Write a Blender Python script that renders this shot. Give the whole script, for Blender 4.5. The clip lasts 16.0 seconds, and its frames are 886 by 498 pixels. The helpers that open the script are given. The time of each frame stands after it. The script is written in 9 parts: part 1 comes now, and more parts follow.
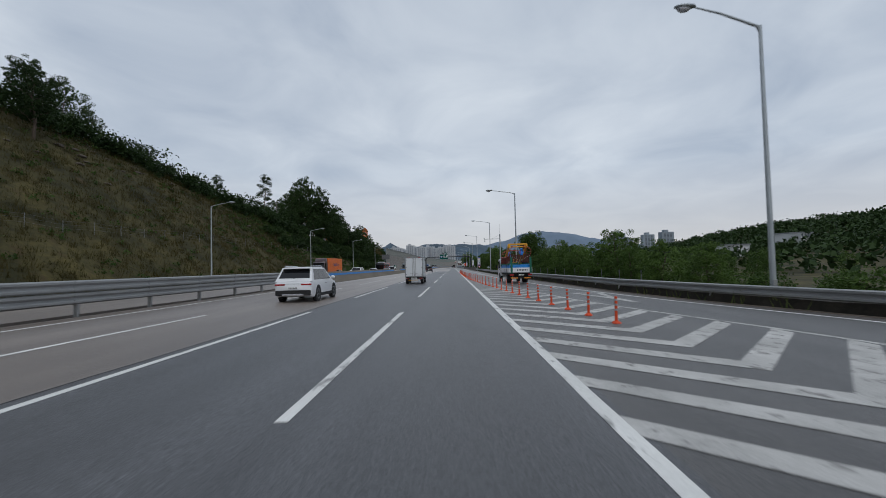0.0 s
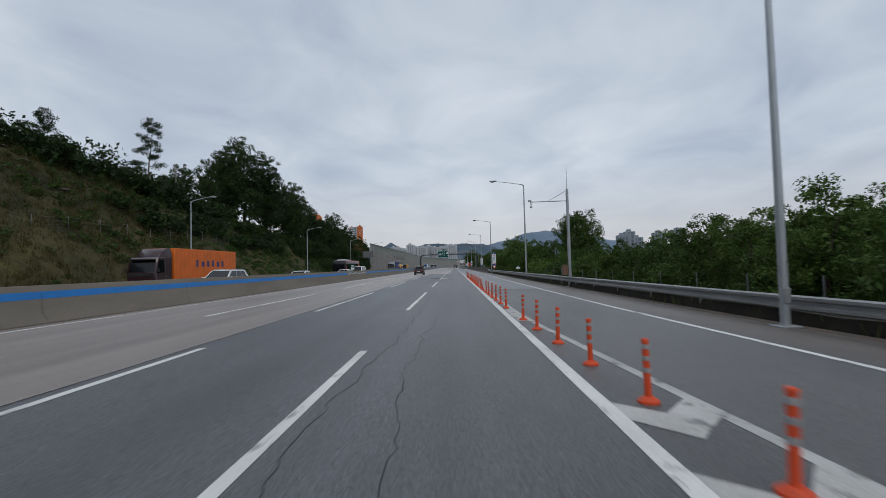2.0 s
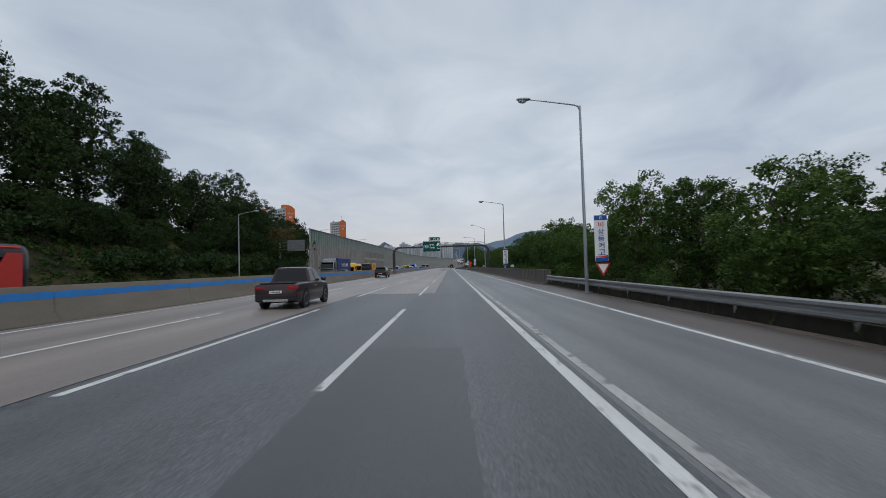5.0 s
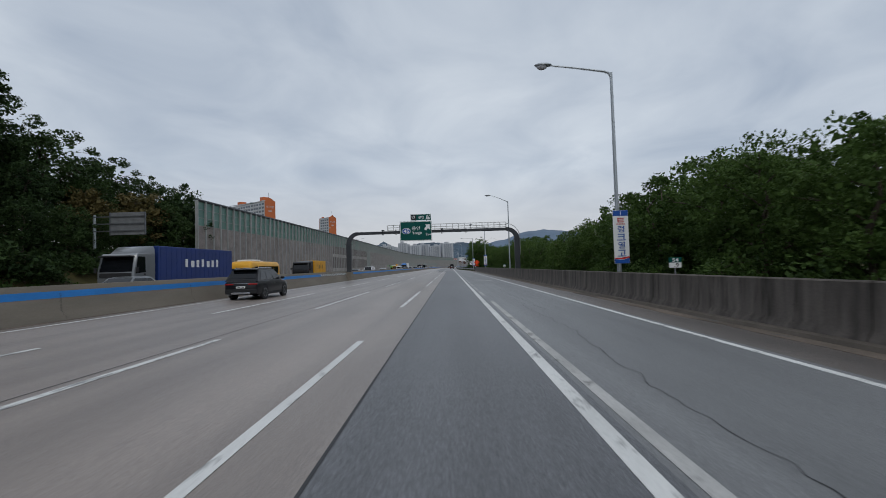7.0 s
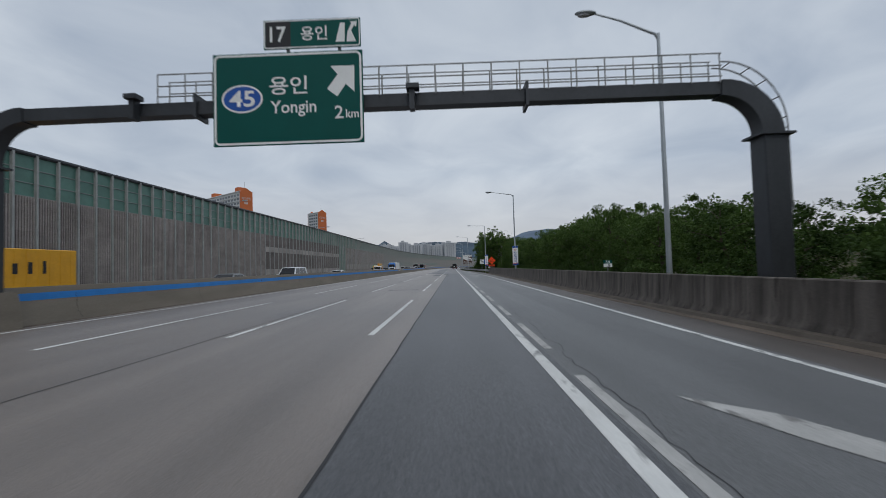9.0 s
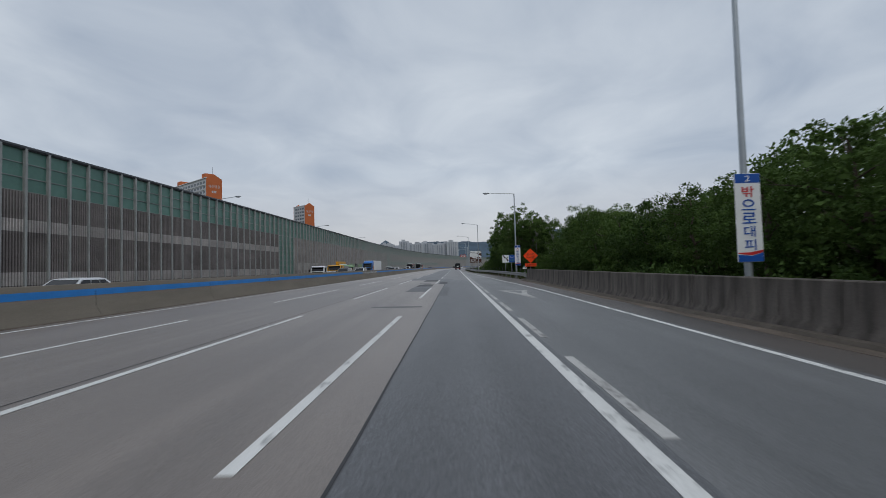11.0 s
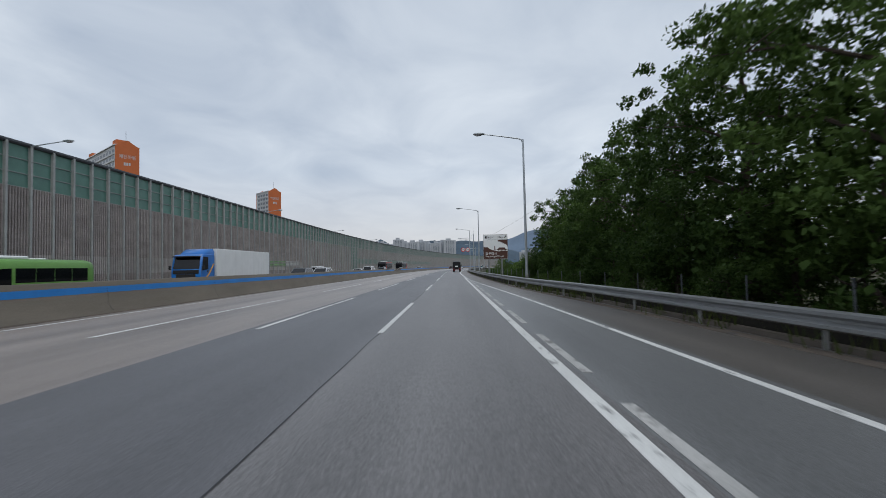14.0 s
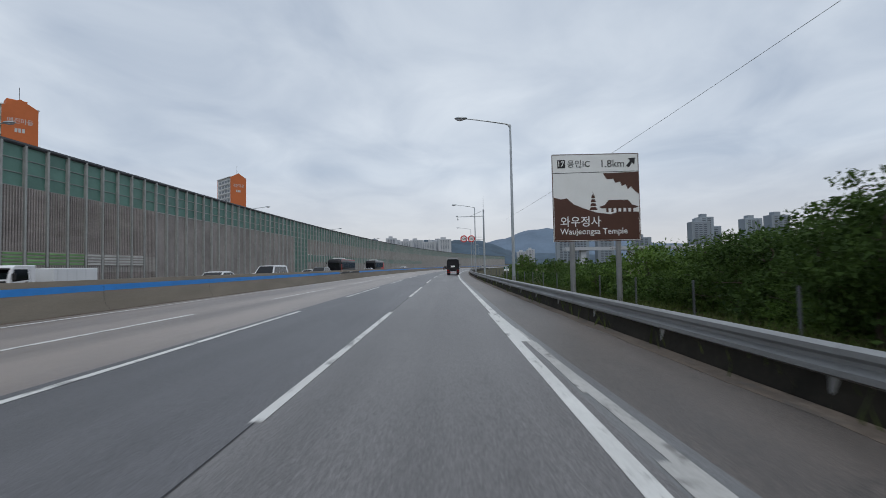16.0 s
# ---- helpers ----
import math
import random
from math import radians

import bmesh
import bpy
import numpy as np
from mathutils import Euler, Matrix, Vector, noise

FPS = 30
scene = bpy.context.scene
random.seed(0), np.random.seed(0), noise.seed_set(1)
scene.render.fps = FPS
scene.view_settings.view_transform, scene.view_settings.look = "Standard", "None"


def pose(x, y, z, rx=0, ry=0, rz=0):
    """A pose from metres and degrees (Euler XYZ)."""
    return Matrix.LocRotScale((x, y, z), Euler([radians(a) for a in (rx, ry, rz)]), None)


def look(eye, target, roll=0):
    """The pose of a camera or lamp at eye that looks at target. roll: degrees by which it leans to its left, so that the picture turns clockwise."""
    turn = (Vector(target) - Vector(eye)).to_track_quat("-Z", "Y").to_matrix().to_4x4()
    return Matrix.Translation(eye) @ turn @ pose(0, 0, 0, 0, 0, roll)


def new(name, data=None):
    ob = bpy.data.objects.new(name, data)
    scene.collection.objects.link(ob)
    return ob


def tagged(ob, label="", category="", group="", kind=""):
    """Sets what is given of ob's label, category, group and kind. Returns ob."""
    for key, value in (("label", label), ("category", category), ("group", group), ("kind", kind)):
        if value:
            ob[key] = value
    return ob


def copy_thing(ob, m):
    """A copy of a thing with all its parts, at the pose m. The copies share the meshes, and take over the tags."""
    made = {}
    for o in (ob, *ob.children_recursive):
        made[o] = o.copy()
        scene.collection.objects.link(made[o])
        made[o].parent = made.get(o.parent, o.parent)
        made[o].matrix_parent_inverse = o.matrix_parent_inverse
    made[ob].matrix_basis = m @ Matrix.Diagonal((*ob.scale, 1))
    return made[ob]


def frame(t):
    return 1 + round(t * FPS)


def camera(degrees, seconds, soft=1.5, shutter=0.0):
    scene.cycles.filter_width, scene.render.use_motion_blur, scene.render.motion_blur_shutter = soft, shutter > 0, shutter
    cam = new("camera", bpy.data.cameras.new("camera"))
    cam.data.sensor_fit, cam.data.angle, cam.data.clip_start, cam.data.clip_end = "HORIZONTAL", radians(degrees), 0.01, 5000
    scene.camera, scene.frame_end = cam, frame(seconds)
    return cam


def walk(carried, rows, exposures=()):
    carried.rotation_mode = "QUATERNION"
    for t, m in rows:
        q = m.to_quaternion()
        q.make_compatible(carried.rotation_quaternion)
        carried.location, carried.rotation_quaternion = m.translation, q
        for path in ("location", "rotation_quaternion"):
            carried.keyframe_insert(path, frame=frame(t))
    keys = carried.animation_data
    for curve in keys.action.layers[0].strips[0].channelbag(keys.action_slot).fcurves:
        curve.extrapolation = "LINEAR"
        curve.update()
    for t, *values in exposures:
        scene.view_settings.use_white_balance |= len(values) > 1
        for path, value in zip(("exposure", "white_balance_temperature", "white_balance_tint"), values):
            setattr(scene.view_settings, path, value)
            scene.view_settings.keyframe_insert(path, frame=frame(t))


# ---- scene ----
cam = camera(88.84, 16.0, soft=0.85, shutter=0.12)
PATH = [
    (0, (0.060, 0.000, 1.662), (-0.143, 9.990, 2.048), -1.40),
    (0.5, (0.067, 11.875, 1.662), (-0.136, 21.865, 2.048), -1.42),
    (1, (0.073, 23.750, 1.662), (-0.129, 33.740, 2.048), -1.45),
    (1.5, (0.080, 35.625, 1.662), (-0.141, 45.615, 2.049), -1.48),
    (2, (0.012, 47.500, 1.663), (-0.227, 57.490, 2.050), -1.50),
    (2.5, (-0.055, 59.375, 1.664), (-0.295, 69.365, 2.051), -1.52),
    (3, (-0.123, 71.250, 1.665), (-0.331, 81.240, 2.051), -1.55),
    (3.5, (-0.190, 83.125, 1.665), (-0.361, 93.116, 2.051), -1.58),
    (4, (-0.129, 95.000, 1.665), (-0.268, 104.992, 2.050), -1.60),
    (6.5, (0.179, 154.375, 1.661), (0.033, 164.367, 2.046), -1.65),
    (7, (0.240, 166.250, 1.660), (0.089, 176.241, 2.045), -1.66),
    (7.5, (0.237, 178.125, 1.660), (0.068, 188.116, 2.046), -1.67),
    (8, (0.235, 190.000, 1.660), (0.046, 199.991, 2.047), -1.68),
    (8.5, (0.233, 201.875, 1.660), (0.032, 211.865, 2.047), -1.69),
    (9, (0.230, 213.750, 1.660), (0.029, 223.740, 2.047), -1.70),
    (11.5, (0.023, 273.125, 1.663), (-0.242, 283.114, 2.051), -1.53),
    (12, (-0.019, 285.000, 1.663), (-0.283, 294.989, 2.051), -1.50),
    (12.5, (-0.060, 296.875, 1.664), (-0.306, 306.864, 2.051), -1.45),
    (13, (-0.033, 308.750, 1.663), (-0.254, 318.740, 2.050), -1.40),
    (13.5, (-0.005, 320.625, 1.663), (-0.202, 330.616, 2.049), -1.35),
    (14, (0.023, 332.500, 1.663), (-0.175, 342.491, 2.048), -1.30),
    (14.5, (0.050, 344.375, 1.662), (-0.141, 354.366, 2.048), -1.25),
    (15, (0.120, 356.250, 1.661), (-0.047, 366.241, 2.046), -1.20),
    (15.5, (0.190, 368.125, 1.661), (0.060, 378.117, 2.044), -1.15),
    (16, (0.260, 380.000, 1.660), (0.167, 389.992, 2.042), -1.10),
]
walk(cam, [(t, look(eye, target, roll)) for t, eye, target, roll in PATH], exposures=((0, 0), (6.5, -0.04), (8.5, -0.1), (13, -0.1), (14, 0.12), (16, 0.12)))

# ---- world, sun ----
world = bpy.data.worlds.new("overcast")
scene.world = world
world.use_nodes = True
wn, wl = world.node_tree.nodes, world.node_tree.links
wn.clear()
w_out = wn.new("ShaderNodeOutputWorld")
w_bg = wn.new("ShaderNodeBackground")
w_bg.inputs["Strength"].default_value = 1.0
w_sky = wn.new("ShaderNodeTexSky")
w_sky.sky_type = "NISHITA"
w_sky.sun_disc = False
w_sky.sun_elevation = radians(48)
w_sky.sun_rotation = radians(200)
w_dim = wn.new("ShaderNodeVectorMath")
w_dim.operation = "SCALE"
w_dim.inputs["Scale"].default_value = 0.1
wl.new(w_sky.outputs[0], w_dim.inputs[0])
w_tc = wn.new("ShaderNodeTexCoord")
w_sep = wn.new("ShaderNodeSeparateXYZ")
wl.new(w_tc.outputs["Generated"], w_sep.inputs[0])


def wmath(op, a, b=0.0):
    n = wn.new("ShaderNodeMath")
    n.operation = op
    for i, v in enumerate((a, b)):
        if isinstance(v, (int, float)):
            n.inputs[i].default_value = v
        else:
            wl.new(v, n.inputs[i])
    return n.outputs[0]


w_up = wmath("MAXIMUM", w_sep.outputs[2], 0.0)
w_den = wmath("ADD", w_up, 0.16)
w_com = wn.new("ShaderNodeCombineXYZ")
wl.new(wmath("DIVIDE", w_sep.outputs[0], w_den), w_com.inputs[0])
wl.new(wmath("MULTIPLY", wmath("DIVIDE", w_sep.outputs[1], w_den), 0.8), w_com.inputs[1])


def wnoise(scale, detail, distort):
    n = wn.new("ShaderNodeTexNoise")
    n.inputs["Scale"].default_value = scale
    n.inputs["Detail"].default_value = detail
    n.inputs["Roughness"].default_value = 0.52
    n.inputs["Distortion"].default_value = distort
    wl.new(w_com.outputs[0], n.inputs["Vector"])
    return n.outputs["Fac"]


w_mix = wmath("ADD", wmath("MULTIPLY", wnoise(0.5, 2, 0.3), 0.58), wmath("MULTIPLY", wnoise(1.9, 5, 0.5), 0.42))
w_ramp = wn.new("ShaderNodeValToRGB")
w_ramp.color_ramp.elements[0].position, w_ramp.color_ramp.elements[0].color = 0.37, (0.40, 0.468, 0.572, 1)
w_ramp.color_ramp.elements[1].position, w_ramp.color_ramp.elements[1].color = 0.62, (0.685, 0.745, 0.815, 1)
w_side = wmath("ABSOLUTE", wmath("SUBTRACT", w_sep.outputs[0], 0.05))
w_mix = wmath("ADD", w_mix, wmath("SUBTRACT", 0.03, wmath("MULTIPLY", w_side, 0.10)))
wl.new(w_mix, w_ramp.inputs[0])
w_hor = wn.new("ShaderNodeMix")
w_hor.data_type = "RGBA"
w_hramp = wn.new("ShaderNodeMapRange")
w_hramp.inputs["From Min"].default_value = 0.02
w_hramp.inputs["From Max"].default_value = 0.20
wl.new(w_up, w_hramp.inputs["Value"])
wl.new(w_hramp.outputs[0], w_hor.inputs["Factor"])
w_hor.inputs[6].default_value = (0.595, 0.598, 0.625, 1)
wl.new(w_ramp.outputs[0], w_hor.inputs[7])
w_all = wn.new("ShaderNodeMix")
w_all.data_type = "RGBA"
w_all.inputs["Factor"].default_value = 0.92
wl.new(w_dim.outputs[0], w_all.inputs[6])
wl.new(w_hor.outputs[2], w_all.inputs[7])
wl.new(w_all.outputs[2], w_bg.inputs["Color"])
wl.new(w_bg.outputs[0], w_out.inputs[0])

sun_data = bpy.data.lights.new("sun", "SUN")
sun_data.energy = 0.7
sun_data.angle = radians(25)
sun_data.color = (1.0, 0.97, 0.92)
sun = new("sun", sun_data)
sun.matrix_world = look((20, -60, 90), (0, 0, 0))

# ---- materials ----


def mat(name, col, rough=0.6, metal=0.0, var=0.18, scale=1.5, fine=25.0, fine_var=0.1, bump=0.15, stretch=(1, 1, 1),
        spec=0.4, rand=0.0, island=0.0, alpha=None, second=None, wear=None, coat=0.0):
    """A surface with two scales of variation. second: a colour that broad stains turn to; wear: (colour, amount) that shows through."""
    m = bpy.data.materials.new(name)
    m.use_nodes = True
    n, l = m.node_tree.nodes, m.node_tree.links
    b = n["Principled BSDF"]
    tc = n.new("ShaderNodeTexCoord")
    mp = n.new("ShaderNodeMapping")
    mp.inputs["Scale"].default_value = stretch
    l.new(tc.outputs["Object"], mp.inputs[0])
    big, small = n.new("ShaderNodeTexNoise"), n.new("ShaderNodeTexNoise")
    for t, s, d in ((big, scale, 4), (small, fine, 3)):
        t.inputs["Scale"].default_value = s
        t.inputs["Detail"].default_value = d
        t.inputs["Roughness"].default_value = 0.6
    l.new(mp.outputs[0], big.inputs["Vector"])
    l.new(tc.outputs["Object"], small.inputs["Vector"])
    r = n.new("ShaderNodeMapRange")
    r.inputs["From Min"].default_value, r.inputs["From Max"].default_value = 0.3, 0.7
    l.new(big.outputs["Fac"], r.inputs["Value"])
    dark = [c * (1 - var) for c in col[:3]] + [1]
    light = [min(1, c * (1 + var)) for c in (second or col)[:3]] + [1]
    mx = n.new("ShaderNodeMix")
    mx.data_type = "RGBA"
    mx.inputs[6].default_value, mx.inputs[7].default_value = dark, light
    l.new(r.outputs[0], mx.inputs["Factor"])
    v = n.new("ShaderNodeMapRange")
    v.inputs["From Min"].default_value, v.inputs["From Max"].default_value = 0.25, 0.75
    v.inputs["To Min"].default_value, v.inputs["To Max"].default_value = 1 - fine_var, 1 + fine_var
    l.new(small.outputs["Fac"], v.inputs["Value"])
    fac = v.outputs[0]
    if rand or island:
        src = n.new("ShaderNodeObjectInfo").outputs["Random"] if rand else n.new("ShaderNodeNewGeometry").outputs["Random Per Island"]
        amount = rand or island
        q = n.new("ShaderNodeMapRange")
        q.inputs["To Min"].default_value, q.inputs["To Max"].default_value = 1 - amount, 1 + amount
        l.new(src, q.inputs["Value"])
        mu = n.new("ShaderNodeMath")
        mu.operation = "MULTIPLY"
        l.new(fac, mu.inputs[0])
        l.new(q.outputs[0], mu.inputs[1])
        fac = mu.outputs[0]
    sc = n.new("ShaderNodeVectorMath")
    sc.operation = "SCALE"
    l.new(mx.outputs[2], sc.inputs[0])
    l.new(fac, sc.inputs["Scale"])
    colour = sc.outputs[0]
    if wear:
        wt = n.new("ShaderNodeTexNoise")
        wt.inputs["Scale"].default_value = wear[2] if len(wear) > 2 else 6.0
        wt.inputs["Detail"].default_value = 6
        wt.inputs["Roughness"].default_value = 0.7
        l.new(mp.outputs[0], wt.inputs["Vector"])
        wr = n.new("ShaderNodeMapRange")
        wr.inputs["From Min"].default_value, wr.inputs["From Max"].default_value = 0.56 - wear[1] * 0.3, 0.66 - wear[1] * 0.3
        wr.inputs["To Max"].default_value = 0.85
        l.new(wt.outputs["Fac"], wr.inputs["Value"])
        wm = n.new("ShaderNodeMix")
        wm.data_type = "RGBA"
        l.new(wr.outputs[0], wm.inputs["Factor"])
        l.new(colour, wm.inputs[6])
        wm.inputs[7].default_value = (*wear[0], 1)
        colour = wm.outputs[2]
    l.new(colour, b.inputs["Base Color"])
    b.inputs["Roughness"].default_value = rough
    b.inputs["Metallic"].default_value = metal
    b.inputs["Specular IOR Level"].default_value = spec
    b.inputs["Coat Weight"].default_value = coat
    b.inputs["Coat Roughness"].default_value = 0.08
    if bump:
        bp = n.new("ShaderNodeBump")
        bp.inputs["Strength"].default_value = bump
        bp.inputs["Distance"].default_value = 0.02
        l.new(small.outputs["Fac"], bp.inputs["Height"])
        l.new(bp.outputs[0], b.inputs["Normal"])
    if alpha is not None:
        b.inputs["Transmission Weight"].default_value = alpha
        b.inputs["IOR"].default_value = 1.3
    return m


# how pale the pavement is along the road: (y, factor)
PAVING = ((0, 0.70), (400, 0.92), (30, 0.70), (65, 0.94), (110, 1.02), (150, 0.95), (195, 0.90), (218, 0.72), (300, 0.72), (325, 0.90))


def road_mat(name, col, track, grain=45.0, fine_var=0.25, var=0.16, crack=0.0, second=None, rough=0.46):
    """A pavement: long tyre-polished bands, blotches, coarse grain and, with crack, thin dark cracks."""
    m = mat(name, col, rough, 0, var, 0.35, grain, fine_var, 0.5, (1, 0.22, 1), spec=0.75, second=second)
    n, l = m.node_tree.nodes, m.node_tree.links
    b = n["Principled BSDF"]
    base = b.inputs["Base Color"].links[0].from_socket
    tc = n.new("ShaderNodeTexCoord")
    mp = n.new("ShaderNodeMapping")
    mp.inputs["Scale"].default_value = (1.0, 0.012, 1)
    l.new(tc.outputs["Object"], mp.inputs[0])
    t = n.new("ShaderNodeTexNoise")
    t.inputs["Scale"].default_value = 0.9
    t.inputs["Detail"].default_value = 5
    l.new(mp.outputs[0], t.inputs["Vector"])
    r = n.new("ShaderNodeMapRange")
    r.inputs["From Min"].default_value, r.inputs["From Max"].default_value = 0.35, 0.65
    r.inputs["To Min"].default_value, r.inputs["To Max"].default_value = 1 - track, 1 + track
    l.new(t.outputs["Fac"], r.inputs["Value"])
    fac = r.outputs[0]
    # coarse aggregate speckle
    ag = n.new("ShaderNodeTexVoronoi")
    ag.inputs["Scale"].default_value = 28.0
    l.new(tc.outputs["Object"], ag.inputs["Vector"])
    ar = n.new("ShaderNodeMapRange")
    ar.inputs["From Max"].default_value = 0.7
    ar.inputs["To Min"].default_value, ar.inputs["To Max"].default_value = 1 + fine_var * 0.5, 1 - fine_var * 0.5
    l.new(ag.outputs["Distance"], ar.inputs["Value"])
    mu = n.new("ShaderNodeMath")
    mu.operation = "MULTIPLY"
    l.new(fac, mu.inputs[0])
    l.new(ar.outputs[0], mu.inputs[1])
    fac = mu.outputs[0]
    if crack:
        vo = n.new("ShaderNodeTexVoronoi")
        vo.feature = "DISTANCE_TO_EDGE"
        vo.inputs["Scale"].default_value = 0.16
        wp = n.new("ShaderNodeTexNoise")
        wp.inputs["Scale"].default_value = 0.9
        wp.inputs["Detail"].default_value = 8
        l.new(tc.outputs["Object"], wp.inputs["Vector"])
        ad = n.new("ShaderNodeVectorMath")
        ad.operation = "MULTIPLY_ADD"
        l.new(wp.outputs["Color"], ad.inputs[0])
        ad.inputs[1].default_value = (2.2, 2.2, 0)
        l.new(tc.outputs["Object"], ad.inputs[2])
        l.new(ad.outputs[0], vo.inputs["Vector"])
        cr = n.new("ShaderNodeMapRange")
        cr.inputs["From Min"].default_value, cr.inputs["From Max"].default_value = 0.0006, 0.0022
        cr.inputs["To Min"].default_value = 1 - crack
        l.new(vo.outputs["Distance"], cr.inputs["Value"])
        mu2 = n.new("ShaderNodeMath")
        mu2.operation = "MULTIPLY"
        l.new(fac, mu2.inputs[0])
        l.new(cr.outputs[0], mu2.inputs[1])
        fac = mu2.outputs[0]
    # base colour made paler or darker along the road
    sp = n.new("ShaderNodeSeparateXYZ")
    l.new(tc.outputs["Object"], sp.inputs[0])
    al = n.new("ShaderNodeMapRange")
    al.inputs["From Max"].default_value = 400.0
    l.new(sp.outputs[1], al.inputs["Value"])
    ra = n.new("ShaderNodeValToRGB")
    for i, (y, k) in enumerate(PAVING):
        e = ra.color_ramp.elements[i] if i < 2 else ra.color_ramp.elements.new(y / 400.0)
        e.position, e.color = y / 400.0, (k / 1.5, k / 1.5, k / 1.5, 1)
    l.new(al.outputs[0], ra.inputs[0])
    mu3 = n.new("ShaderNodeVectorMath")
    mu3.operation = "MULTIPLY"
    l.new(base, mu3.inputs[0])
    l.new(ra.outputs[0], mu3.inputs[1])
    sc = n.new("ShaderNodeVectorMath")
    sc.operation = "SCALE"
    l.new(mu3.outputs[0], sc.inputs[0])
    up = n.new("ShaderNodeMath")
    up.operation = "MULTIPLY"
    up.inputs[1].default_value = 1.5
    l.new(fac, up.inputs[0])
    l.new(up.outputs[0], sc.inputs["Scale"])
    l.new(sc.outputs[0], b.inputs["Base Color"])
    return m


def leaf_mat(name, dark, light, trans=0.22):
    m = bpy.data.materials.new(name)
    m.use_nodes = True
    n, l = m.node_tree.nodes, m.node_tree.links
    b = n["Principled BSDF"]
    g = n.new("ShaderNodeNewGeometry")
    oi = n.new("ShaderNodeObjectInfo")
    tc = n.new("ShaderNodeTexCoord")
    ns = n.new("ShaderNodeTexNoise")
    ns.inputs["Scale"].default_value = 0.55
    ns.inputs["Detail"].default_value = 2
    l.new(tc.outputs["Object"], ns.inputs["Vector"])
    add = n.new("ShaderNodeMath")
    add.operation = "MULTIPLY_ADD"
    l.new(g.outputs["Random Per Island"], add.inputs[0])
    add.inputs[1].default_value = 0.32
    l.new(ns.outputs["Fac"], add.inputs[2])
    add2 = n.new("ShaderNodeMath")
    add2.operation = "MULTIPLY_ADD"
    l.new(oi.outputs["Random"], add2.inputs[0])
    add2.inputs[1].default_value = 0.45
    l.new(add.outputs[0], add2.inputs[2])
    r = n.new("ShaderNodeMapRange")
    r.inputs["From Min"].default_value, r.inputs["From Max"].default_value = 0.4, 1.2
    l.new(add2.outputs[0], r.inputs["Value"])
    mx = n.new("ShaderNodeMix")
    mx.data_type = "RGBA"
    mx.inputs[6].default_value, mx.inputs[7].default_value = (*dark, 1), (*light, 1)
    l.new(r.outputs[0], mx.inputs["Factor"])
    l.new(mx.outputs[2], b.inputs["Base Color"])
    b.inputs["Roughness"].default_value = 0.65
    b.inputs["Specular IOR Level"].default_value = 0.15
    tr = n.new("ShaderNodeBsdfTranslucent")
    l.new(mx.outputs[2], tr.inputs["Color"])
    ms = n.new("ShaderNodeMixShader")
    ms.inputs[0].default_value = trans
    l.new(b.outputs[0], ms.inputs[1])
    l.new(tr.outputs[0], ms.inputs[2])
    l.new(ms.outputs[0], n["Material Output"].inputs[0])
    return m


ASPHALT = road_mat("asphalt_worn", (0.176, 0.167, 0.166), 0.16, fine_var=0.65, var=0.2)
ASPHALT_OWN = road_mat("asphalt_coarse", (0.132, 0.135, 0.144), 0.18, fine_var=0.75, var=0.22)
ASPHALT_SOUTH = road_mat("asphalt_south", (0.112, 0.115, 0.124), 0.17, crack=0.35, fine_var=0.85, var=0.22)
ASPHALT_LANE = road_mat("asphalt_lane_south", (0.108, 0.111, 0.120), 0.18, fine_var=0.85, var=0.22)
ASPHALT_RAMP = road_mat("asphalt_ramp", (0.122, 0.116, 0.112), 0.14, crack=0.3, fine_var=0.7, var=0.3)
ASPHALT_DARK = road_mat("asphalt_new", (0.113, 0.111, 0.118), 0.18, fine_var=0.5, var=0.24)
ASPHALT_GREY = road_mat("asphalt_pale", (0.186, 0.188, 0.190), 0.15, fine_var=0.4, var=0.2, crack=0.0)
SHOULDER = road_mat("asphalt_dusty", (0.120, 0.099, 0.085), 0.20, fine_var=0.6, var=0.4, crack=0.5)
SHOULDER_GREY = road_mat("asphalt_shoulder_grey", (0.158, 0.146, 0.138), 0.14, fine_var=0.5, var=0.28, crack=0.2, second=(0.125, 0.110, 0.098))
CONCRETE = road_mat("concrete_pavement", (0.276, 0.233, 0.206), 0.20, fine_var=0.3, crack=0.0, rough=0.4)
PATCH = road_mat("asphalt_patch", (0.014, 0.015, 0.018), 0.05)
PATCH.node_tree.nodes["Principled BSDF"].inputs["Specular IOR Level"].default_value = 0.2
PATCH_DULL = road_mat("asphalt_patch_dull", (0.040, 0.041, 0.046), 0.08)
PATCH_MID = road_mat("asphalt_patch_mid", (0.092, 0.092, 0.100), 0.10)
PATCH_WORN = road_mat("asphalt_patch_worn", (0.066, 0.066, 0.072), 0.08)
PAINT = mat("road_paint", (0.66, 0.66, 0.64), 0.75, 0, 0.12, 1.2, 30, 0.12, 0.3, (1, 0.3, 1), wear=((0.2, 0.2, 0.2), 0.02, 3.5))
PAINT_WORN = mat("road_paint_worn", (0.44, 0.435, 0.42), 0.8, 0, 0.2, 1.0, 30, 0.18, 0.3, (1, 0.6, 1), wear=((0.17, 0.165, 0.16), 0.07, 3.0))
DUST = mat("roadside_dust", (0.125, 0.100, 0.080), 0.95, 0, 0.35, 0.9, 12, 0.3, 0.4, (1, 0.4, 1), wear=((0.09, 0.085, 0.08), 0.02, 2.0))
# near black, so the rail bank carries the shade below the beam
DARK_BROWN = mat("dark_soil", (0.022, 0.019, 0.014), 0.98, 0, 0.4, 1.2, 9, 0.3, 0.6)
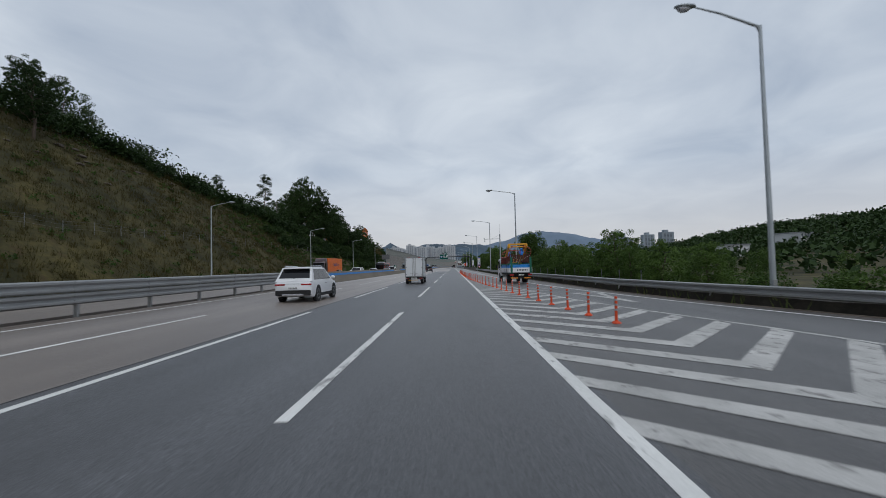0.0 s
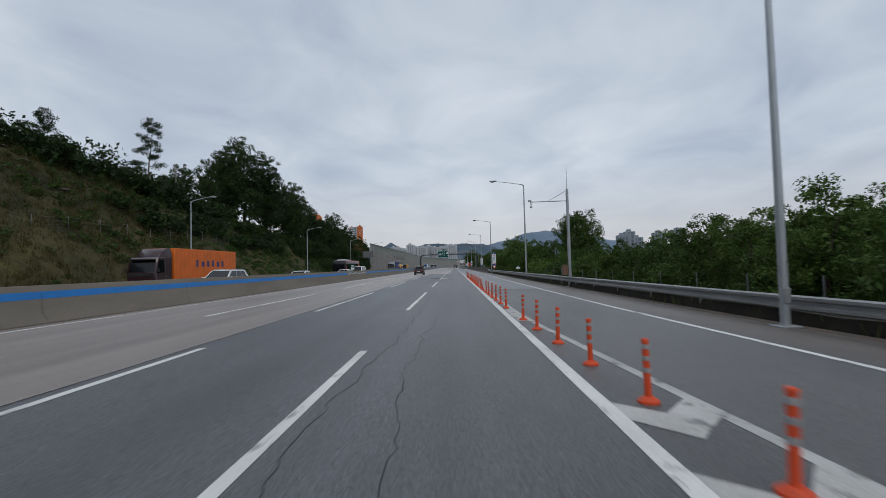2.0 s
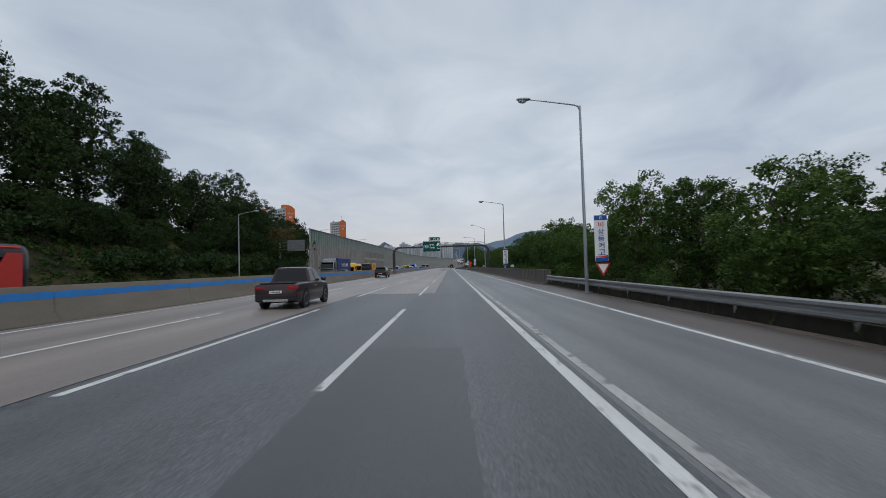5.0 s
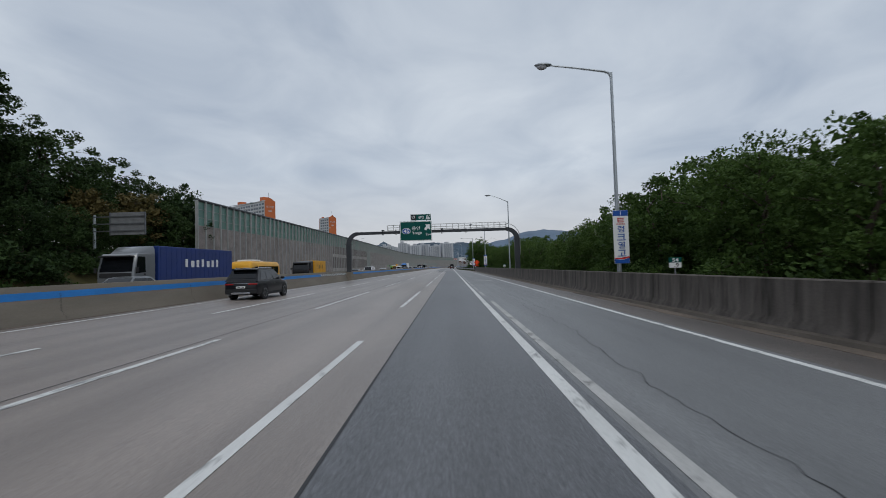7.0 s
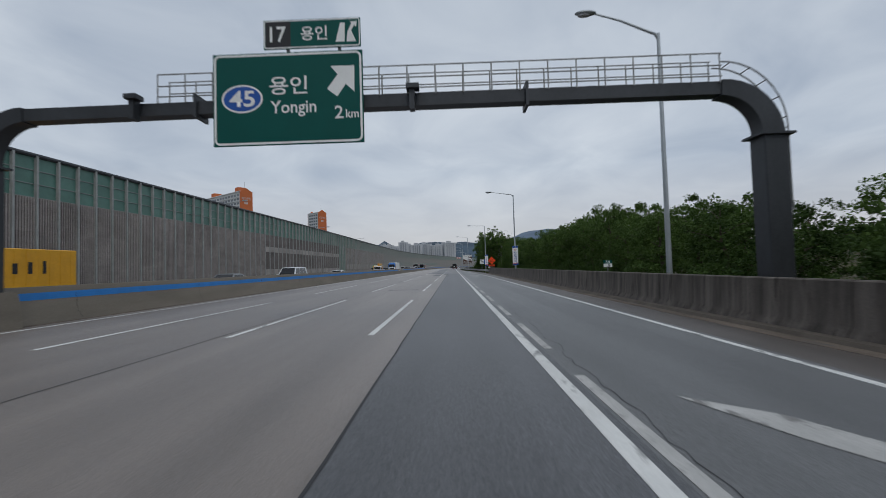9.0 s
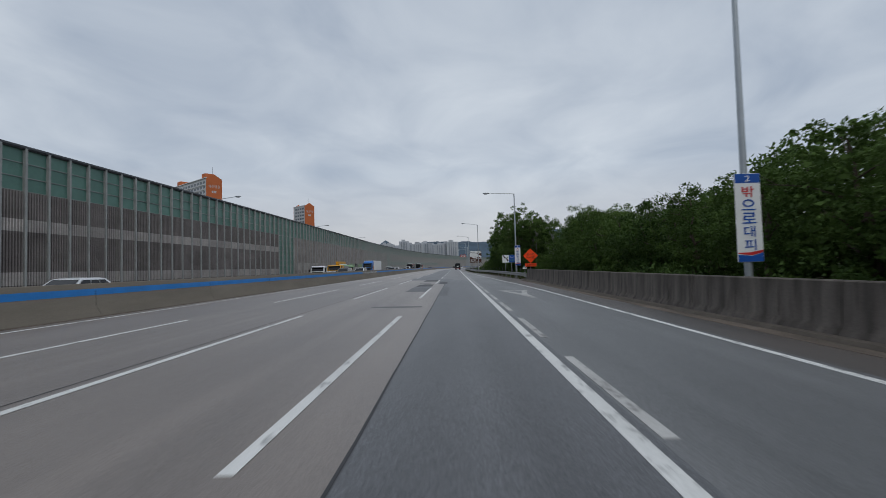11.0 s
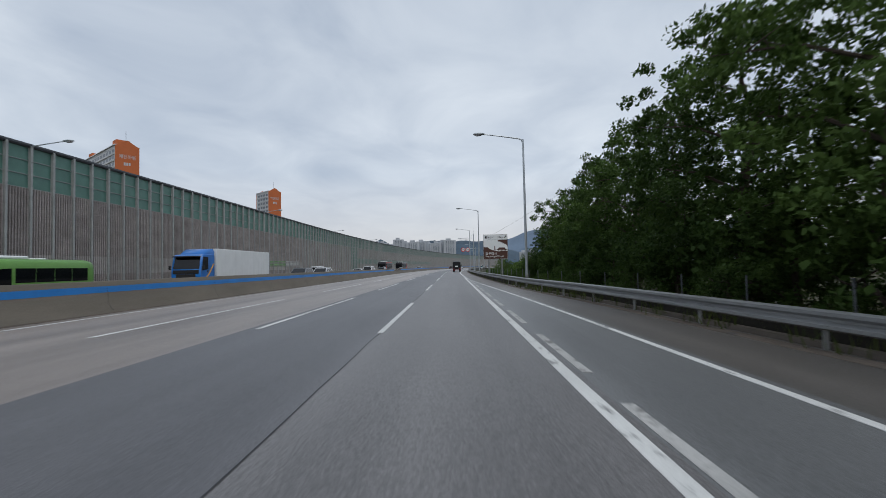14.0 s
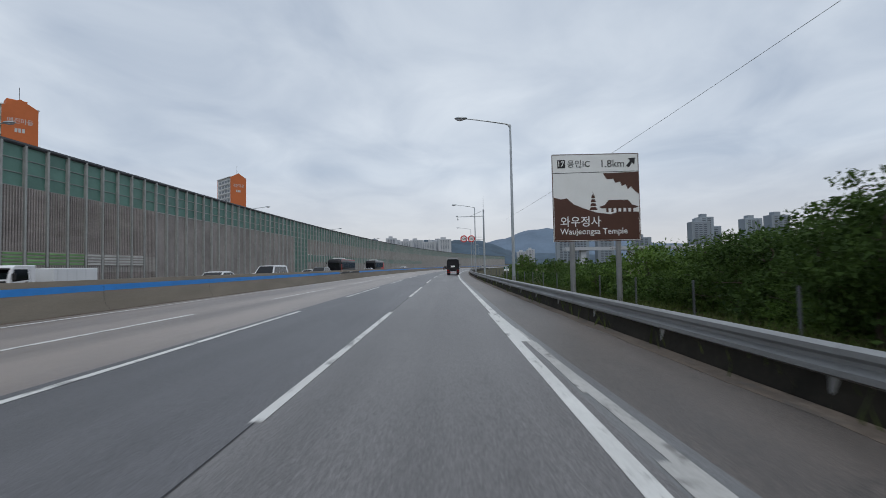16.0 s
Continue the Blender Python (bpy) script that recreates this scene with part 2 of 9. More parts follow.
JOINT = mat("joint_sealant", (0.03, 0.03, 0.032), 0.6)
BARRIER = mat("barrier_concrete", (0.195, 0.170, 0.136), 0.9, 0, 0.16, 0.5, 18, 0.10, 0.3, (1, 0.4, 2.0))
BLUE = mat("blue_paint", (0.022, 0.215, 0.60), 0.55, 0, 0.10, 1.0, 20, 0.06, 0.1)
BLACK = mat("black_paint", (0.02, 0.02, 0.022), 0.6)
WHITE = mat("white_paint", (0.72, 0.73, 0.72), 0.55, 0, 0.08, 1.5, 20, 0.05, 0.05)
OLD_WALL = mat("stained_concrete", (0.080, 0.068, 0.059), 0.92, 0, 0.4, 0.8, 22, 0.16, 0.35, (2.6, 2.6, 0.30), second=(0.128, 0.110, 0.096), wear=((0.036, 0.029, 0.024), 0.0, 1.0))
CURB = mat("kerb_concrete", (0.105, 0.088, 0.072), 0.9, 0, 0.25, 1.0, 15, 0.15, 0.3)
ZINC = mat("galvanised_steel", (0.31, 0.315, 0.315), 0.5, 0.6, 0.12, 2.0, 30, 0.08, 0.05, (1, 0.2, 1))
POLE = mat("lamp_steel", (0.40, 0.43, 0.45), 0.45, 0.6, 0.1, 1.0, 20, 0.05, 0.03)
DARK_STEEL = mat("dark_steel", (0.16, 0.17, 0.18), 0.5, 0.6, 0.15, 1.0, 20, 0.08, 0.05)
GANTRY = mat("gantry_steel", (0.052, 0.056, 0.062), 0.5, 0.4, 0.2, 0.8, 12, 0.1, 0.08, (1, 1, 0.4))
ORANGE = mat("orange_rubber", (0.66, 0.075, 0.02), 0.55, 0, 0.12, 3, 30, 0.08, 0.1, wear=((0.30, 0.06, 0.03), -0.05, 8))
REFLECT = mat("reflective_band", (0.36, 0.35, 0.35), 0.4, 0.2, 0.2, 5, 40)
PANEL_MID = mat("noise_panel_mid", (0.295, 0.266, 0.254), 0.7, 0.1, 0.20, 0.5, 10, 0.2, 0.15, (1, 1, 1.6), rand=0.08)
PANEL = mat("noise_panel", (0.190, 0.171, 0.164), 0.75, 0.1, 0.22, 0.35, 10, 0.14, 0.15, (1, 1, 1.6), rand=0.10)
PANEL_PALE = mat("noise_panel_pale", (0.385, 0.360, 0.345), 0.7, 0.1, 0.18, 0.35, 10, 0.14, 0.15, (1, 1, 1.6), rand=0.16)
PANEL_FAR = mat("noise_panel_far", (0.285, 0.262, 0.250), 0.75, 0.1, 0.22, 0.35, 10, 0.14, 0.1, island=0.08)
GLAZE = mat("green_glazing", (0.105, 0.215, 0.178), 0.3, 0, 0.14, 0.6, 6, 0.05, 0.02, spec=0.25, rand=0.08)
GLAZE_FAR = mat("green_glazing_far", (0.082, 0.185, 0.155), 0.4, 0, 0.12, 0.6, 6, 0.05, 0.02, island=0.08)
LOUVRE_GREEN = mat("faded_green_paint", (0.17, 0.32, 0.13), 0.6, 0, 0.3, 0.8, 12, 0.1, 0.05, rand=0.3)
LOUVRE_WHITE = mat("dull_white_paint", (0.46, 0.46, 0.44), 0.6, 0, 0.2, 0.8, 12, 0.1, 0.05, rand=0.1)
WALL_POST = mat("noise_wall_post", (0.340, 0.350, 0.340), 0.6, 0.2, 0.12)
GLAZE_RAIL = mat("glazing_rail", (0.24, 0.27, 0.26), 0.5, 0.3, 0.1)
GRASS = mat("verge_grass", (0.040, 0.060, 0.016), 0.95, 0, 0.45, 0.12, 3.0, 0.35, 0.6, second=(0.155, 0.125, 0.048))
SLOPE = mat("grass_slope", (0.013, 0.022, 0.004), 0.95, 0, 0.55, 0.16, 2.2, 0.4, 0.7, second=(0.052, 0.043, 0.012), wear=((0.062, 0.040, 0.015), -0.04, 0.4))
BLADE = leaf_mat("grass_blades", (0.026, 0.048, 0.011), (0.095, 0.118, 0.034), 0.2)
BLADE_DRY = leaf_mat("dry_grass_blades", (0.014, 0.020, 0.004), (0.078, 0.060, 0.018), 0.15)
LEAF = leaf_mat("locust_leaves", (0.019, 0.044, 0.010), (0.102, 0.168, 0.040), 0.28)
LEAF_DARK = leaf_mat("oak_leaves", (0.012, 0.028, 0.009), (0.042, 0.074, 0.021), 0.12)
LEAF_PINE = leaf_mat("pine_needles", (0.012, 0.028, 0.012), (0.04, 0.065, 0.025), 0.08)
LEAF_BROWN = leaf_mat("russet_leaves", (0.032, 0.040, 0.014), (0.12, 0.095, 0.035), 0.12)
LEAF_BRIGHT = leaf_mat("shrub_leaves", (0.030, 0.075, 0.014), (0.13, 0.21, 0.045), 0.25)
BARK = mat("bark", (0.085, 0.065, 0.05), 0.95, 0, 0.3, 3, 20, 0.3, 0.6, (1, 1, 0.25))
SIGN_GREEN = mat("sign_green", (0.001, 0.080, 0.068), 0.5, 0, 0.06, 1, 20, 0.03, 0.02, spec=0.2)
SIGN_WHITE = mat("sign_white", (0.78, 0.79, 0.78), 0.5, 0, 0.04, 1, 20, 0.03, 0.02)
SIGN_BLUE = mat("sign_blue", (0.012, 0.085, 0.37), 0.45, 0, 0.06)
SIGN_BROWN = mat("sign_brown", (0.085, 0.036, 0.024), 0.5, 0, 0.08)
SIGN_BLACK = mat("sign_black", (0.018, 0.017, 0.02), 0.5)
SIGN_RED = mat("sign_red", (0.55, 0.03, 0.03), 0.5)
SIGN_ORANGE = mat("sign_orange", (1.0, 0.075, 0.005), 0.45, 0, 0.06)
SIGN_BACK = mat("sign_back", (0.20, 0.205, 0.21), 0.55, 0.3)
SHEET = mat("white_vehicle_paint", (0.74, 0.75, 0.77), 0.32, 0, 0.05, 0.8, 8, 0.02, 0.0, spec=0.5, coat=0.3)
BOX_WHITE = mat("white_box_panel", (0.66, 0.68, 0.70), 0.42, 0, 0.06, 0.9, 12, 0.03, 0.02, (1, 1, 0.4))
GREY_TRIM = mat("grey_aluminium", (0.27, 0.28, 0.29), 0.45, 0.4, 0.1)
GASKET = mat("grey_gasket", (0.16, 0.155, 0.15), 0.8)
RUBBER = mat("tyre_rubber", (0.018, 0.018, 0.019), 0.8)
CHASSIS = mat("chassis_black", (0.016, 0.016, 0.017), 0.7)
GLASS = mat("tinted_glass", (0.006, 0.007, 0.009), 0.06, 0, 0.05, 1, 4, 0.0, 0.0, spec=0.4)
CHROME = mat("chrome", (0.6, 0.6, 0.62), 0.22, 0.9, 0.05)
RIM = mat("alloy_rim", (0.36, 0.37, 0.385), 0.35, 0.6, 0.1)
RED_LENS = mat("red_lens", (0.33, 0.012, 0.012), 0.2, 0, 0.1, spec=0.6)
AMBER = mat("amber_lens", (0.70, 0.20, 0.02), 0.3)
CLEAR = mat("clear_lens", (0.42, 0.42, 0.44), 0.2, 0, 0.1, spec=0.6)
CAR_BLACK = mat("black_vehicle_paint", (0.005, 0.005, 0.007), 0.3, 0, 0.05, 1, 8, 0.02, 0, spec=0.35, coat=0.12)
CAR_GREY = mat("grey_vehicle_paint", (0.18, 0.19, 0.20), 0.3, 0.3, 0.05, 1, 8, 0.02, 0, coat=0.4)
CAR_MAROON = mat("maroon_vehicle_paint", (0.030, 0.010, 0.014), 0.3, 0, 0.05, 1, 8, 0.02, 0, coat=0.4)
CAR_RED = mat("dark_red_vehicle_paint", (0.16, 0.022, 0.018), 0.3, 0, 0.05, 1, 8, 0.02, 0, coat=0.4)
V_BLUE = mat("blue_vehicle_paint", (0.012, 0.16, 0.52), 0.35, 0, 0.06, 1, 8, 0.02, 0, coat=0.3)
V_NAVY = mat("navy_container", (0.010, 0.032, 0.16), 0.5, 0, 0.12, 1, 8, 0.05, 0)
V_YELLOW = mat("yellow_vehicle_paint", (0.72, 0.36, 0.02), 0.4, 0, 0.08, 1, 8, 0.03, 0)
V_ORANGE = mat("orange_container", (0.70, 0.15, 0.015), 0.5, 0, 0.12, 1, 8, 0.05, 0)
V_GREEN = mat("green_vehicle_paint", (0.13, 0.30, 0.06), 0.4, 0, 0.08)
V_RED = mat("red_vehicle_paint", (0.52, 0.035, 0.025), 0.4, 0, 0.08)
TARP = mat("blue_tarpaulin", (0.010, 0.22, 0.62), 0.45, 0, 0.18, 1.5, 14, 0.06, 0.2)
RIDE_YELLOW = mat("yellow_ride_steel", (0.70, 0.33, 0.02), 0.45, 0, 0.15, 2, 20, 0.08, 0.05)
RIDE_RED = mat("red_ride_steel", (0.40, 0.03, 0.02), 0.5, 0, 0.15, 2, 20)
RIDE_BROWN = mat("brown_mesh_panel", (0.062, 0.020, 0.013), 0.7, 0, 0.25, 2, 20)
RIDE_GREEN = mat("green_steel_post", (0.012, 0.13, 0.085), 0.5)
DOLL_BLUE = mat("doll_blue", (0.02, 0.19, 0.60), 0.5)
APT_WHITE = mat("apartment_white", (0.55, 0.56, 0.57), 0.85, 0, 0.06, 0.05, 1.0, 0.03, 0.02)
APT_ORANGE = mat("apartment_orange", (0.56, 0.155, 0.055), 0.85, 0, 0.08, 0.05, 1.0, 0.04, 0.02)
APT_WINDOW = mat("apartment_window", (0.10, 0.12, 0.145), 0.3, 0, 0.2, 0.1, 1, 0.1, 0)
APT_FAR = mat("far_apartment", (0.44, 0.46, 0.49), 0.9, 0, 0.05, 0.02, 0.5, 0.03, 0, rand=0.1)
APT_FAR_WIN = mat("far_apartment_window", (0.22, 0.245, 0.275), 0.6, 0, 0.1, 0.02, 0.5, 0.05, 0)
APT_BLUE = mat("blue_grey_tower", (0.25, 0.29, 0.33), 0.8, 0, 0.08, 0.02, 0.5, 0.03, 0, rand=0.12)
# the blue of aerial haze is mixed into both mountain colours
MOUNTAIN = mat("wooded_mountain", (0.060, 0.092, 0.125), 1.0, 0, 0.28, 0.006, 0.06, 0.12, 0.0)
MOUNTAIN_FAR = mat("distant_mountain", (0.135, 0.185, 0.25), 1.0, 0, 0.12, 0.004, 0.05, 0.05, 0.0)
FOREST = mat("wooded_hill_floor", (0.028, 0.042, 0.016), 1.0, 0, 0.4, 0.1, 1.2, 0.3, 0.3)
WIRE = mat("wire", (0.05, 0.05, 0.052), 0.6)

# ---- mesh helpers ----


class Geo:
    def __init__(self):
        self.v, self.f, self.m = [], [], []

    def add(self, vs, fs, mi=0):
        k = len(self.v)
        self.v.extend([tuple(p) for p in vs])
        self.f.extend([tuple(i + k for i in f) for f in fs])
        self.m.extend([mi] * len(fs))
        return self

    def box(self, x0, y0, z0, x1, y1, z1, c=0.0, mi=0):
        if c <= 0:
            vs = [(x, y, z) for z in (z0, z1) for y in (y0, y1) for x in (x0, x1)]
            return self.add(vs, [(0, 2, 3, 1), (4, 5, 7, 6), (0, 1, 5, 4), (2, 6, 7, 3), (0, 4, 6, 2), (1, 3, 7, 5)], mi)
        c = min(c, (x1 - x0) * 0.49, (y1 - y0) * 0.49, (z1 - z0) * 0.49)
        vs, idx = [], {}
        for sx in (0, 1):
            for sy in (0, 1):
                for sz in (0, 1):
                    p = ((x0, x1)[sx], (y0, y1)[sy], (z0, z1)[sz])
                    s = (1 - 2 * sx, 1 - 2 * sy, 1 - 2 * sz)
                    for a in range(3):
                        q = [p[i] + (s[i] * c if i != a else 0) for i in range(3)]
                        idx[(sx, sy, sz, a)] = len(vs)
                        vs.append(q)
        fs = []
        for a in range(3):
            b, d = [i for i in range(3) if i != a]
            for s in (0, 1):
                loop = []
                for u, w in ((0, 0), (1, 0), (1, 1), (0, 1)):
                    k = [0, 0, 0]
                    k[a], k[b], k[d] = s, u, w
                    loop.append(idx[(*k, a)])
                fs.append(tuple(loop))
            for u in (0, 1):
                for w in (0, 1):
                    k0, k1 = [0, 0, 0], [0, 0, 0]
                    k0[b], k0[d], k1[b], k1[d] = u, w, u, w
                    k1[a] = 1
                    fs.append((idx[(*k0, b)], idx[(*k1, b)], idx[(*k1, d)], idx[(*k0, d)]))
        for sx in (0, 1):
            for sy in (0, 1):
                for sz in (0, 1):
                    fs.append(tuple(idx[(sx, sy, sz, a)] for a in range(3)))
        return self.add(vs, fs, mi)

    def cyl(self, p0, p1, r0, r1=None, n=10, mi=0, caps=True):
        r1 = r0 if r1 is None else r1
        p0, p1 = Vector(p0), Vector(p1)
        q = (p1 - p0).to_track_quat("Z", "Y")
        vs = []
        for p, r in ((p0, r0), (p1, r1)):
            for i in range(n):
                a = 2 * math.pi * i / n
                vs.append(p + q @ Vector((r * math.cos(a), r * math.sin(a), 0)))
        fs = [(i, (i + 1) % n, n + (i + 1) % n, n + i) for i in range(n)]
        if caps:
            fs += [tuple(range(n - 1, -1, -1)), tuple(range(n, 2 * n))]
        return self.add(vs, fs, mi)

    def tube(self, pts, r, n=6, mi=0):
        """A tube through points; r: one radius or one for each point."""
        pts = [Vector(p) for p in pts]
        rs = r if isinstance(r, (list, tuple)) else [r] * len(pts)
        vs = []
        for i, p in enumerate(pts):
            d = (pts[min(i + 1, len(pts) - 1)] - pts[max(i - 1, 0)]).normalized()
            ref = Vector((0, 0, 1)) if abs(d.z) < 0.9 else Vector((0, 1, 0))
            u = d.cross(ref).normalized()
            w = u.cross(d)
            for k in range(n):
                a = 2 * math.pi * k / n
                vs.append(p + rs[i] * (u * math.cos(a) + w * math.sin(a)))
        fs = [(i * n + k, i * n + (k + 1) % n, (i + 1) * n + (k + 1) % n, (i + 1) * n + k) for i in range(len(pts) - 1) for k in range(n)]
        fs += [tuple(range(n - 1, -1, -1)), tuple(range((len(pts) - 1) * n, len(pts) * n))]
        return self.add(vs, fs, mi)

    def prism(self, pts, axis, a, b, mi=0):
        """A polygon pushed along an axis: x takes (y, z) points, y takes (x, z), z takes (x, y)."""
        n = len(pts)
        put = {"x": lambda p, t: (t, p[0], p[1]), "y": lambda p, t: (p[0], t, p[1]), "z": lambda p, t: (p[0], p[1], t)}[axis]
        vs = [put(p, a) for p in pts] + [put(p, b) for p in pts]
        fs = [(i, (i + 1) % n, n + (i + 1) % n, n + i) for i in range(n)]
        fs += [tuple(range(n - 1, -1, -1)), tuple(range(n, 2 * n))]
        return self.add(vs, fs, mi)

    def loft(self, rings, mi=0, caps=True, closed=True):
        """Rings of equally many points, joined in turn."""
        n = len(rings[0])
        vs = [p for ring in rings for p in ring]
        m = n if closed else n - 1
        fs = [(i * n + k, i * n + (k + 1) % n, (i + 1) * n + (k + 1) % n, (i + 1) * n + k) for i in range(len(rings) - 1) for k in range(m)]
        if caps and closed:
            fs += [tuple(range(n - 1, -1, -1)), tuple(range((len(rings) - 1) * n, len(rings) * n))]
        return self.add(vs, fs, mi)

    def sphere(self, c, r, n=10, m=6, mi=0):
        rx, ry, rz = r if isinstance(r, (tuple, list)) else (r, r, r)
        rings = []
        for j in range(m + 1):
            t = math.pi * (j / m) * 0.998 + 0.003
            rings.append([(c[0] + rx * math.sin(t) * math.cos(2 * math.pi * i / n), c[1] + ry * math.sin(t) * math.sin(2 * math.pi * i / n),
                           c[2] - rz * math.cos(t)) for i in range(n)])
        return self.loft(rings, mi)

    def mesh(self, name, mats, smooth=35):
        me = bpy.data.meshes.new(name)
        me.from_pydata(self.v, [], self.f)
        for m in mats if isinstance(mats, (list, tuple)) else [mats]:
            me.materials.append(m)
        if any(self.m):
            me.polygons.foreach_set("material_index", self.m)
        bm = bmesh.new()
        bm.from_mesh(me)
        bmesh.ops.recalc_face_normals(bm, faces=bm.faces)
        bm.to_mesh(me)
        bm.free()
        if smooth:
            me.polygons.foreach_set("use_smooth", [True] * len(me.polygons))
            me.set_sharp_from_angle(angle=radians(smooth))
        return me


def part(name, geo, mats, parent, label="", smooth=35):
    me = geo if isinstance(geo, bpy.types.Mesh) else geo.mesh(name, mats, smooth)
    ob = new(name, me)
    ob.parent = parent
    if label:
        ob["label"] = label
    return ob


def thing(name, label, category, m=None, group="", kind=""):
    ob = new(name)
    ob.empty_display_size = 0.2
    if m is not None:
        ob.matrix_world = m
    return tagged(ob, label, category, group, kind)


def solid(name, geo, mats, label, category, kind="", group="", smooth=35):
    return tagged(new(name, geo.mesh(name, mats, smooth)), label, category, group, kind)


def lettering(text, width, height, m, material, parent, name="lettering", depth=0.006, bold=0.0):
    """Words as flat raised letters in the x-z plane of m, centred on it, width by height at most."""
    cu = bpy.data.curves.new("letters", "FONT")
    cu.body = text
    cu.extrude = 0.0
    cu.offset = bold
    cu.resolution_u = 3
    tmp = bpy.data.objects.new("letters", cu)
    scene.collection.objects.link(tmp)
    me = bpy.data.meshes.new_from_object(tmp.evaluated_get(bpy.context.evaluated_depsgraph_get()))
    bpy.data.objects.remove(tmp)
    co = np.empty(len(me.vertices) * 3)
    me.vertices.foreach_get("co", co)
    co = co.reshape(-1, 3)
    if not len(co):
        return None
    lo, hi = co.min(0), co.max(0)
    size = np.maximum(hi - lo, 1e-4)
    s = (width / size[0], height / size[1])
    k = min(s)
    sx, sy = (k * min(1.25, s[0] / k), k * min(1.25, s[1] / k))
    out = np.zeros_like(co)
    out[:, 0] = (co[:, 0] - (lo[0] + hi[0]) / 2) * sx
    out[:, 2] = (co[:, 1] - (lo[1] + hi[1]) / 2) * sy
    out[:, 1] = -depth
    out = np.array([list(m @ Vector(p)) for p in out])
    me.vertices.foreach_set("co", out.ravel())
    me.materials.clear()
    me.materials.append(material)
    me.name = name
    ob = new(name, me)
    ob.parent = parent
    return ob


# ---- the plan: the road's line and fall ----
FALL = 0.013


def bend(y):
    """How far the road has swung to the right."""
    return max(0.0, y - 430.0) ** 2 / 2400.0


def rz(x):
    """The height of the carriageway at x metres right of our lane's middle."""
    if x < -13.9:
        return 0.18 + 0.013 * (x + 13.9)
    return -FALL * x


def on_road(x, y, turn=0.0, dz=0.0):
    """A pose on the road, following its bend."""
    head = -math.degrees(math.atan(max(0.0, y - 430.0) / 1200.0))
    return pose(x + bend(y), y, rz(x) + dz, 0, 0, head + turn)


def lerp(y, ys, vs):
    return float(np.interp(y, ys, vs))


def stations(y0, y1, step):
    n = max(1, math.ceil((y1 - y0) / step))
    return [y0 + (y1 - y0) * i / n for i in range(n + 1)]


def ribbon(x0, x1, y0, y1, lift=0.0, step=10.0, thick=0.25, cols=1):
    """A strip of road between two x (numbers or functions of y), as a slab with sides."""
    f0 = x0 if callable(x0) else (lambda y: x0)
    f1 = x1 if callable(x1) else (lambda y: x1)
    g = Geo()
    rings = []
    for y in stations(y0, y1, step):
        a, b = f0(y), f1(y)
        top = [(a + (b - a) * k / cols) for k in range(cols + 1)]
        ring = [(x + bend(y), y, rz(x) + lift) for x in top] + [(x + bend(y), y, rz(x) + lift - thick) for x in reversed(top)]
        rings.append(ring)
    return g.loft(rings)

# ---- ground and hills ----
CREST_Y = [-80, 0, 40, 60, 72, 87, 100, 115, 130, 170, 205, 230, 250]
CREST_Z = [26, 25, 24.5, 24, 23, 20, 16.5, 14, 12.5, 11, 6, 1.5, 0.2]


def land(x, y):
    """The height of the ground."""
    u = x - bend(y)
    bump = noise.noise(Vector((x * 0.03, y * 0.03, 0))) * 0.8
    if u < -31.0:
        out = -31.0 - u
        crest = lerp(y, CREST_Y, CREST_Z)
        rise = min(0.85 * out, crest + 0.12 * max(0, out - crest / 0.85))
        rough = noise.noise(Vector((x * 0.15, y * 0.15, 3))) * 0.5 * min(1, out / 4)
        fade = 1.0 - min(1.0, max(0.0, (out - 90) / 120))
        return -0.15 + (rise + rough) * fade + bump * min(1, out / 10)
    edge = lerp(y, RAIL_Y, RAIL_X)
    if u > edge - 0.3:
        out = u - edge + 0.3
        low = lerp(y, [0, 90, 120, 300, 380, 420], [-2.2, -1.4, -0.5, -0.4, -0.6, -1.6])
        z = -0.18 + low * min(1, max(0, (out - 2.0) / 10)) + bump * 0.5 * min(1, out / 12)
        hill = 21 * math.exp(-((x - 215) / 85) ** 2 - ((y - 250) / 190) ** 2)
        hill += 7 * math.exp(-((x - 330) / 60) ** 2 - ((y - 560) / 160) ** 2)
        return z + hill
    return -0.55


RAIL_Y = [-60, 0, 13, 20, 28, 60, 93, 150, 312, 328, 336, 348, 354, 360, 366, 385, 396, 410, 900]
RAIL_X = [20, 15.6, 12.9, 11.3, 10.2, 8.9, 8.4, 8.2, 8.1, 7.6, 7.2, 6.6, 6.2, 5.6, 5.1, 4.55, 4.35, 4.15, 4.05]

xs = sorted({*range(-140, -30, 4), *(x for x in range(8, 80, 3)), *range(80, 420, 14), -3500, -1800, -900, -500, -300, -200, -31, 0, 420, 600, 1000, 2000, 3500})
ys = sorted({*range(-80, 500, 5), *range(500, 1000, 20), -600, -300, 1000, 1300, 1800, 2600, 3600, 4800})
gv = [(x + bend(min(y, 950)), y, land(x + bend(min(y, 950)), y) if y < 1100 else -0.6) for y in ys for x in xs]
gf = [(j * len(xs) + i, j * len(xs) + i + 1, (j + 1) * len(xs) + i + 1, (j + 1) * len(xs) + i) for j in range(len(ys) - 1) for i in range(len(xs) - 1)]
ground = solid("ground", Geo().add(gv, gf), SLOPE, "rough grassy ground with a steep cut slope", "ground", "structure", smooth=60)

# ---- carriageways ----


def road_piece(name, geo, material, label, category="road"):
    return solid(name, geo, material, label, category, "structure", smooth=0)


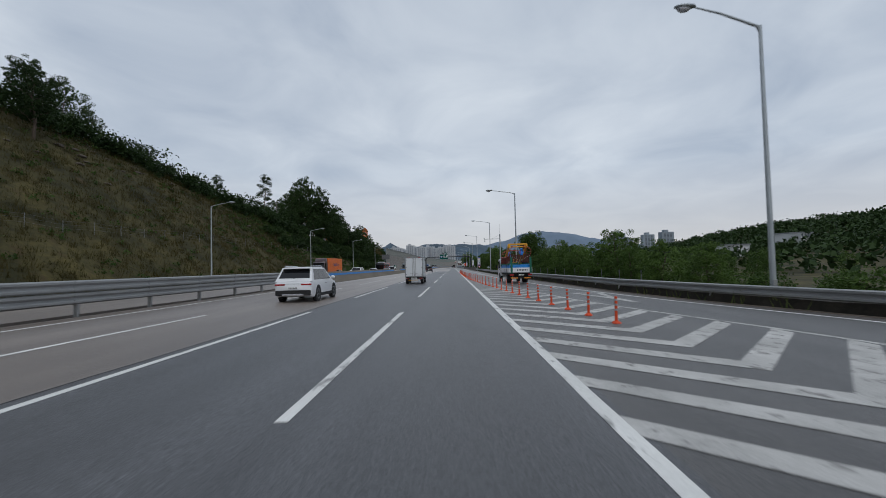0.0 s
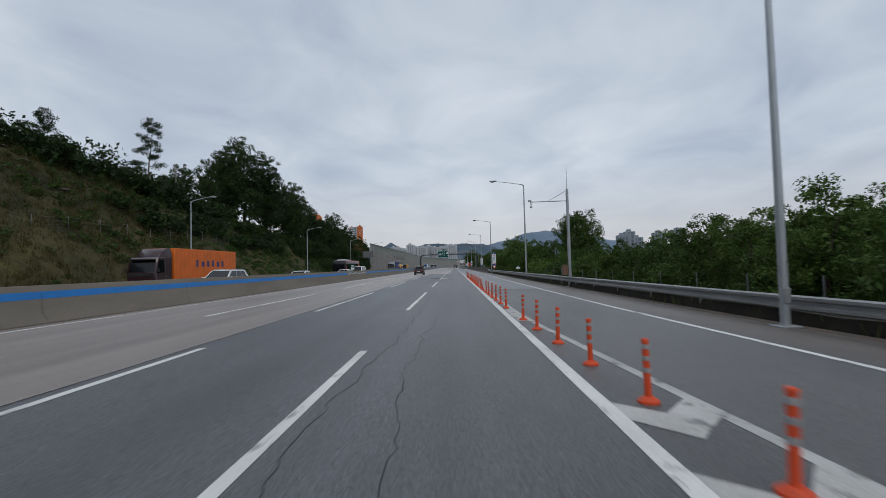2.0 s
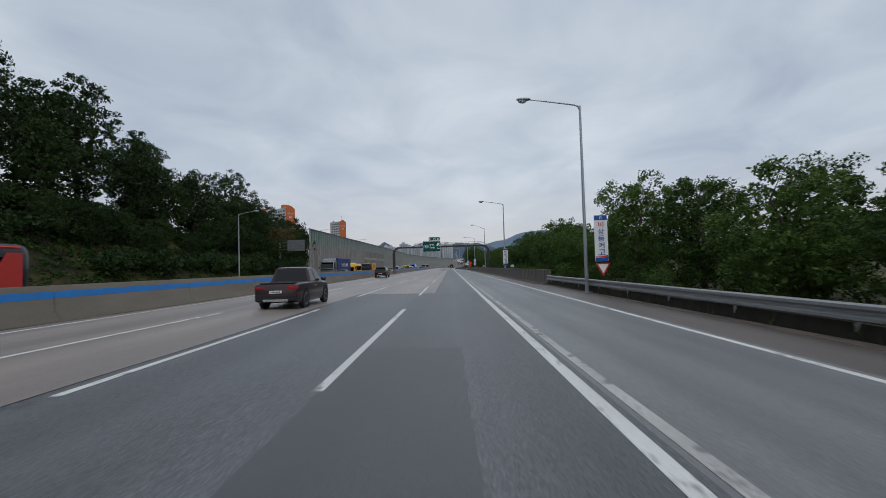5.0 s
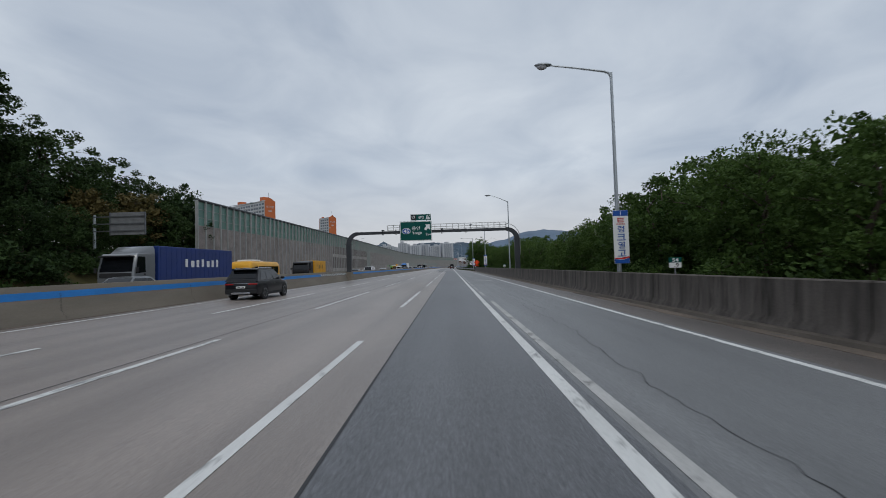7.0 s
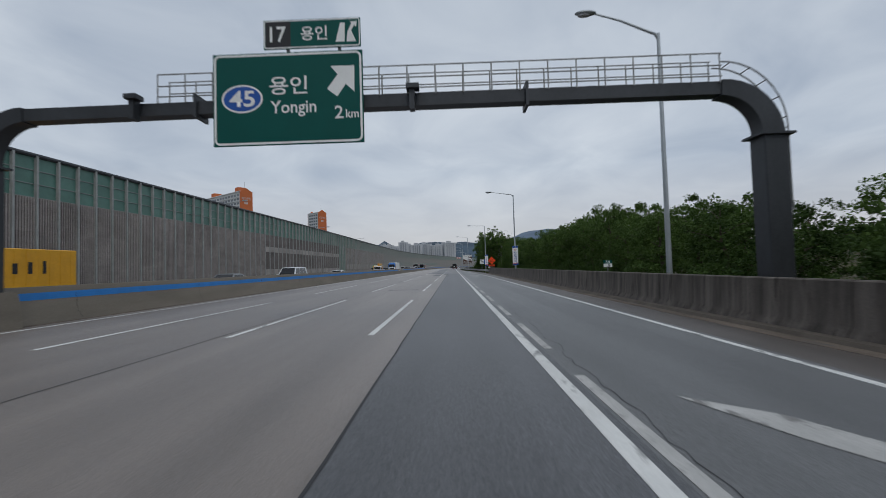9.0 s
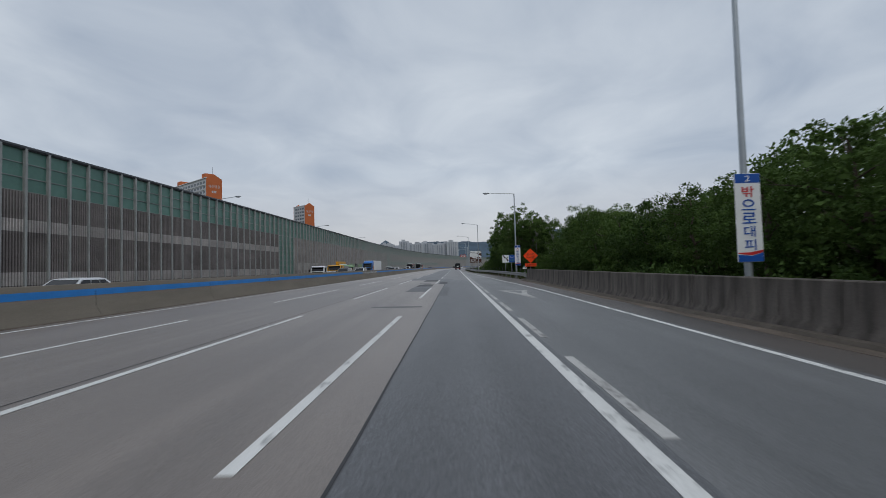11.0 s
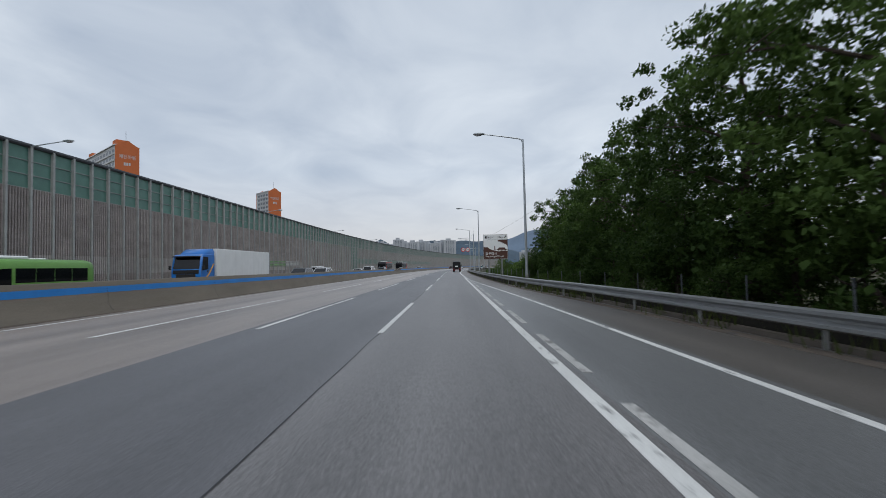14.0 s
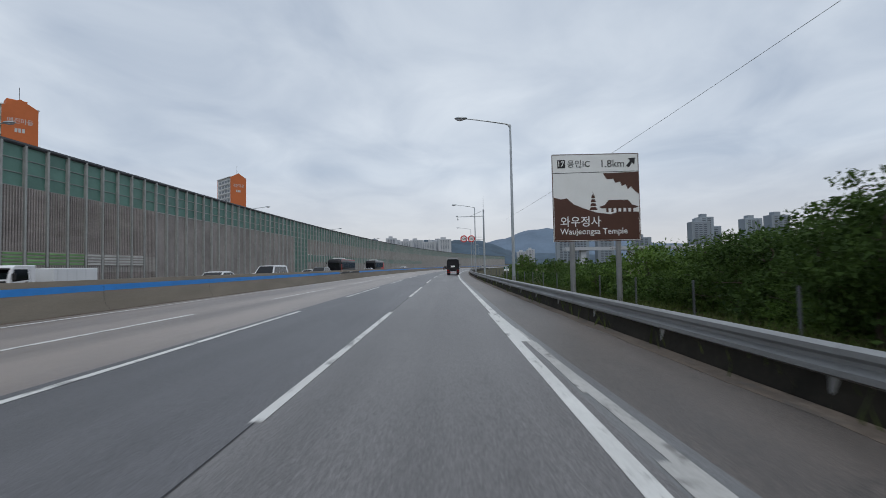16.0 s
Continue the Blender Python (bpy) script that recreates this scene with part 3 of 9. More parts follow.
L1, L2, L3, L4, R0, R0B = -1.83, -5.33, -8.85, -12.35, 1.74, 2.16
EDGE_Y = [-60, 0, 13, 20, 30, 37, 54, 66, 90, 290, 303, 309, 349, 352, 357, 383, 390, 396]
EDGE_X = [17, 13.9, 11.7, 10.0, 8.5, 7.7, 6.5, 6.1, 5.87, 5.83, 5.55, 5.2, 3.93, 3.82, 3.6, 2.22, 2.02, 1.95]
GORE_Y = [-60, 0, 9.4, 12.4, 16, 19.4, 22.5, 29.3, 31.8, 33.9, 36.2, 39.8, 43, 49, 53, 57, 60, 64, 89, 187]
GORE_X = [12.2, 10.2, 8.64, 8.0, 7.04, 6.30, 5.72, 5.16, 4.92, 4.70, 4.40, 4.0, 3.66, 3.2, 2.87, 2.55, 2.32, 2.16, 2.12, 2.12]


def edge_x(y):
    return lerp(y, EDGE_Y, EDGE_X)


def gore_x(y):
    return lerp(y, GORE_Y, GORE_X)


def rail_x(y):
    return lerp(y, RAIL_Y, RAIL_X)


END = 940.0
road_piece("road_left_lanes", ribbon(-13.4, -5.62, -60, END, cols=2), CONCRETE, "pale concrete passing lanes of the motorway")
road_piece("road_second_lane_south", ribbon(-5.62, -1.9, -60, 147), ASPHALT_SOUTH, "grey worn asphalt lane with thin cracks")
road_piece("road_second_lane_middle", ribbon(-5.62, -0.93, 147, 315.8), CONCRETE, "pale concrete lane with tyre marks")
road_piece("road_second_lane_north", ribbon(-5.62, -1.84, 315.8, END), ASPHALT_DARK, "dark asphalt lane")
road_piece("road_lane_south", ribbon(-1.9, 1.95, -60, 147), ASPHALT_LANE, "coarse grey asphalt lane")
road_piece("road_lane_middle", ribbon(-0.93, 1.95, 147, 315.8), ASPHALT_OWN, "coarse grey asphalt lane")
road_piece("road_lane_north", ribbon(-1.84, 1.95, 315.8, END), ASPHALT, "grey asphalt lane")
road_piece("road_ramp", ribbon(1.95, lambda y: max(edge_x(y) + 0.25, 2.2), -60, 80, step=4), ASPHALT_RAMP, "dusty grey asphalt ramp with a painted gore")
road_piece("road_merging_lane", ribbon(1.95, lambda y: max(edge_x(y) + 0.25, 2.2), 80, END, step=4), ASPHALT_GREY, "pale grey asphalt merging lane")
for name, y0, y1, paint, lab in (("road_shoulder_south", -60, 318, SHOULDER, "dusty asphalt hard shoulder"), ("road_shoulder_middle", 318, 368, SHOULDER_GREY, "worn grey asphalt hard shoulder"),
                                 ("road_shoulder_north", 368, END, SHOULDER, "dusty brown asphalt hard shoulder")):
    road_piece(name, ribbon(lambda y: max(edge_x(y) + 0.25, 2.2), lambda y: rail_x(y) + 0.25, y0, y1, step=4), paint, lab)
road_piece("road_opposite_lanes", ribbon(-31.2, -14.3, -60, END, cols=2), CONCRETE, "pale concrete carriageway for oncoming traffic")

# joints and patches
g = Geo()
for x, y0, y1, w in ((-5.62, -60, 147, 0.022), (-5.62, 147, 318, 0.014), (-0.93, 147, 304, 0.018), (-1.84, 316, 900, 0.012)):
    rings = []
    for y in stations(y0, y1, 1.2):
        xx = x + 0.03 * noise.noise(Vector((y * 0.6, x, 0)))
        rings.append([(xx - w + bend(y), y, rz(xx) + 0.004), (xx + w + bend(y), y, rz(xx) + 0.004)])
    g.loft(rings, closed=False)
for y in [199.7, 197.95, 160.2, 178.4, 216.3, 240.1, 262.5, 281.0, 297.2]:
    for x0, x1 in ((-0.9, 1.0),) if y < 200 else ((-0.9, 5.6),):
        g.add([(x0, y, rz(x0) + 0.004), (x1, y + 0.05, rz(x1) + 0.004), (x1, y + 0.065, rz(x1) + 0.004), (x0, y + 0.018, rz(x0) + 0.004)], [(0, 1, 2, 3)])
solid("road_joints", g, JOINT, "dark sealed joints between strips of pavement", "road joint", "structure", smooth=0)

# a long wandering crack in our lane
g = Geo()
for x, y0, y1, amp in ((-1.35, 30, 82, 0.45), (2.75, 80, 118, 0.5), (3.1, 160, 190, 0.55), (2.35, 215, 232, 0.25), (-0.6, 44, 62, 0.3), (3.6, 183, 200, 0.5)):
    rings = []
    for y in stations(y0, y1, 0.22):
        xx = x + amp * noise.noise(Vector((y * 0.12, x, 5))) + 0.16 * noise.noise(Vector((y * 1.1, x, 1))) + 0.07 * noise.noise(Vector((y * 3.7, x, 2)))
        w = 0.004 + 0.012 * abs(noise.noise(Vector((y * 0.9, x, 9))))
        rings.append([(xx - w, y, rz(xx) + 0.0045), (xx + w, y, rz(xx) + 0.0045)])
    g.loft(rings, closed=False)
solid("road_cracks", g, JOINT, "thin wandering cracks in the asphalt", "road crack", "structure", smooth=0)


def patch(x0, x1, y0, y1, material, label, skew=0.0, lift=0.005):
    ring, k = [], random.Random(int(y0 * 10 + x0 * 7))
    pts = []
    for a, b in (((x0, y0), (x1, y0 + skew)), ((x1, y0 + skew), (x1, y1 + skew)), ((x1, y1 + skew), (x0, y1)), ((x0, y1), (x0, y0))):
        n = max(2, int(max(abs(b[0] - a[0]), abs(b[1] - a[1])) / 0.35))
        for i in range(n):
            t = i / n
            pts.append((a[0] + (b[0] - a[0]) * t + k.uniform(-0.02, 0.02), a[1] + (b[1] - a[1]) * t + k.uniform(-0.02, 0.02)))
    vs = [(x, y, rz(x) + lift) for x, y in pts]
    return solid("road_patch", Geo().add(vs, [tuple(range(len(vs)))]), material, label, "road patch", "structure", smooth=0)


patch(-5.3, -0.15, 101.3, 106.0, PATCH_WORN, "worn dark asphalt patch across the lane")
patch(-5.2, -3.4, 108.6, 114.6, PATCH_WORN, "worn dark asphalt patch")
patch(-3.3, -1.95, 107.2, 112.4, PATCH, "dark asphalt repair patch")
patch(-1.75, -0.95, 106.2, 113.2, CONCRETE, "pale concrete repair strip")
patch(-5.4, -2.2, 117, 122, PATCH_WORN, "worn dark asphalt patch")
patch(-1.8, 0.2, 121, 128, PATCH_WORN, "worn dark asphalt patch")
patch(-3.22, -1.9, 299.0, 303.0, PATCH, "black asphalt repair patch")
patch(-3.28, -1.9, 296.3, 298.97, PATCH_MID, "dark grey asphalt repair patch")
patch(-3.30, -1.88, 291.2, 296.27, PATCH_DULL, "dark asphalt repair patch")
patch(-0.97, -0.40, 286.8, 297.0, PATCH_DULL, "dark narrow asphalt repair strip")
patch(-2.85, -2.1, 303.2, 303.8, PATCH, "small black asphalt repair patch")
patch(-3.45, -2.35, 305.6, 306.1, PATCH, "small black asphalt repair patch")
patch(-1.5, -0.75, 303.9, 310.0, PATCH, "black asphalt repair patch", 0.0, 0.006)
patch(-3.45, -1.95, 311.2, 316.4, PATCH, "black asphalt repair patch", 0.0, 0.006)
patch(-3.4, -0.12, 317.3, 321.1, PATCH_MID, "worn asphalt patch across the lane line", 0.0, 0.0045)
patch(-1.6, -0.95, 310.2, 315.6, PATCH_MID, "worn dark asphalt strip", 0.0, 0.006)
patch(-5.5, -3.6, 316.0, 325, PATCH_MID, "worn asphalt patch")
patch(-1.72, -0.90, 304.2, 316.2, ASPHALT, "grey asphalt strip beside the lane line", 0.0, 0.004)
patch(-3.45, -1.34, 279.75, 280.3, PATCH_WORN, "narrow asphalt patch across the lane")
patch(-4.4, -2.3, 246.0, 246.8, PATCH_WORN, "narrow asphalt patch over a joint")
patch(0.45, 0.85, 212.6, 213.4, SHOULDER, "round brown mend in the lane")
for px, py in ((-3.3, 238.0), (-5.0, 204.0), (-3.0, 260.5)):
    patch(px, px + 0.5, py, py + 0.06, PATCH_WORN, "short dark mend in the concrete")

# ---- lane paint ----


def line(x, y0, y1, w=0.15, step=6.0):
    f = x if callable(x) else (lambda y: x)
    g = Geo()
    rings = []
    for y in stations(y0, y1, step):
        a = f(y) + bend(y)
        rings.append([(a - w / 2, y, rz(f(y)) + 0.008), (a + w / 2, y, rz(f(y)) + 0.008), (a + w / 2, y, rz(f(y)) + 0.002), (a - w / 2, y, rz(f(y)) + 0.002)])
    return g.loft(rings)


def mark(name, geo, material, label):
    return solid(name, geo, material, label, "road marking", "structure", smooth=0)


mark("trim_median_edge_line", line(L4, -60, END), PAINT, "solid white edge line beside the median barrier")
mark("trim_lane_edge_line", line(R0, -60, 396, 0.2), PAINT, "solid white line on the right of the lane")
mark("trim_outer_edge_line", line(edge_x, -60, 374, 0.15, 3), PAINT, "solid white outer edge line")
mark("trim_outer_edge_end", line(edge_x, 374, 392, 0.17, 3), PAINT_WORN, "worn end of the outer edge line")
mark("trim_gore_line", line(gore_x, -60, 187.5, 0.17, 2), PAINT_WORN, "worn white line along the gore")
mark("trim_shoulder_line", line(lambda y: lerp(y, [388, 397, 900], [1.98, 1.84, 1.84]), 390, END, 0.22, 3), PAINT, "solid white line beside the hard shoulder")
dash_lines = thing("trim_lane_dashes", "white dashed lane lines", "road marking", kind="structure")
for x, off in ((L1, 0.0), (L2, -0.1), (L3, -1.5)):
    for k in range(-2, 46):
        y0 = 4.9 + 20.0 * k + off
        if y0 + 12 < END:
            long = {L1: 11.6, L2: 12.2, L3: 12.7}[x]
            if x == L1 and 320 < y0 < 380:
                y0, long = y0 - 1.0, 9.4
            part("dash", line(x, y0, y0 + long, 0.15, 4), PAINT, dash_lines, smooth=0)
short_lines = thing("trim_short_dashes", "worn short white dashes beside the lane line", "road marking", kind="structure")
for k in range(-1, 33):
    y = lerp(k, [-1, 0, 3, 5, 13, 17, 18, 24, 25, 30, 32], [191.6, 197.8, 216.7, 228.9, 277.9, 300.4, 306.6, 339.6, 345.6, 374.0, 386.0])
    part("dash", line(lambda q: R0B - 0.09, y, y + 3.9, 0.16, 4), PAINT_WORN, short_lines, smooth=0)

# gore chevrons
POST_Y = [-60, 5, 13.7, 21.2, 25.6, 31.3, 35.7, 40, 45.4, 53, 59.4, 65, 73, 87, 130]
POST_X = [7.4, 5.35, 4.58, 4.02, 3.72, 3.43, 3.2, 2.92, 2.63, 2.3, 2.1, 2.0, 1.93, 1.9, 1.9]
gore = thing("trim_gore_chevrons", "white chevron stripes painted on the gore", "road marking", kind="structure")
k = 0
while True:
    y0 = -14.0 + 1.845 * k
    k += 1
    if y0 > 54:
        break
    ax = lerp(y0, POST_Y, POST_X)
    ay = y0 - 0.91 * (ax - R0)
    gx = gore_x(ay + 1.2 * max(0.0, gore_x(ay) - ax))
    by = ay + 1.2 * (gx - ax)
    z = 0.007
    pts = [(R0 + 0.1, y0), (ax, ay), (gx, by), (gx, by + 0.75), (ax, ay + 0.75), (R0 + 0.1, y0 + 0.62)]
    vs = [(px, py, rz(px) + z) for px, py in pts]
    part("stripe", Geo().add(vs, [(0, 1, 4, 5), (1, 2, 3, 4)]), PAINT_WORN, gore, smooth=0)


def merge_arrow(x, y, label, s=1.0):
    """An arrow outlined in paint, its barb at x, y, its shaft running back and to the right."""
    outer, inner = [(0, 0), (1.93, 0), (1.28, -4.0), (1.3, -7.0), (1.0, -7.0), (0.80, -4.7)], [(0.42, -0.55), (1.45, -0.55), (1.05, -3.6)]
    vs = [(x + px * s, y + py * s, rz(x + px) + 0.007) for px, py in outer + inner]
    return mark("trim_merge_arrow", Geo().add(vs, [(0, 6, 7, 1), (1, 7, 8, 2), (0, 5, 8, 6), (5, 4, 3, 2, 8)]), PAINT_WORN, label)


mark("trim_merge_arrow", Geo().add([(px, py, rz(px) + 0.007) for px, py in ((2.96, 219.5), (3.75, 218.75), (4.9, 216.2), (4.6, 215.7), (3.45, 218.1))], [(0, 4, 3, 2, 1)]), PAINT_WORN, "worn remains of a white merging arrow")
merge_arrow(2.91, 291.6, "worn white merging arrow on the lane")
merge_arrow(6.9, 27.0, "worn white merging arrow on the ramp")

letters = thing("trim_ramp_letters", "worn white letters painted on the ramp", "road marking", kind="structure")
for x0, y0, x1, y1, w in ((5.0, 33.9, 5.65, 31.8, 0.16), (5.5, 34.1, 6.1, 31.9, 0.12), (6.28, 34.0, 6.68, 31.7, 0.16), (7.45, 34.0, 7.35, 31.9, 0.15), (6.3, 34.05, 7.45, 34.15, 0.14)):
    d = Vector((x1 - x0, y1 - y0, 0)).normalized().cross(Vector((0, 0, 1))) * w / 2
    part("letter_bar", Geo().add([(px, py, rz(px) + 0.006) for px, py in ((x0 + d.x, y0 + d.y), (x1 + d.x, y1 + d.y), (x1 - d.x, y1 - d.y), (x0 - d.x, y0 - d.y))], [(0, 1, 2, 3)]), PAINT_WORN, letters, smooth=0)
g = Geo()
g.loft([[(5.75 + r * 0.62 * math.cos(a), 30.2 + r * 0.34 * math.sin(a), rz(5.75 + r * 0.62 * math.cos(a)) + 0.006) for a in (2 * math.pi * i / 28 for i in range(28))] for r in (1.0, 0.62)], caps=False)
part("letter_ring", g, PAINT_WORN, letters, smooth=0)
patch(1.87, 2.22, 61.2, 64.9, PAINT_WORN, "pale mend where a post is missing", 0.0, 0.005)

# ---- median barrier ----
g, gb = Geo(), Geo()
prof = [(-0.42, 0.0), (-0.40, 0.1), (-0.20, 0.38), (-0.13, 1.22), (-0.10, 1.27), (0.10, 1.27), (0.13, 1.22), (0.20, 0.38), (0.40, 0.1), (0.42, 0.0)]
rings = [[(-13.68 + px + bend(y), y, 0.12 + pz) for px, pz in prof] for y in stations(40.3, END, 6)]
barrier = thing("median_barrier", "stained concrete median barrier with a blue painted band", "barrier", kind="structure")
part("barrier_body", g.loft(rings), BARRIER, barrier)
CHEV = ((104.4, 116.6), (214.0, 226.2), (327.4, 339.6), (437.5, 449.5))


def band(y0, y1, z0, z1, x=-13.68):
    """A painted band on the road-side face of the barrier."""
    def fx(z):
        return x + 0.20 - (z - 0.38) * 0.07 / 0.84 + 0.004
    rings = [[(fx(z0) + bend(y), y, 0.12 + z0), (fx(z1) + bend(y), y, 0.12 + z1), (fx(z1) + bend(y) - 0.003, y, 0.12 + z1), (fx(z0) + bend(y) - 0.003, y, 0.12 + z0)]
             for y in stations(y0, y1, 6)]
    return Geo().loft(rings)


last = 41.4
for y0, y1 in (*CHEV, (END, END)):
    part("blue_band", band(last, y0, 0.83, 1.07), BLUE, barrier, "blue painted band")
    last = y1
    if y0 < END:
        part("black_board", band(y0, y1, 0.83, 1.07), BLACK, barrier, "black and white striped board")
        n = int((y1 - y0) / 0.75)
        for i in range(n):
            a = y0 + 0.75 * i

            def fx(z):
                return -13.68 + 0.20 - (z - 0.38) * 0.07 / 0.84 + 0.008 + bend(a)
            vs = [(fx(0.84), a + 0.38, 0.96), (fx(0.84), a + 0.75, 0.96), (fx(1.06), a + 0.37, 1.18), (fx(1.06), a, 1.18)]
            part("white_stripe", Geo().add(vs, [(0, 1, 2, 3)]), WHITE, barrier, smooth=0)
joint = Geo()
for k in range(120):
    y = 46 + 8.0 * k
    if y < 700:
        vs = [(-13.68 + px * 1.01 + 0.003 + bend(y), y + d, 0.12 + pz) for d in (0, 0.02) for px, pz in ((0.40, 0.1), (0.20, 0.38), (0.148, 1.0))]
        joint.add(vs, [(0, 1, 4, 3), (1, 2, 5, 4)])
part("joint", joint, JOINT, barrier, smooth=0)

# ---- right-hand concrete wall and kerb ----
right_wall = thing("wall_roadside", "dark weathered concrete parapet wall with stained joints", "wall", kind="structure")
y = 157.0
while y < 311.5:
    y1 = min(y + 6.0, 312.4)
    gp = Geo()
    x = rail_x(y)
    pr = [(x - 0.12, 0.0), (x - 0.10, 0.12), (x + 0.02, 0.3), (x + 0.06, 1.2), (x + 0.09, 1.23), (x + 0.28, 1.23), (x + 0.3, 1.2), (x + 0.3, -0.4), (x - 0.12, -0.4)]
    gp.prism([(px, pz + rz(x) + 0.02) for px, pz in pr], "y", y + 0.012, y1 - 0.012)
    part("wall_panel", gp, OLD_WALL, right_wall)
    y = y1
g = Geo()
rings = []
for y in stations(157, 312, 4):
    x = rail_x(y) - 0.4 + 0.08 * noise.noise(Vector((y * 0.3, 0, 0)))
    rings.append([(x, y, rz(x) + 0.01), (x + 0.06, y, rz(x) + 0.09), (x + 0.42, y, rz(x) + 0.10), (x + 0.42, y, rz(x) - 0.2), (x, y, rz(x) - 0.2)])
part("kerb", g.loft(rings), CURB, right_wall)


# ---- guard rails ----
def guard_rail(y0, y1, label):
    t = thing("guard_rail", label, "guard rail")
    prof = [(0.0, 0.38), (0.06, 0.42), (0.06, 0.49), (-0.01, 0.55), (-0.01, 0.60), (0.06, 0.66), (0.06, 0.73), (0.0, 0.77)]
    # the two ribs of the beam face the road
    ring0 = [(-px * 1.3, pz) for px, pz in prof]
    ring1 = [(-px * 1.3 + 0.012, pz) for px, pz in reversed(prof)]
    seg, y = 4.0, y0
    while y < y1 - 0.1:
        ya = min(y + seg, y1)
        rings = []
        for q in (y, ya + (0.12 if ya < y1 else 0)):
            x = rail_x(q) + bend(q) - (0.006 if q == y else 0.0)
            rings.append([(x + px, q, rz(rail_x(q)) + 0.02 + pz) for px, pz in ring0 + ring1])
        part("beam", Geo().loft(rings), ZINC, t)
        x = rail_x(y) + bend(y)
        z = rz(rail_x(y))
        part("post", Geo().cyl((x + 0.14, y + 0.3, z - 0.5), (x + 0.14, y + 0.3, z + 0.74), 0.055, n=8).box(x + 0.0, y + 0.22, z + 0.44, x + 0.1, y + 0.38, z + 0.7), ZINC, t)
        y = ya
    kerb = []
    for q in stations(y0, y1, 3):
        x = rail_x(q) + bend(q) + 0.22 + 0.05 * noise.noise(Vector((q * 0.4, 2, 0)))
        z = rz(rail_x(q))
        kerb.append([(x, q, z), (x + 0.05, q, z + 0.11), (x + 0.26, q, z + 0.12), (x + 0.3, q, z - 0.2), (x, q, z - 0.2)])
    return t, kerb


rail_a, kerb_a = guard_rail(-40, 157, "galvanised W-beam guard rail on steel posts along the ramp")
rail_b, kerb_b = guard_rail(313, 640, "galvanised W-beam guard rail on steel posts before the trees")
# soil bank whose dark colour stands in for shade under the rail
for name, y0, y1 in (("bank_south", -40, 157), ("bank_north", 313, 640)):
    rings = []
    for q in stations(y0, y1, 1.5):
        x = rail_x(q) + bend(q) + lerp(q, [300, 315, 366, 376], [0.03, 0.38, 0.38, 0.03]) + 0.04 * noise.noise(Vector((q * 0.7, 5, 0)))
        z = rz(rail_x(q))
        top = 0.30 + 0.08 * noise.noise(Vector((q * 0.35, 8, 0)))
        rings.append([(x + 0.02, q, z - 0.2), (x + 0.04, q, z + 0.10), (x + 0.12, q, z + top + 0.06), (x + 0.9, q, z + top + 0.06), (x + 1.3, q, z - 0.2)])
    solid(name, Geo().loft(rings), DARK_BROWN, "soil bank behind the guard rail, coloured near black for shade", "bank", "structure", smooth=60)
for name, y0, y1 in (("dust_south", -40, 157), ("dust_north", 313, 640)):
    solid(name, ribbon(lambda q: rail_x(q) - 0.34 + 0.14 * noise.noise(Vector((q * 0.5, 3, 0))), lambda q: rail_x(q) + 0.06, y0, y1, 0.006, 1.5, 0.02), DUST, "strip of brown dust along the kerb", "dust", "structure", smooth=0)
solid("dust_wall", ribbon(lambda q: rail_x(q) - 0.85 + 0.22 * noise.noise(Vector((q * 0.4, 6, 0))), lambda q: rail_x(q) - 0.34, 157.5, 312, 0.006, 1.5, 0.02), DUST, "brown dust and grit before the wall", "dust", "structure", smooth=0)
solid("dust_median", ribbon(-13.38, lambda q: -12.98 + 0.10 * noise.noise(Vector((q * 0.4, 9, 0))), 40, 700, 0.006, 2.0, 0.02), DUST, "strip of sandy dust at the foot of the median", "dust", "structure", smooth=0)
solid("kerb_south", Geo().loft(kerb_a), CURB, "dirty concrete kerb under the guard rail", "kerb", "structure")
solid("kerb_north", Geo().loft(kerb_b), CURB, "dirty concrete kerb under the guard rail", "kerb", "structure")
x = rail_x(313)
part("end_plate", Geo().prism([(312.2, 0.20), (313.6, 0.24), (313.6, 0.74), (312.2, 0.78)], "x", x - 0.14, x - 0.11), ZINC, rail_b)
g = Geo()
for k in range(6):
    g.cyl((x - 0.16, 312.5 + 0.35 * (k % 3), 0.36 + 0.22 * (k // 3)), (x - 0.13, 312.5 + 0.35 * (k % 3), 0.36 + 0.22 * (k // 3)), 0.03, n=6)
part("bolts", g, DARK_STEEL, rail_b)

# the opening in the median, closed with stacked steel beams
def median_rail(y0, y1):
    t = thing("median_rail", "stacked galvanised steel beams closing the gap in the median", "guard rail")
    prof = [(0.0, 0.0), (0.07, 0.05), (0.07, 0.12), (0.0, 0.19), (0.0, 0.23), (0.07, 0.30), (0.07, 0.37), (0.0, 0.42)]
    y = y0
    while y < y1 - 0.1:
        ya = min(y + 4.0, y1)
        for z in (0.62, 1.06):
            for s in (-1, 1):
                ring = [(-13.68 + s * (0.10 + px), pz + z) for px, pz in prof] + [(-13.68 + s * (0.09 + px), pz + z) for px, pz in reversed(prof)]
                part("beam", Geo().loft([[(px, q, pz) for px, pz in ring] for q in (y + 0.01, ya - 0.01)]), ZINC, t)
        part("post", Geo().box(-13.76, y + 0.2, 0.0, -13.60, y + 0.32, 1.44, 0.01), ZINC, t)
        y = ya
    return t


median_rail(-40, 40.2)

# ---- noise wall ----
WALL_X = -33.0
LOUVRE_Y = 409.0


def wall_top(y):
    return lerp(y, [225, 330, 420, 900], [11.3, 11.75, 11.75, 11.9])


def wall_mid(y):
    return lerp(y, [225, 330, 900], [8.0, 8.45, 8.6])


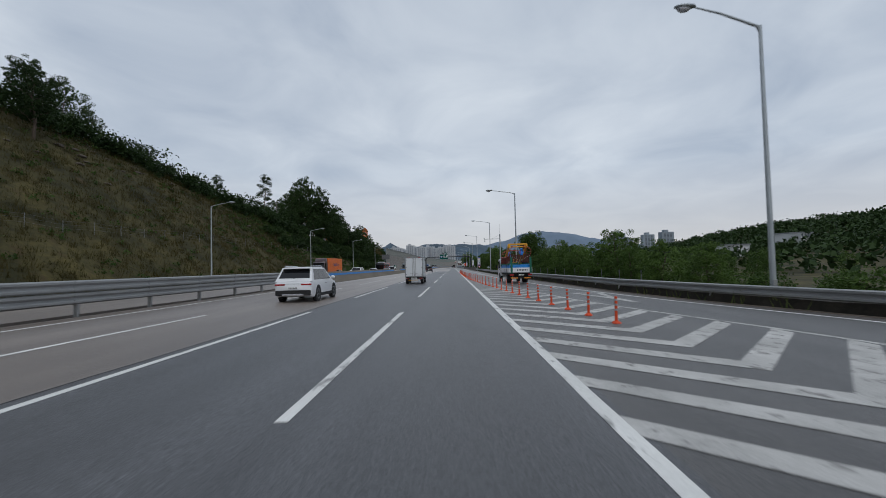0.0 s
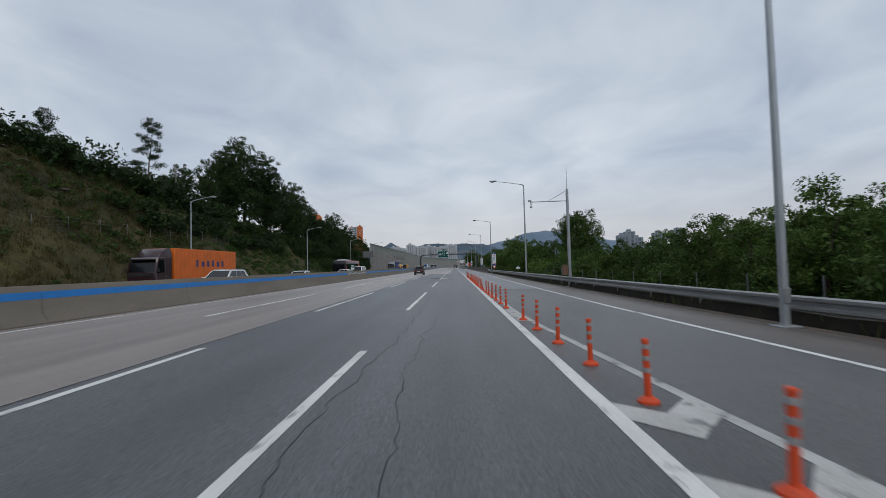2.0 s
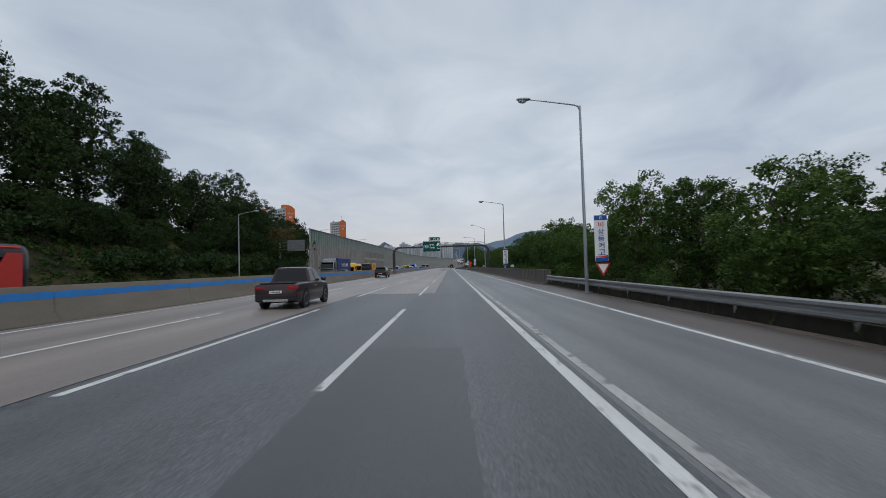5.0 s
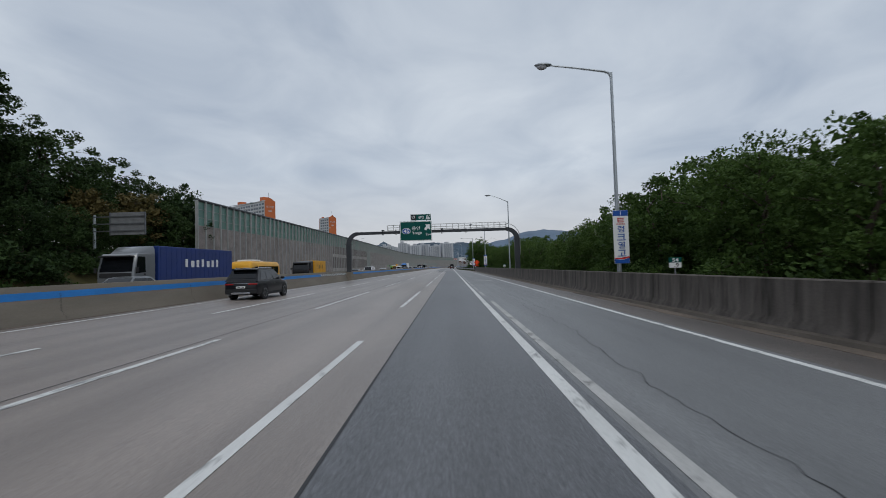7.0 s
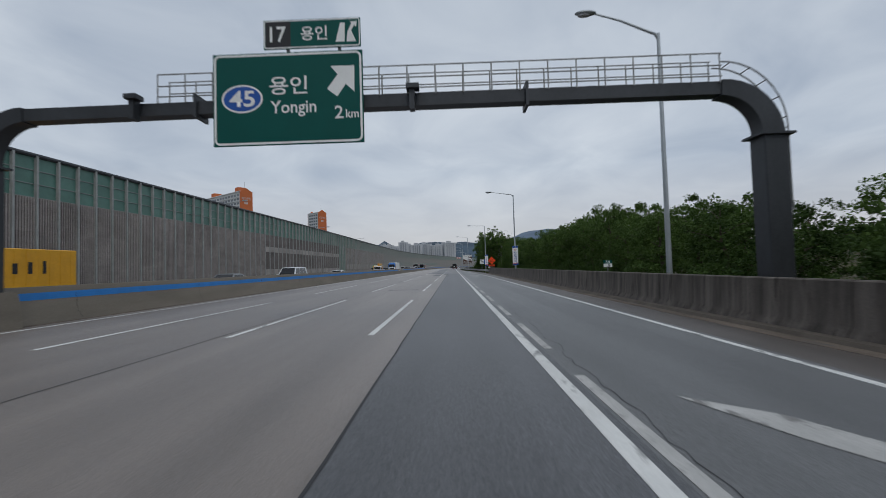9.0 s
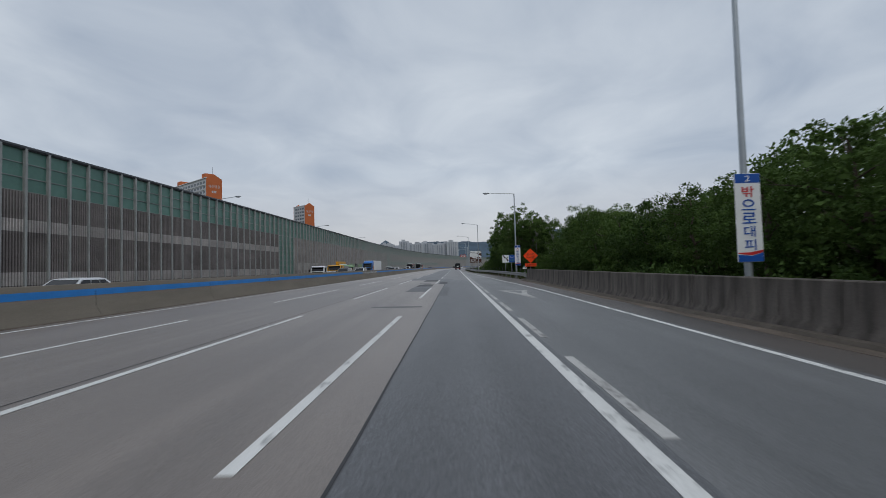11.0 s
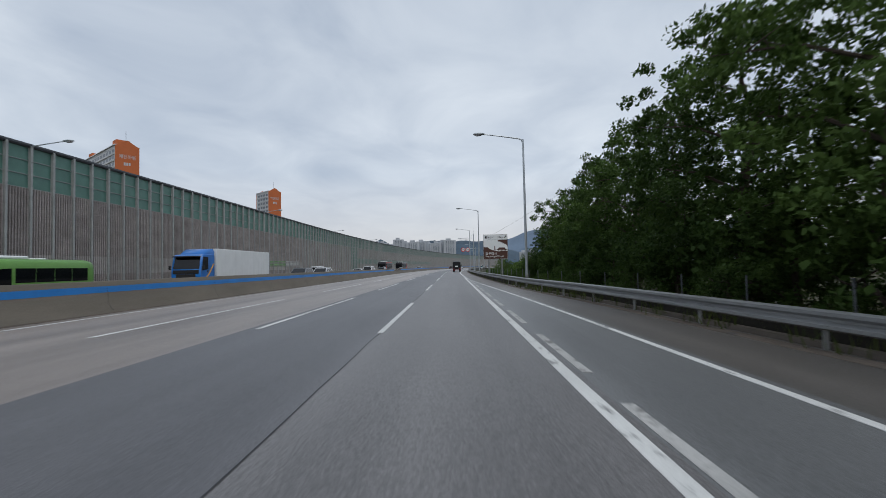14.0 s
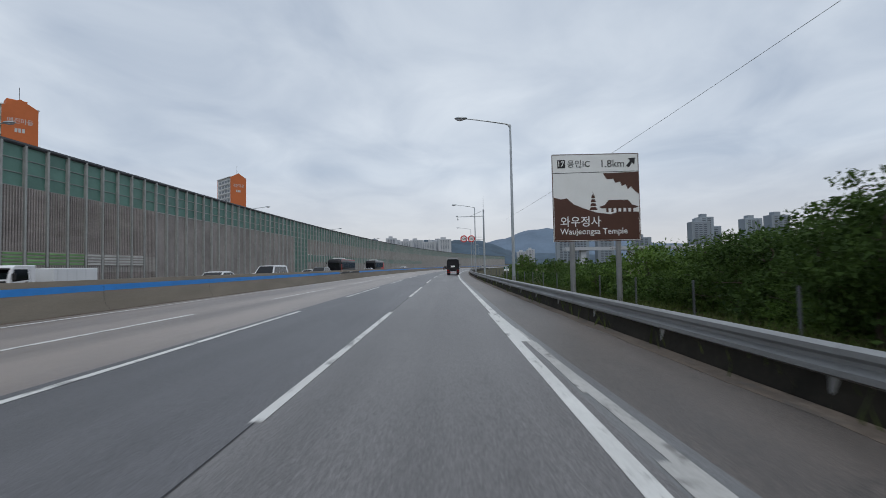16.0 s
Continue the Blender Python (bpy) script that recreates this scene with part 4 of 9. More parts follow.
noise_wall = thing("wall_noise", "tall noise wall of grey ribbed panels topped with green glazing", "noise wall", kind="structure")


def rib_panel(y0, y1, z0, z1, g, depth=0.05, ribs=9):
    x0, x1 = WALL_X + bend(y0), WALL_X + bend(y1)
    pts = []
    for k in range(ribs):
        a = k / ribs
        for t, d in ((0.06, 0), (0.16, depth), (0.60, depth), (0.70, 0)):
            u = a + t / ribs
            pts.append((x0 + (x1 - x0) * u + d, y0 + (y1 - y0) * u))
    pts = [(x0, y0)] + pts + [(x1, y1)]
    n = len(pts)
    vs = [(px, py, z0) for px, py in pts] + [(px, py, z1) for px, py in pts]
    g.add(vs, [(i, i + 1, n + i + 1, n + i) for i in range(n - 1)])


def wall_bay(y0, y1, near, far):
    """One bay between posts: ribbed panels below, glazing above. near: makes each piece a part; far: (panels, glazing, steel) to add to."""
    x0, x1 = WALL_X + bend(y0), WALL_X + bend(y1)
    zt, zm = wall_top(y0), wall_mid(y0)
    full = 344.5 < y0 < 352.8 or 473 < y0 < 482
    gp = far[0] if far else Geo()
    if full:
        rows = []
    elif not near:
        rows = [(0.0, zm, 0)]
    elif y0 < 344.6:
        rows = [(0.0, 1.1, 0), (1.1, 2.1, 1), (2.1, 5.2, 0), (5.2, 6.15, 1), (6.15, zm, 0)] if y0 > 292 else [(0.0, 2.7, 2), (2.7, 5.4, 2), (5.4, zm, 2)]
    else:
        rows = [(0.0, 1.7, 2), (1.7, 3.3, 1), (3.3, 5.0, 2), (5.0, zm, 2)]
    if 482 <= y0 < 640:
        rows = [(0.0, 3.2, 0), (5.0, zm, 0)]
    for z0, z1, pale in rows:
        if near:
            gq = Geo()
            rib_panel(y0 + 0.06, y1 - 0.06, z0, z1, gq, depth=0.18, ribs=8)
            part("noise_panel", gq, (PANEL, PANEL_PALE, PANEL_MID)[pale], noise_wall, smooth=0)
        else:
            rib_panel(y0 + 0.08, y1 - 0.08, z0, z1, gp, ribs=3, depth=0.04)
    ph = (zt - zm) / 3
    panes = [(zm + 0.06, zm + ph - 0.04), (zm + ph + 0.04, zm + 2 * ph - 0.04), (zm + 2 * ph + 0.04, zt + 0.02)]
    if full:
        panes += [(zm - 0.95 * (i + 1), zm - 0.95 * i - 0.08) for i in range(8)]
    if 482 <= y0 < 640:
        panes.append((3.3, 4.9))
    for z0, z1 in panes:
        vs = [(x0 + 0.02, y0 + 0.07, z0), (x1 + 0.02, y1 - 0.07, z0), (x1 + 0.02, y1 - 0.07, z1), (x0 + 0.02, y0 + 0.07, z1),
              (x0 - 0.01, y0 + 0.07, z0), (x1 - 0.01, y1 - 0.07, z0), (x1 - 0.01, y1 - 0.07, z1), (x0 - 0.01, y0 + 0.07, z1)]
        fs = [(0, 1, 2, 3), (4, 7, 6, 5), (0, 3, 7, 4), (1, 5, 6, 2), (3, 2, 6, 7), (0, 4, 5, 1)]
        if near:
            part("glazing_pane", Geo().add(vs, fs), GLAZE, noise_wall, smooth=0)
        else:
            far[1].add(vs, fs)
    gs = far[2] if far else Geo()
    gs.box(x0 - 0.1, y0 - 0.09, 0.0, x0 + 0.27, y0 + 0.09, zt + 0.05)
    for z in (zm, zm + ph, zm + 2 * ph, *([zm - 0.95 * i - 0.04 for i in range(1, 8)] if full else ())):
        h = 0.055 if z == zm else 0.035
        gr = Geo() if near else gs
        gr.add([(x0 + dx, y0 + 0.1, z + dz) for dx, dz in ((-0.03, -h), (0.09, -h), (0.09, h), (-0.03, h))]
               + [(x1 + dx, y1 - 0.1, z + dz) for dx, dz in ((-0.03, -h), (0.09, -h), (0.09, h), (-0.03, h))],
               [(0, 1, 5, 4), (1, 2, 6, 5), (2, 3, 7, 6), (3, 0, 4, 7)])
        if near:
            part("glazing_rail", gr, GLAZE_RAIL, noise_wall, smooth=0)
    if near:
        part("wall_post", gs, WALL_POST, noise_wall, smooth=0)


y = 225.0
far_geo = (Geo(), Geo(), Geo())
while y < 925:
    near = y < 430
    wall_bay(y, y + 2.0, near, None if near else far_geo)
    y += 2.0
tagged(part("far_panels", far_geo[0], PANEL_FAR, noise_wall, smooth=0), kind="stuff")
tagged(part("far_glazing", far_geo[1], GLAZE_FAR, noise_wall, smooth=0), kind="stuff")
tagged(part("far_posts", far_geo[2], WALL_POST, noise_wall, smooth=0), kind="stuff")
cap = [[(WALL_X + bend(q) + dx, q, wall_top(q) + dz) for dx, dz in ((-0.18, -0.06), (0.2, -0.06), (0.26, 0.08), (0.2, 0.24), (0.0, 0.3), (-0.18, 0.24))] for q in stations(225, 925, 6)]
part("top_rail", Geo().loft(cap), GANTRY, noise_wall)
for k in range(14):
    y0 = LOUVRE_Y - 8 + 2 * k
    paint, lab = (BLACK, "dark louvre") if 4 <= k < 6 else (LOUVRE_WHITE, "white louvre") if k >= 10 else (LOUVRE_GREEN, "faded green louvre")
    vent = part("louvre", Geo().box(WALL_X + 0.19, y0 + 0.2, 2.35, WALL_X + 0.21, y0 + 1.8, 3.45), DARK_BROWN if paint == BLACK else PANEL_MID, noise_wall, lab)
    for q in range(4):
        part("slat", Geo().box(WALL_X + 0.20, y0 + 0.2, 2.39 + 0.27 * q, WALL_X + 0.25, y0 + 1.8, 2.55 + 0.27 * q, 0.01), paint, vent)
solid("kerb_opposite", ribbon(-31.9, -31.2, -60, END, 0.12), CURB, "concrete kerb along the far side of the road", "kerb", "structure")

# ---- delineator posts ----


def delineator(m):
    t = thing("delineator_post", "orange rubber delineator post with grey reflective bands", "traffic post", m, "posts along the gore")
    g = Geo().cyl((0, 0, 0), (0, 0, 0.03), 0.13, 0.125, 16).cyl((0, 0, 0.03), (0, 0, 0.075), 0.12, 0.06, 16)
    part("base", g, ORANGE, t)
    part("tube", Geo().cyl((0, 0, 0.06), (0, 0, 0.735), 0.042, 0.04, 14).cyl((0, 0, 0.735), (0, 0, 0.76), 0.048, 0.04, 14), ORANGE, t)
    for z in (0.36, 0.50, 0.64):
        part("band", Geo().cyl((0, 0, z), (0, 0, z + 0.055), 0.0455, n=14), REFLECT, t, "grey reflective band")
    return t


post_rand = random.Random(4)
first = None
LEAN = {29: (2, -16), 30: (1, -5), 42: (-3, -15)}
for k in range(-2, 49):
    if k == 22:
        continue  # one post is missing from the row
    y = lerp(k, [-2, 0, 12, 17, 21, 23, 29, 34, 40, 45, 49], [12.95, 17.07, 42.0, 53.05, 61.39, 65.3, 77.25, 87.18, 99.65, 110.05, 118.3])
    x = lerp(y, POST_Y, POST_X)
    lean = LEAN.get(k, (post_rand.uniform(-1.5, 1.5), post_rand.uniform(-1.5, 1.5)))
    m = pose(x, y, rz(x) + 0.001, *lean, 0 if k in LEAN else post_rand.uniform(0, 360))
    if first is None:
        first = delineator(m)
    else:
        copy_thing(first, m)

# ---- street lamps ----


def street_lamp(m, arm=3.3, high=11.15, side=-1, label="grey steel street lamp with one curved arm", round_head=False, rise=0.46):
    t = thing("street_lamp", label, "street lamp", m, "street lamps")
    part("base_plate", Geo().box(-0.25, -0.25, -0.35, 0.25, 0.25, 0.04, 0.01), POLE, t)
    part("pole", Geo().cyl((0, 0, 0), (0, 0, high), 0.115, 0.065, 12), POLE, t)
    pts = [(0, 0, high - 0.25), (side * 0.12, 0, high - 0.02), (side * 0.35, 0, high + 0.07 * min(1.0, rise / 0.3)), (side * arm * 0.6, 0, high + rise * 0.65), (side * arm, 0, high + rise)]
    part("arm", Geo().tube(pts, [0.06, 0.06, 0.055, 0.045, 0.035], 8), POLE, t)
    head = part("lamp_head", Geo().sphere((side * (arm + 0.35), 0, high + rise + 0.03), (0.45, 0.19, 0.10), 14, 8), POLE, t)
    part("lamp_glass", Geo().sphere((side * (arm + 0.42), 0, high + rise - 0.05), (0.27, 0.14, 0.08 if not round_head else 0.16), 12, 6), CLEAR, t, "clear lamp glass")
    part("service_door", Geo().box(-0.08, -0.135, 0.6, 0.08, -0.10, 1.0, 0.01), ZINC, t)
    return t


street_lamp(pose(12.66, 18.1, rz(12.66)), arm=2.6, high=11.2, round_head=True, rise=0.85)
street_lamp(pose(8.88, 232.0, rz(8.88)), arm=2.55, high=11.0, rise=0.92)
street_lamp(pose(8.05, 320.4, rz(8.05)), high=11.05, rise=0.12)
lamp_a = street_lamp(pose(8.45, 59.35, rz(8.45)), arm=3.0, round_head=True)
for x, y in ((17.5, -28), (8.05, 145.6), (8.5, 188.5)):
    copy_thing(lamp_a, pose(x, y, rz(x)))
street_lamp(pose(8.6, 101.8, rz(8.6)), high=11.35, rise=0.50)
lamp_b = street_lamp(pose(8.7, 274.8, rz(8.7)), arm=2.95)
for x, y in ((5.55, 366.3), (4.65, 410.1), (4.6, 453), (4.6, 497), (4.6, 541), (4.6, 585), (4.6, 629)):
    copy_thing(lamp_b, on_road(x, y))
lamp_c = street_lamp(pose(-32.0, 101.8, 0.0), 2.4, 10.45, 1, "grey steel street lamp at the foot of the slope")
for y in (59.5, 145.5, 187):
    copy_thing(lamp_c, pose(-32.0, y, 0.0))
lamp_d = street_lamp(pose(-33.6, 234.8, 0.0), 3.4, 11.75, 1, "grey steel street lamp behind the noise wall, its arm over it")
for y in (279, 323, 367, 410.6, 455, 499, 543):
    copy_thing(lamp_d, on_road(-33.6, y))

# ---- camera masts ----


def mast(m, high, arm, label, cabinet=True):
    t = thing("camera_mast", label, "camera mast", m)
    part("base_plate", Geo().box(-0.3, -0.3, -0.4, 0.3, 0.3, 0.05, 0.01), POLE, t)
    part("pole", Geo().cyl((0, 0, 0), (0, 0, high), 0.14, 0.10, 12), POLE, t)
    part("lightning_rod", Geo().cyl((0, 0, high), (0, 0, high + 1.8), 0.018, 0.008, 6), DARK_STEEL, t)
    part("arm", Geo().tube([(0, 0, high - 0.9), (-arm, 0, high - 0.93)], 0.045, 8), POLE, t)
    part("brace", Geo().tube([(0, 0, high - 0.1), (-arm * 0.5, 0, high - 0.88)], 0.022, 6), POLE, t)
    part("camera_dome", Geo().cyl((-arm + 0.1, 0, high - 1.2), (-arm + 0.1, 0, high - 0.93), 0.07, n=10).sphere((-arm + 0.1, 0, high - 1.28), 0.12, 10, 6), SIGN_WHITE, t, "white domed camera")
    part("housing", Geo().box(-arm - 0.12, -0.1, high - 0.9, -arm + 0.12, 0.1, high - 0.78, 0.02), POLE, t)
    if cabinet:
        part("cabinet", Geo().box(-0.55, -0.2, 0.9, -0.15, 0.2, 1.65, 0.015), mat("rust_cabinet", (0.16, 0.09, 0.06), 0.7), t, "brown equipment cabinet")
    return t


mast(pose(8.75, 82.0, rz(8.75)), 7.45, 2.85, "tall steel camera mast with an arm and cabinet")
mast(on_road(5.2, 441), 9.3, 3.6, "tall steel camera mast with a long arm", False)

# ---- sign gantry ----
gantry = thing("sign_gantry", "dark steel arched gantry across the carriageway", "gantry", pose(0, 226.5, -0.07))


def box_sweep(path, wide, deep):
    """A square beam along points in the x-z plane; wide across its line in that plane, deep along y."""
    rings = []
    for i, p in enumerate(path):
        a, b = path[max(i - 1, 0)], path[min(i + 1, len(path) - 1)]
        d = Vector((b[0] - a[0], 0, b[1] - a[1])).normalized()
        n = Vector((-d.z, 0, d.x))
        c = Vector((p[0], 0, p[1]))
        w = wide[i] if isinstance(wide, (list, tuple)) else wide
        e = deep
        rings.append([c + n * w / 2 + Vector((0, -e / 2, 0)), c + n * w / 2 + Vector((0, e / 2, 0)), c - n * w / 2 + Vector((0, e / 2, 0)), c - n * w / 2 + Vector((0, -e / 2, 0))])
    return Geo().loft(rings)


part("column", Geo().box(8.87, -0.32, -0.5, 9.52, 0.32, 5.1, 0.03), GANTRY, gantry)
part("column", Geo().box(-13.55, -0.3, 1.2, -12.95, 0.3, 5.0, 0.03), GANTRY, gantry)
part("flange", Geo().box(8.72, -0.42, 5.08, 9.67, 0.42, 5.14), GANTRY, gantry)
part("flange", Geo().box(-13.68, -0.4, 4.96, -12.82, 0.4, 5.02), GANTRY, gantry)
part("pedestal", Geo().prism([(-13.9, 0.1), (-12.75, 0.1), (-12.85, 0.9), (-12.95, 1.35), (-13.55, 1.35)], "y", -0.7, 0.7), BARRIER, gantry, "concrete pedestal on the barrier")
arc_r = [(9.195 - 1.35 * (1 - math.cos(a)), 5.14 + 1.33 * math.sin(a)) for a in [math.pi / 2 * i / 9 for i in range(10)]]
arc_l = [(-13.25 + 1.3 * (1 - math.cos(a)), 5.02 + 1.4 * math.sin(a)) for a in [math.pi / 2 * i / 9 for i in range(10)]]
part("arch", box_sweep(arc_r, [0.62 - 0.02 * i for i in range(10)], 0.5), GANTRY, gantry)
part("arch", box_sweep(arc_l, [0.56 - 0.015 * i for i in range(10)], 0.5), GANTRY, gantry)
part("beam", box_sweep([(-11.95, 6.42), (-4, 6.46), (2, 6.47), (7.85, 6.47)], 0.36, 0.42), GANTRY, gantry)
for fx in (-6.9, 2.45):
    part("flange", Geo().box(fx - 0.04, -0.34, 6.14, fx + 0.04, 0.34, 6.80), GANTRY, gantry)
for sx in (-8.6, -0.75):
    part("bracket", Geo().box(sx - 0.07, -0.5, 6.1, sx + 0.07, -0.2, 6.75).box(sx - 0.15, -0.6, 6.65, sx + 0.2, -0.25, 6.78), GANTRY, gantry)
for i in range(21):
    x = -8.0 + 0.79 * i
    for yy in (-0.25, 0.3):
        part("railing_post", Geo().cyl((x, yy, 6.6), (x, yy, 7.42), 0.022, n=6), ZINC, gantry)
for z in (6.78, 7.08, 7.42):
    part("railing", Geo().tube([(-8.0, -0.25, z), (7.85, -0.25, z)], 0.02, 6), ZINC, gantry)
    part("railing", Geo().tube([(-8.0, 0.3, z), (7.85, 0.3, z)], 0.018, 6), ZINC, gantry)
cage = [(9.195 - 1.35 + 1.75 * math.sin(a), 5.3 + 1.9 * math.cos(a)) for a in [math.pi / 2 * i / 10 for i in range(11)]]
for off in (-0.22, 0.22):
    part("ladder_rail", Geo().tube([(x, off, z) for x, z in cage] + [(9.6, off, 3.0)], 0.022, 6), ZINC, gantry)
for i in range(14):
    z = 3.1 + 0.17 * i
    part("rung", Geo().cyl((9.6, -0.22, z), (9.6, 0.22, z), 0.014, n=6), ZINC, gantry)
for x, z in cage[1::2]:
    part("rung", Geo().cyl((x, -0.22, z), (x, 0.22, z), 0.016, n=6), ZINC, gantry)


def panel(name, w, h, material, parent, label="", thick=0.05, rim=None, r=0.05, inset=0.05, rimw=0.035):
    """A sign board in the x-z plane, facing -y, its centre at the parent's origin; rim: a raised border line."""
    ob = part(name, Geo().box(-w / 2, 0, -h / 2, w / 2, thick, h / 2, 0.006), material, parent, label)
    if rim:
        g = Geo()
        a, b = w / 2 - inset, h / 2 - inset
        corners = []
        for cx, cz, s in ((a - r, b - r, 0), (-a + r, b - r, 1), (-a + r, -b + r, 2), (a - r, -b + r, 3)):
            for i in range(5):
                t = math.pi / 2 * (s + i / 4)
                corners.append((cx, cz, math.cos(t), math.sin(t)))
        n = len(corners)
        vs = [(cx + r * c, -0.004, cz + r * s) for cx, cz, c, s in corners] + [(cx + (r - rimw) * c, -0.004, cz + (r - rimw) * s) for cx, cz, c, s in corners]
        g.add(vs, [(i, (i + 1) % n, n + (i + 1) % n, n + i) for i in range(n)])
        part("border", g, rim, parent, smooth=0)
    return ob


def flat(pts, material, parent, name, y=-0.005, label=""):
    return part(name, Geo().add([(x, y, z) for x, z in pts], [tuple(range(len(pts)))]), material, parent, label, smooth=0)


def ring_disc(r0, r1, y, n=32):
    vs = [(r * math.cos(2 * math.pi * i / n), y, r * math.sin(2 * math.pi * i / n)) for r in (r0, r1) for i in range(n)]
    return Geo().add(vs, [(i, (i + 1) % n, n + (i + 1) % n, n + i) for i in range(n)])


# the big green direction sign
s = thing("direction_sign", "large green direction sign with white letters", "road sign", pose(-4.2, 226.05, 6.46))
panel("board", 4.2, 2.6, SIGN_GREEN, s, rim=SIGN_WHITE, r=0.16, inset=0.03, rimw=0.06)
disc = [(-1.28 + 0.58 * math.cos(2 * math.pi * i / 36), 0.02 + 0.40 * math.sin(2 * math.pi * i / 36)) for i in range(36)]
flat(disc, SIGN_WHITE, s, "route_shield", -0.005)
flat([(-1.28 + (x + 1.28) * 0.9, 0.02 + (z - 0.02) * 0.87) for x, z in disc], SIGN_BLUE, s, "shield_field", -0.008)
lettering("45", 0.72, 0.46, pose(-1.28, -0.012, 0.02), SIGN_WHITE, s, bold=0.02)
lettering("용인", 1.06, 0.52, pose(0.02, -0.006, 0.36), SIGN_WHITE, s, bold=0.012)
lettering("Yongin", 1.28, 0.46, pose(0.15, -0.006, -0.30), SIGN_WHITE, s, bold=0.012)
lettering("2", 0.24, 0.36, pose(1.42, -0.006, -0.44), SIGN_WHITE, s, bold=0.012)
lettering("km", 0.36, 0.24, pose(1.79, -0.006, -0.49), SIGN_WHITE, s, bold=0.012)
flat([(1.10, 0.22), (1.38, -0.06 + 0.06), (1.62, 0.34), (1.86, 0.12), (1.87, 0.86), (1.20, 0.86), (1.40, 0.62)], SIGN_WHITE, s, "arrow")
for x in (-1.6, 0.0, 1.6):
    part("bracket", Geo().box(x - 0.05, 0.05, -1.2, x + 0.05, 0.22, 1.2), DARK_STEEL, s)
s = thing("exit_sign", "small green exit number sign above the large sign", "road sign", pose(-3.5, 226.05, 8.27))
panel("board", 2.72, 0.82, SIGN_GREEN, s, rim=SIGN_WHITE, r=0.06, inset=0.015, rimw=0.03)
flat([(-1.30, -0.36), (-0.60, -0.36), (-0.60, 0.36), (-1.30, 0.36)], SIGN_BLACK, s, "number_field")
lettering("17", 0.46, 0.44, pose(-0.95, -0.008, 0), SIGN_WHITE, s, bold=0.015)
lettering("용인", 0.74, 0.40, pose(0.06, -0.006, 0), SIGN_WHITE, s, bold=0.012)
flat([(0.66, -0.27), (0.92, -0.27), (0.93, 0.27), (0.80, 0.27)], SIGN_WHITE, s, "road_symbol")
flat([(0.97, -0.27), (1.24, -0.27), (1.10, 0.05), (1.20, 0.20), (1.24, 0.12), (1.27, 0.30), (1.06, 0.29), (1.12, 0.25), (1.0, 0.02)], SIGN_WHITE, s, "road_symbol")
for x in (-0.7, 0.75):
    part("strut", Geo().box(x - 0.04, 0.05, -0.6, x + 0.04, 0.12, 0.4), DARK_STEEL, s)

# ---- brown temple sign ----
s = thing("tourist_sign", "brown and white tourist sign with a temple outline on two posts", "road sign", pose(6.37, 398.4, 4.35))
panel("board", 3.54, 3.58, SIGN_WHITE, s, rim=SIGN_BROWN, r=0.05, inset=0.0, rimw=0.03)
flat([(-1.72, -1.74), (1.72, -1.74), (1.72, -0.62), (0.9, -0.60), (0.55, -0.70), (0.0, -0.62), (-0.5, -0.45), (-0.9, -0.28), (-1.2, -0.02), (-1.45, -0.06), (-1.72, 0.02)], SIGN_BROWN, s, "landscape")
for z, w in ((-0.52, 0.34), (-0.36, 0.27), (-0.20, 0.22), (-0.04, 0.17)):
    flat([(-0.12 - w / 2, z), (-0.12 + w / 2, z), (-0.12 + w * 0.3, z + 0.12), (-0.12 - w * 0.3, z + 0.12)], SIGN_BROWN, s, "pagoda_tier")
flat([(-0.145, 0.06), (-0.095, 0.06), (-0.12, 0.24)], SIGN_BROWN, s, "pagoda_tip")
flat([(0.10, -0.40), (0.35, -0.32), (0.50, -0.12), (1.30, -0.12), (1.45, -0.32), (1.72, -0.40), (1.60, -0.46), (0.22, -0.46)], SIGN_BROWN, s, "temple_roof")
for k in range(6):
    x = 0.40 + 0.20 * k
    flat([(x, -0.62), (x + 0.09, -0.62), (x + 0.09, -0.46), (x, -0.46)], SIGN_BROWN, s, "temple_wall")
flat([(0.30, 0.98), (1.74, 1.02), (1.74, 0.10), (1.60, 0.22), (1.42, 0.42), (1.30, 0.30), (1.22, 0.52), (1.05, 0.44), (1.0, 0.62), (0.80, 0.58), (0.72, 0.74), (0.45, 0.74)], SIGN_BROWN, s, "branch")
flat([(-1.76, 1.02), (1.76, 1.06), (1.76, 1.04), (-1.76, 1.0)], SIGN_BLACK, s, "rule")
flat([(-1.54, 1.22), (-1.22, 1.22), (-1.22, 1.56), (-1.54, 1.56)], SIGN_BLACK, s, "number_field")
lettering("17", 0.24, 0.22, pose(-1.38, -0.009, 1.39), SIGN_WHITE, s, bold=0.01)
lettering("용인IC", 0.92, 0.30, pose(-0.68, -0.006, 1.39), SIGN_BLACK, s)
lettering("1.8km", 0.92, 0.30, pose(0.72, -0.006, 1.38), SIGN_BLACK, s)
flat([(1.25, 1.26), (1.38, 1.20), (1.50, 1.40), (1.60, 1.32), (1.64, 1.60), (1.34, 1.58), (1.42, 1.47)], SIGN_BLACK, s, "arrow")
lettering("와우정사", 1.64, 0.42, pose(-0.66, -0.008, -0.98), SIGN_WHITE, s, bold=0.01)
lettering("Waujeongsa Temple", 2.72, 0.32, pose(-0.14, -0.008, -1.42), SIGN_WHITE, s, bold=0.008)
for x in (-1.0, 0.88):
    part("post", Geo().cyl((x, 0.12, -5.3), (x, 0.12, 1.5), 0.11, n=12), ZINC, s)

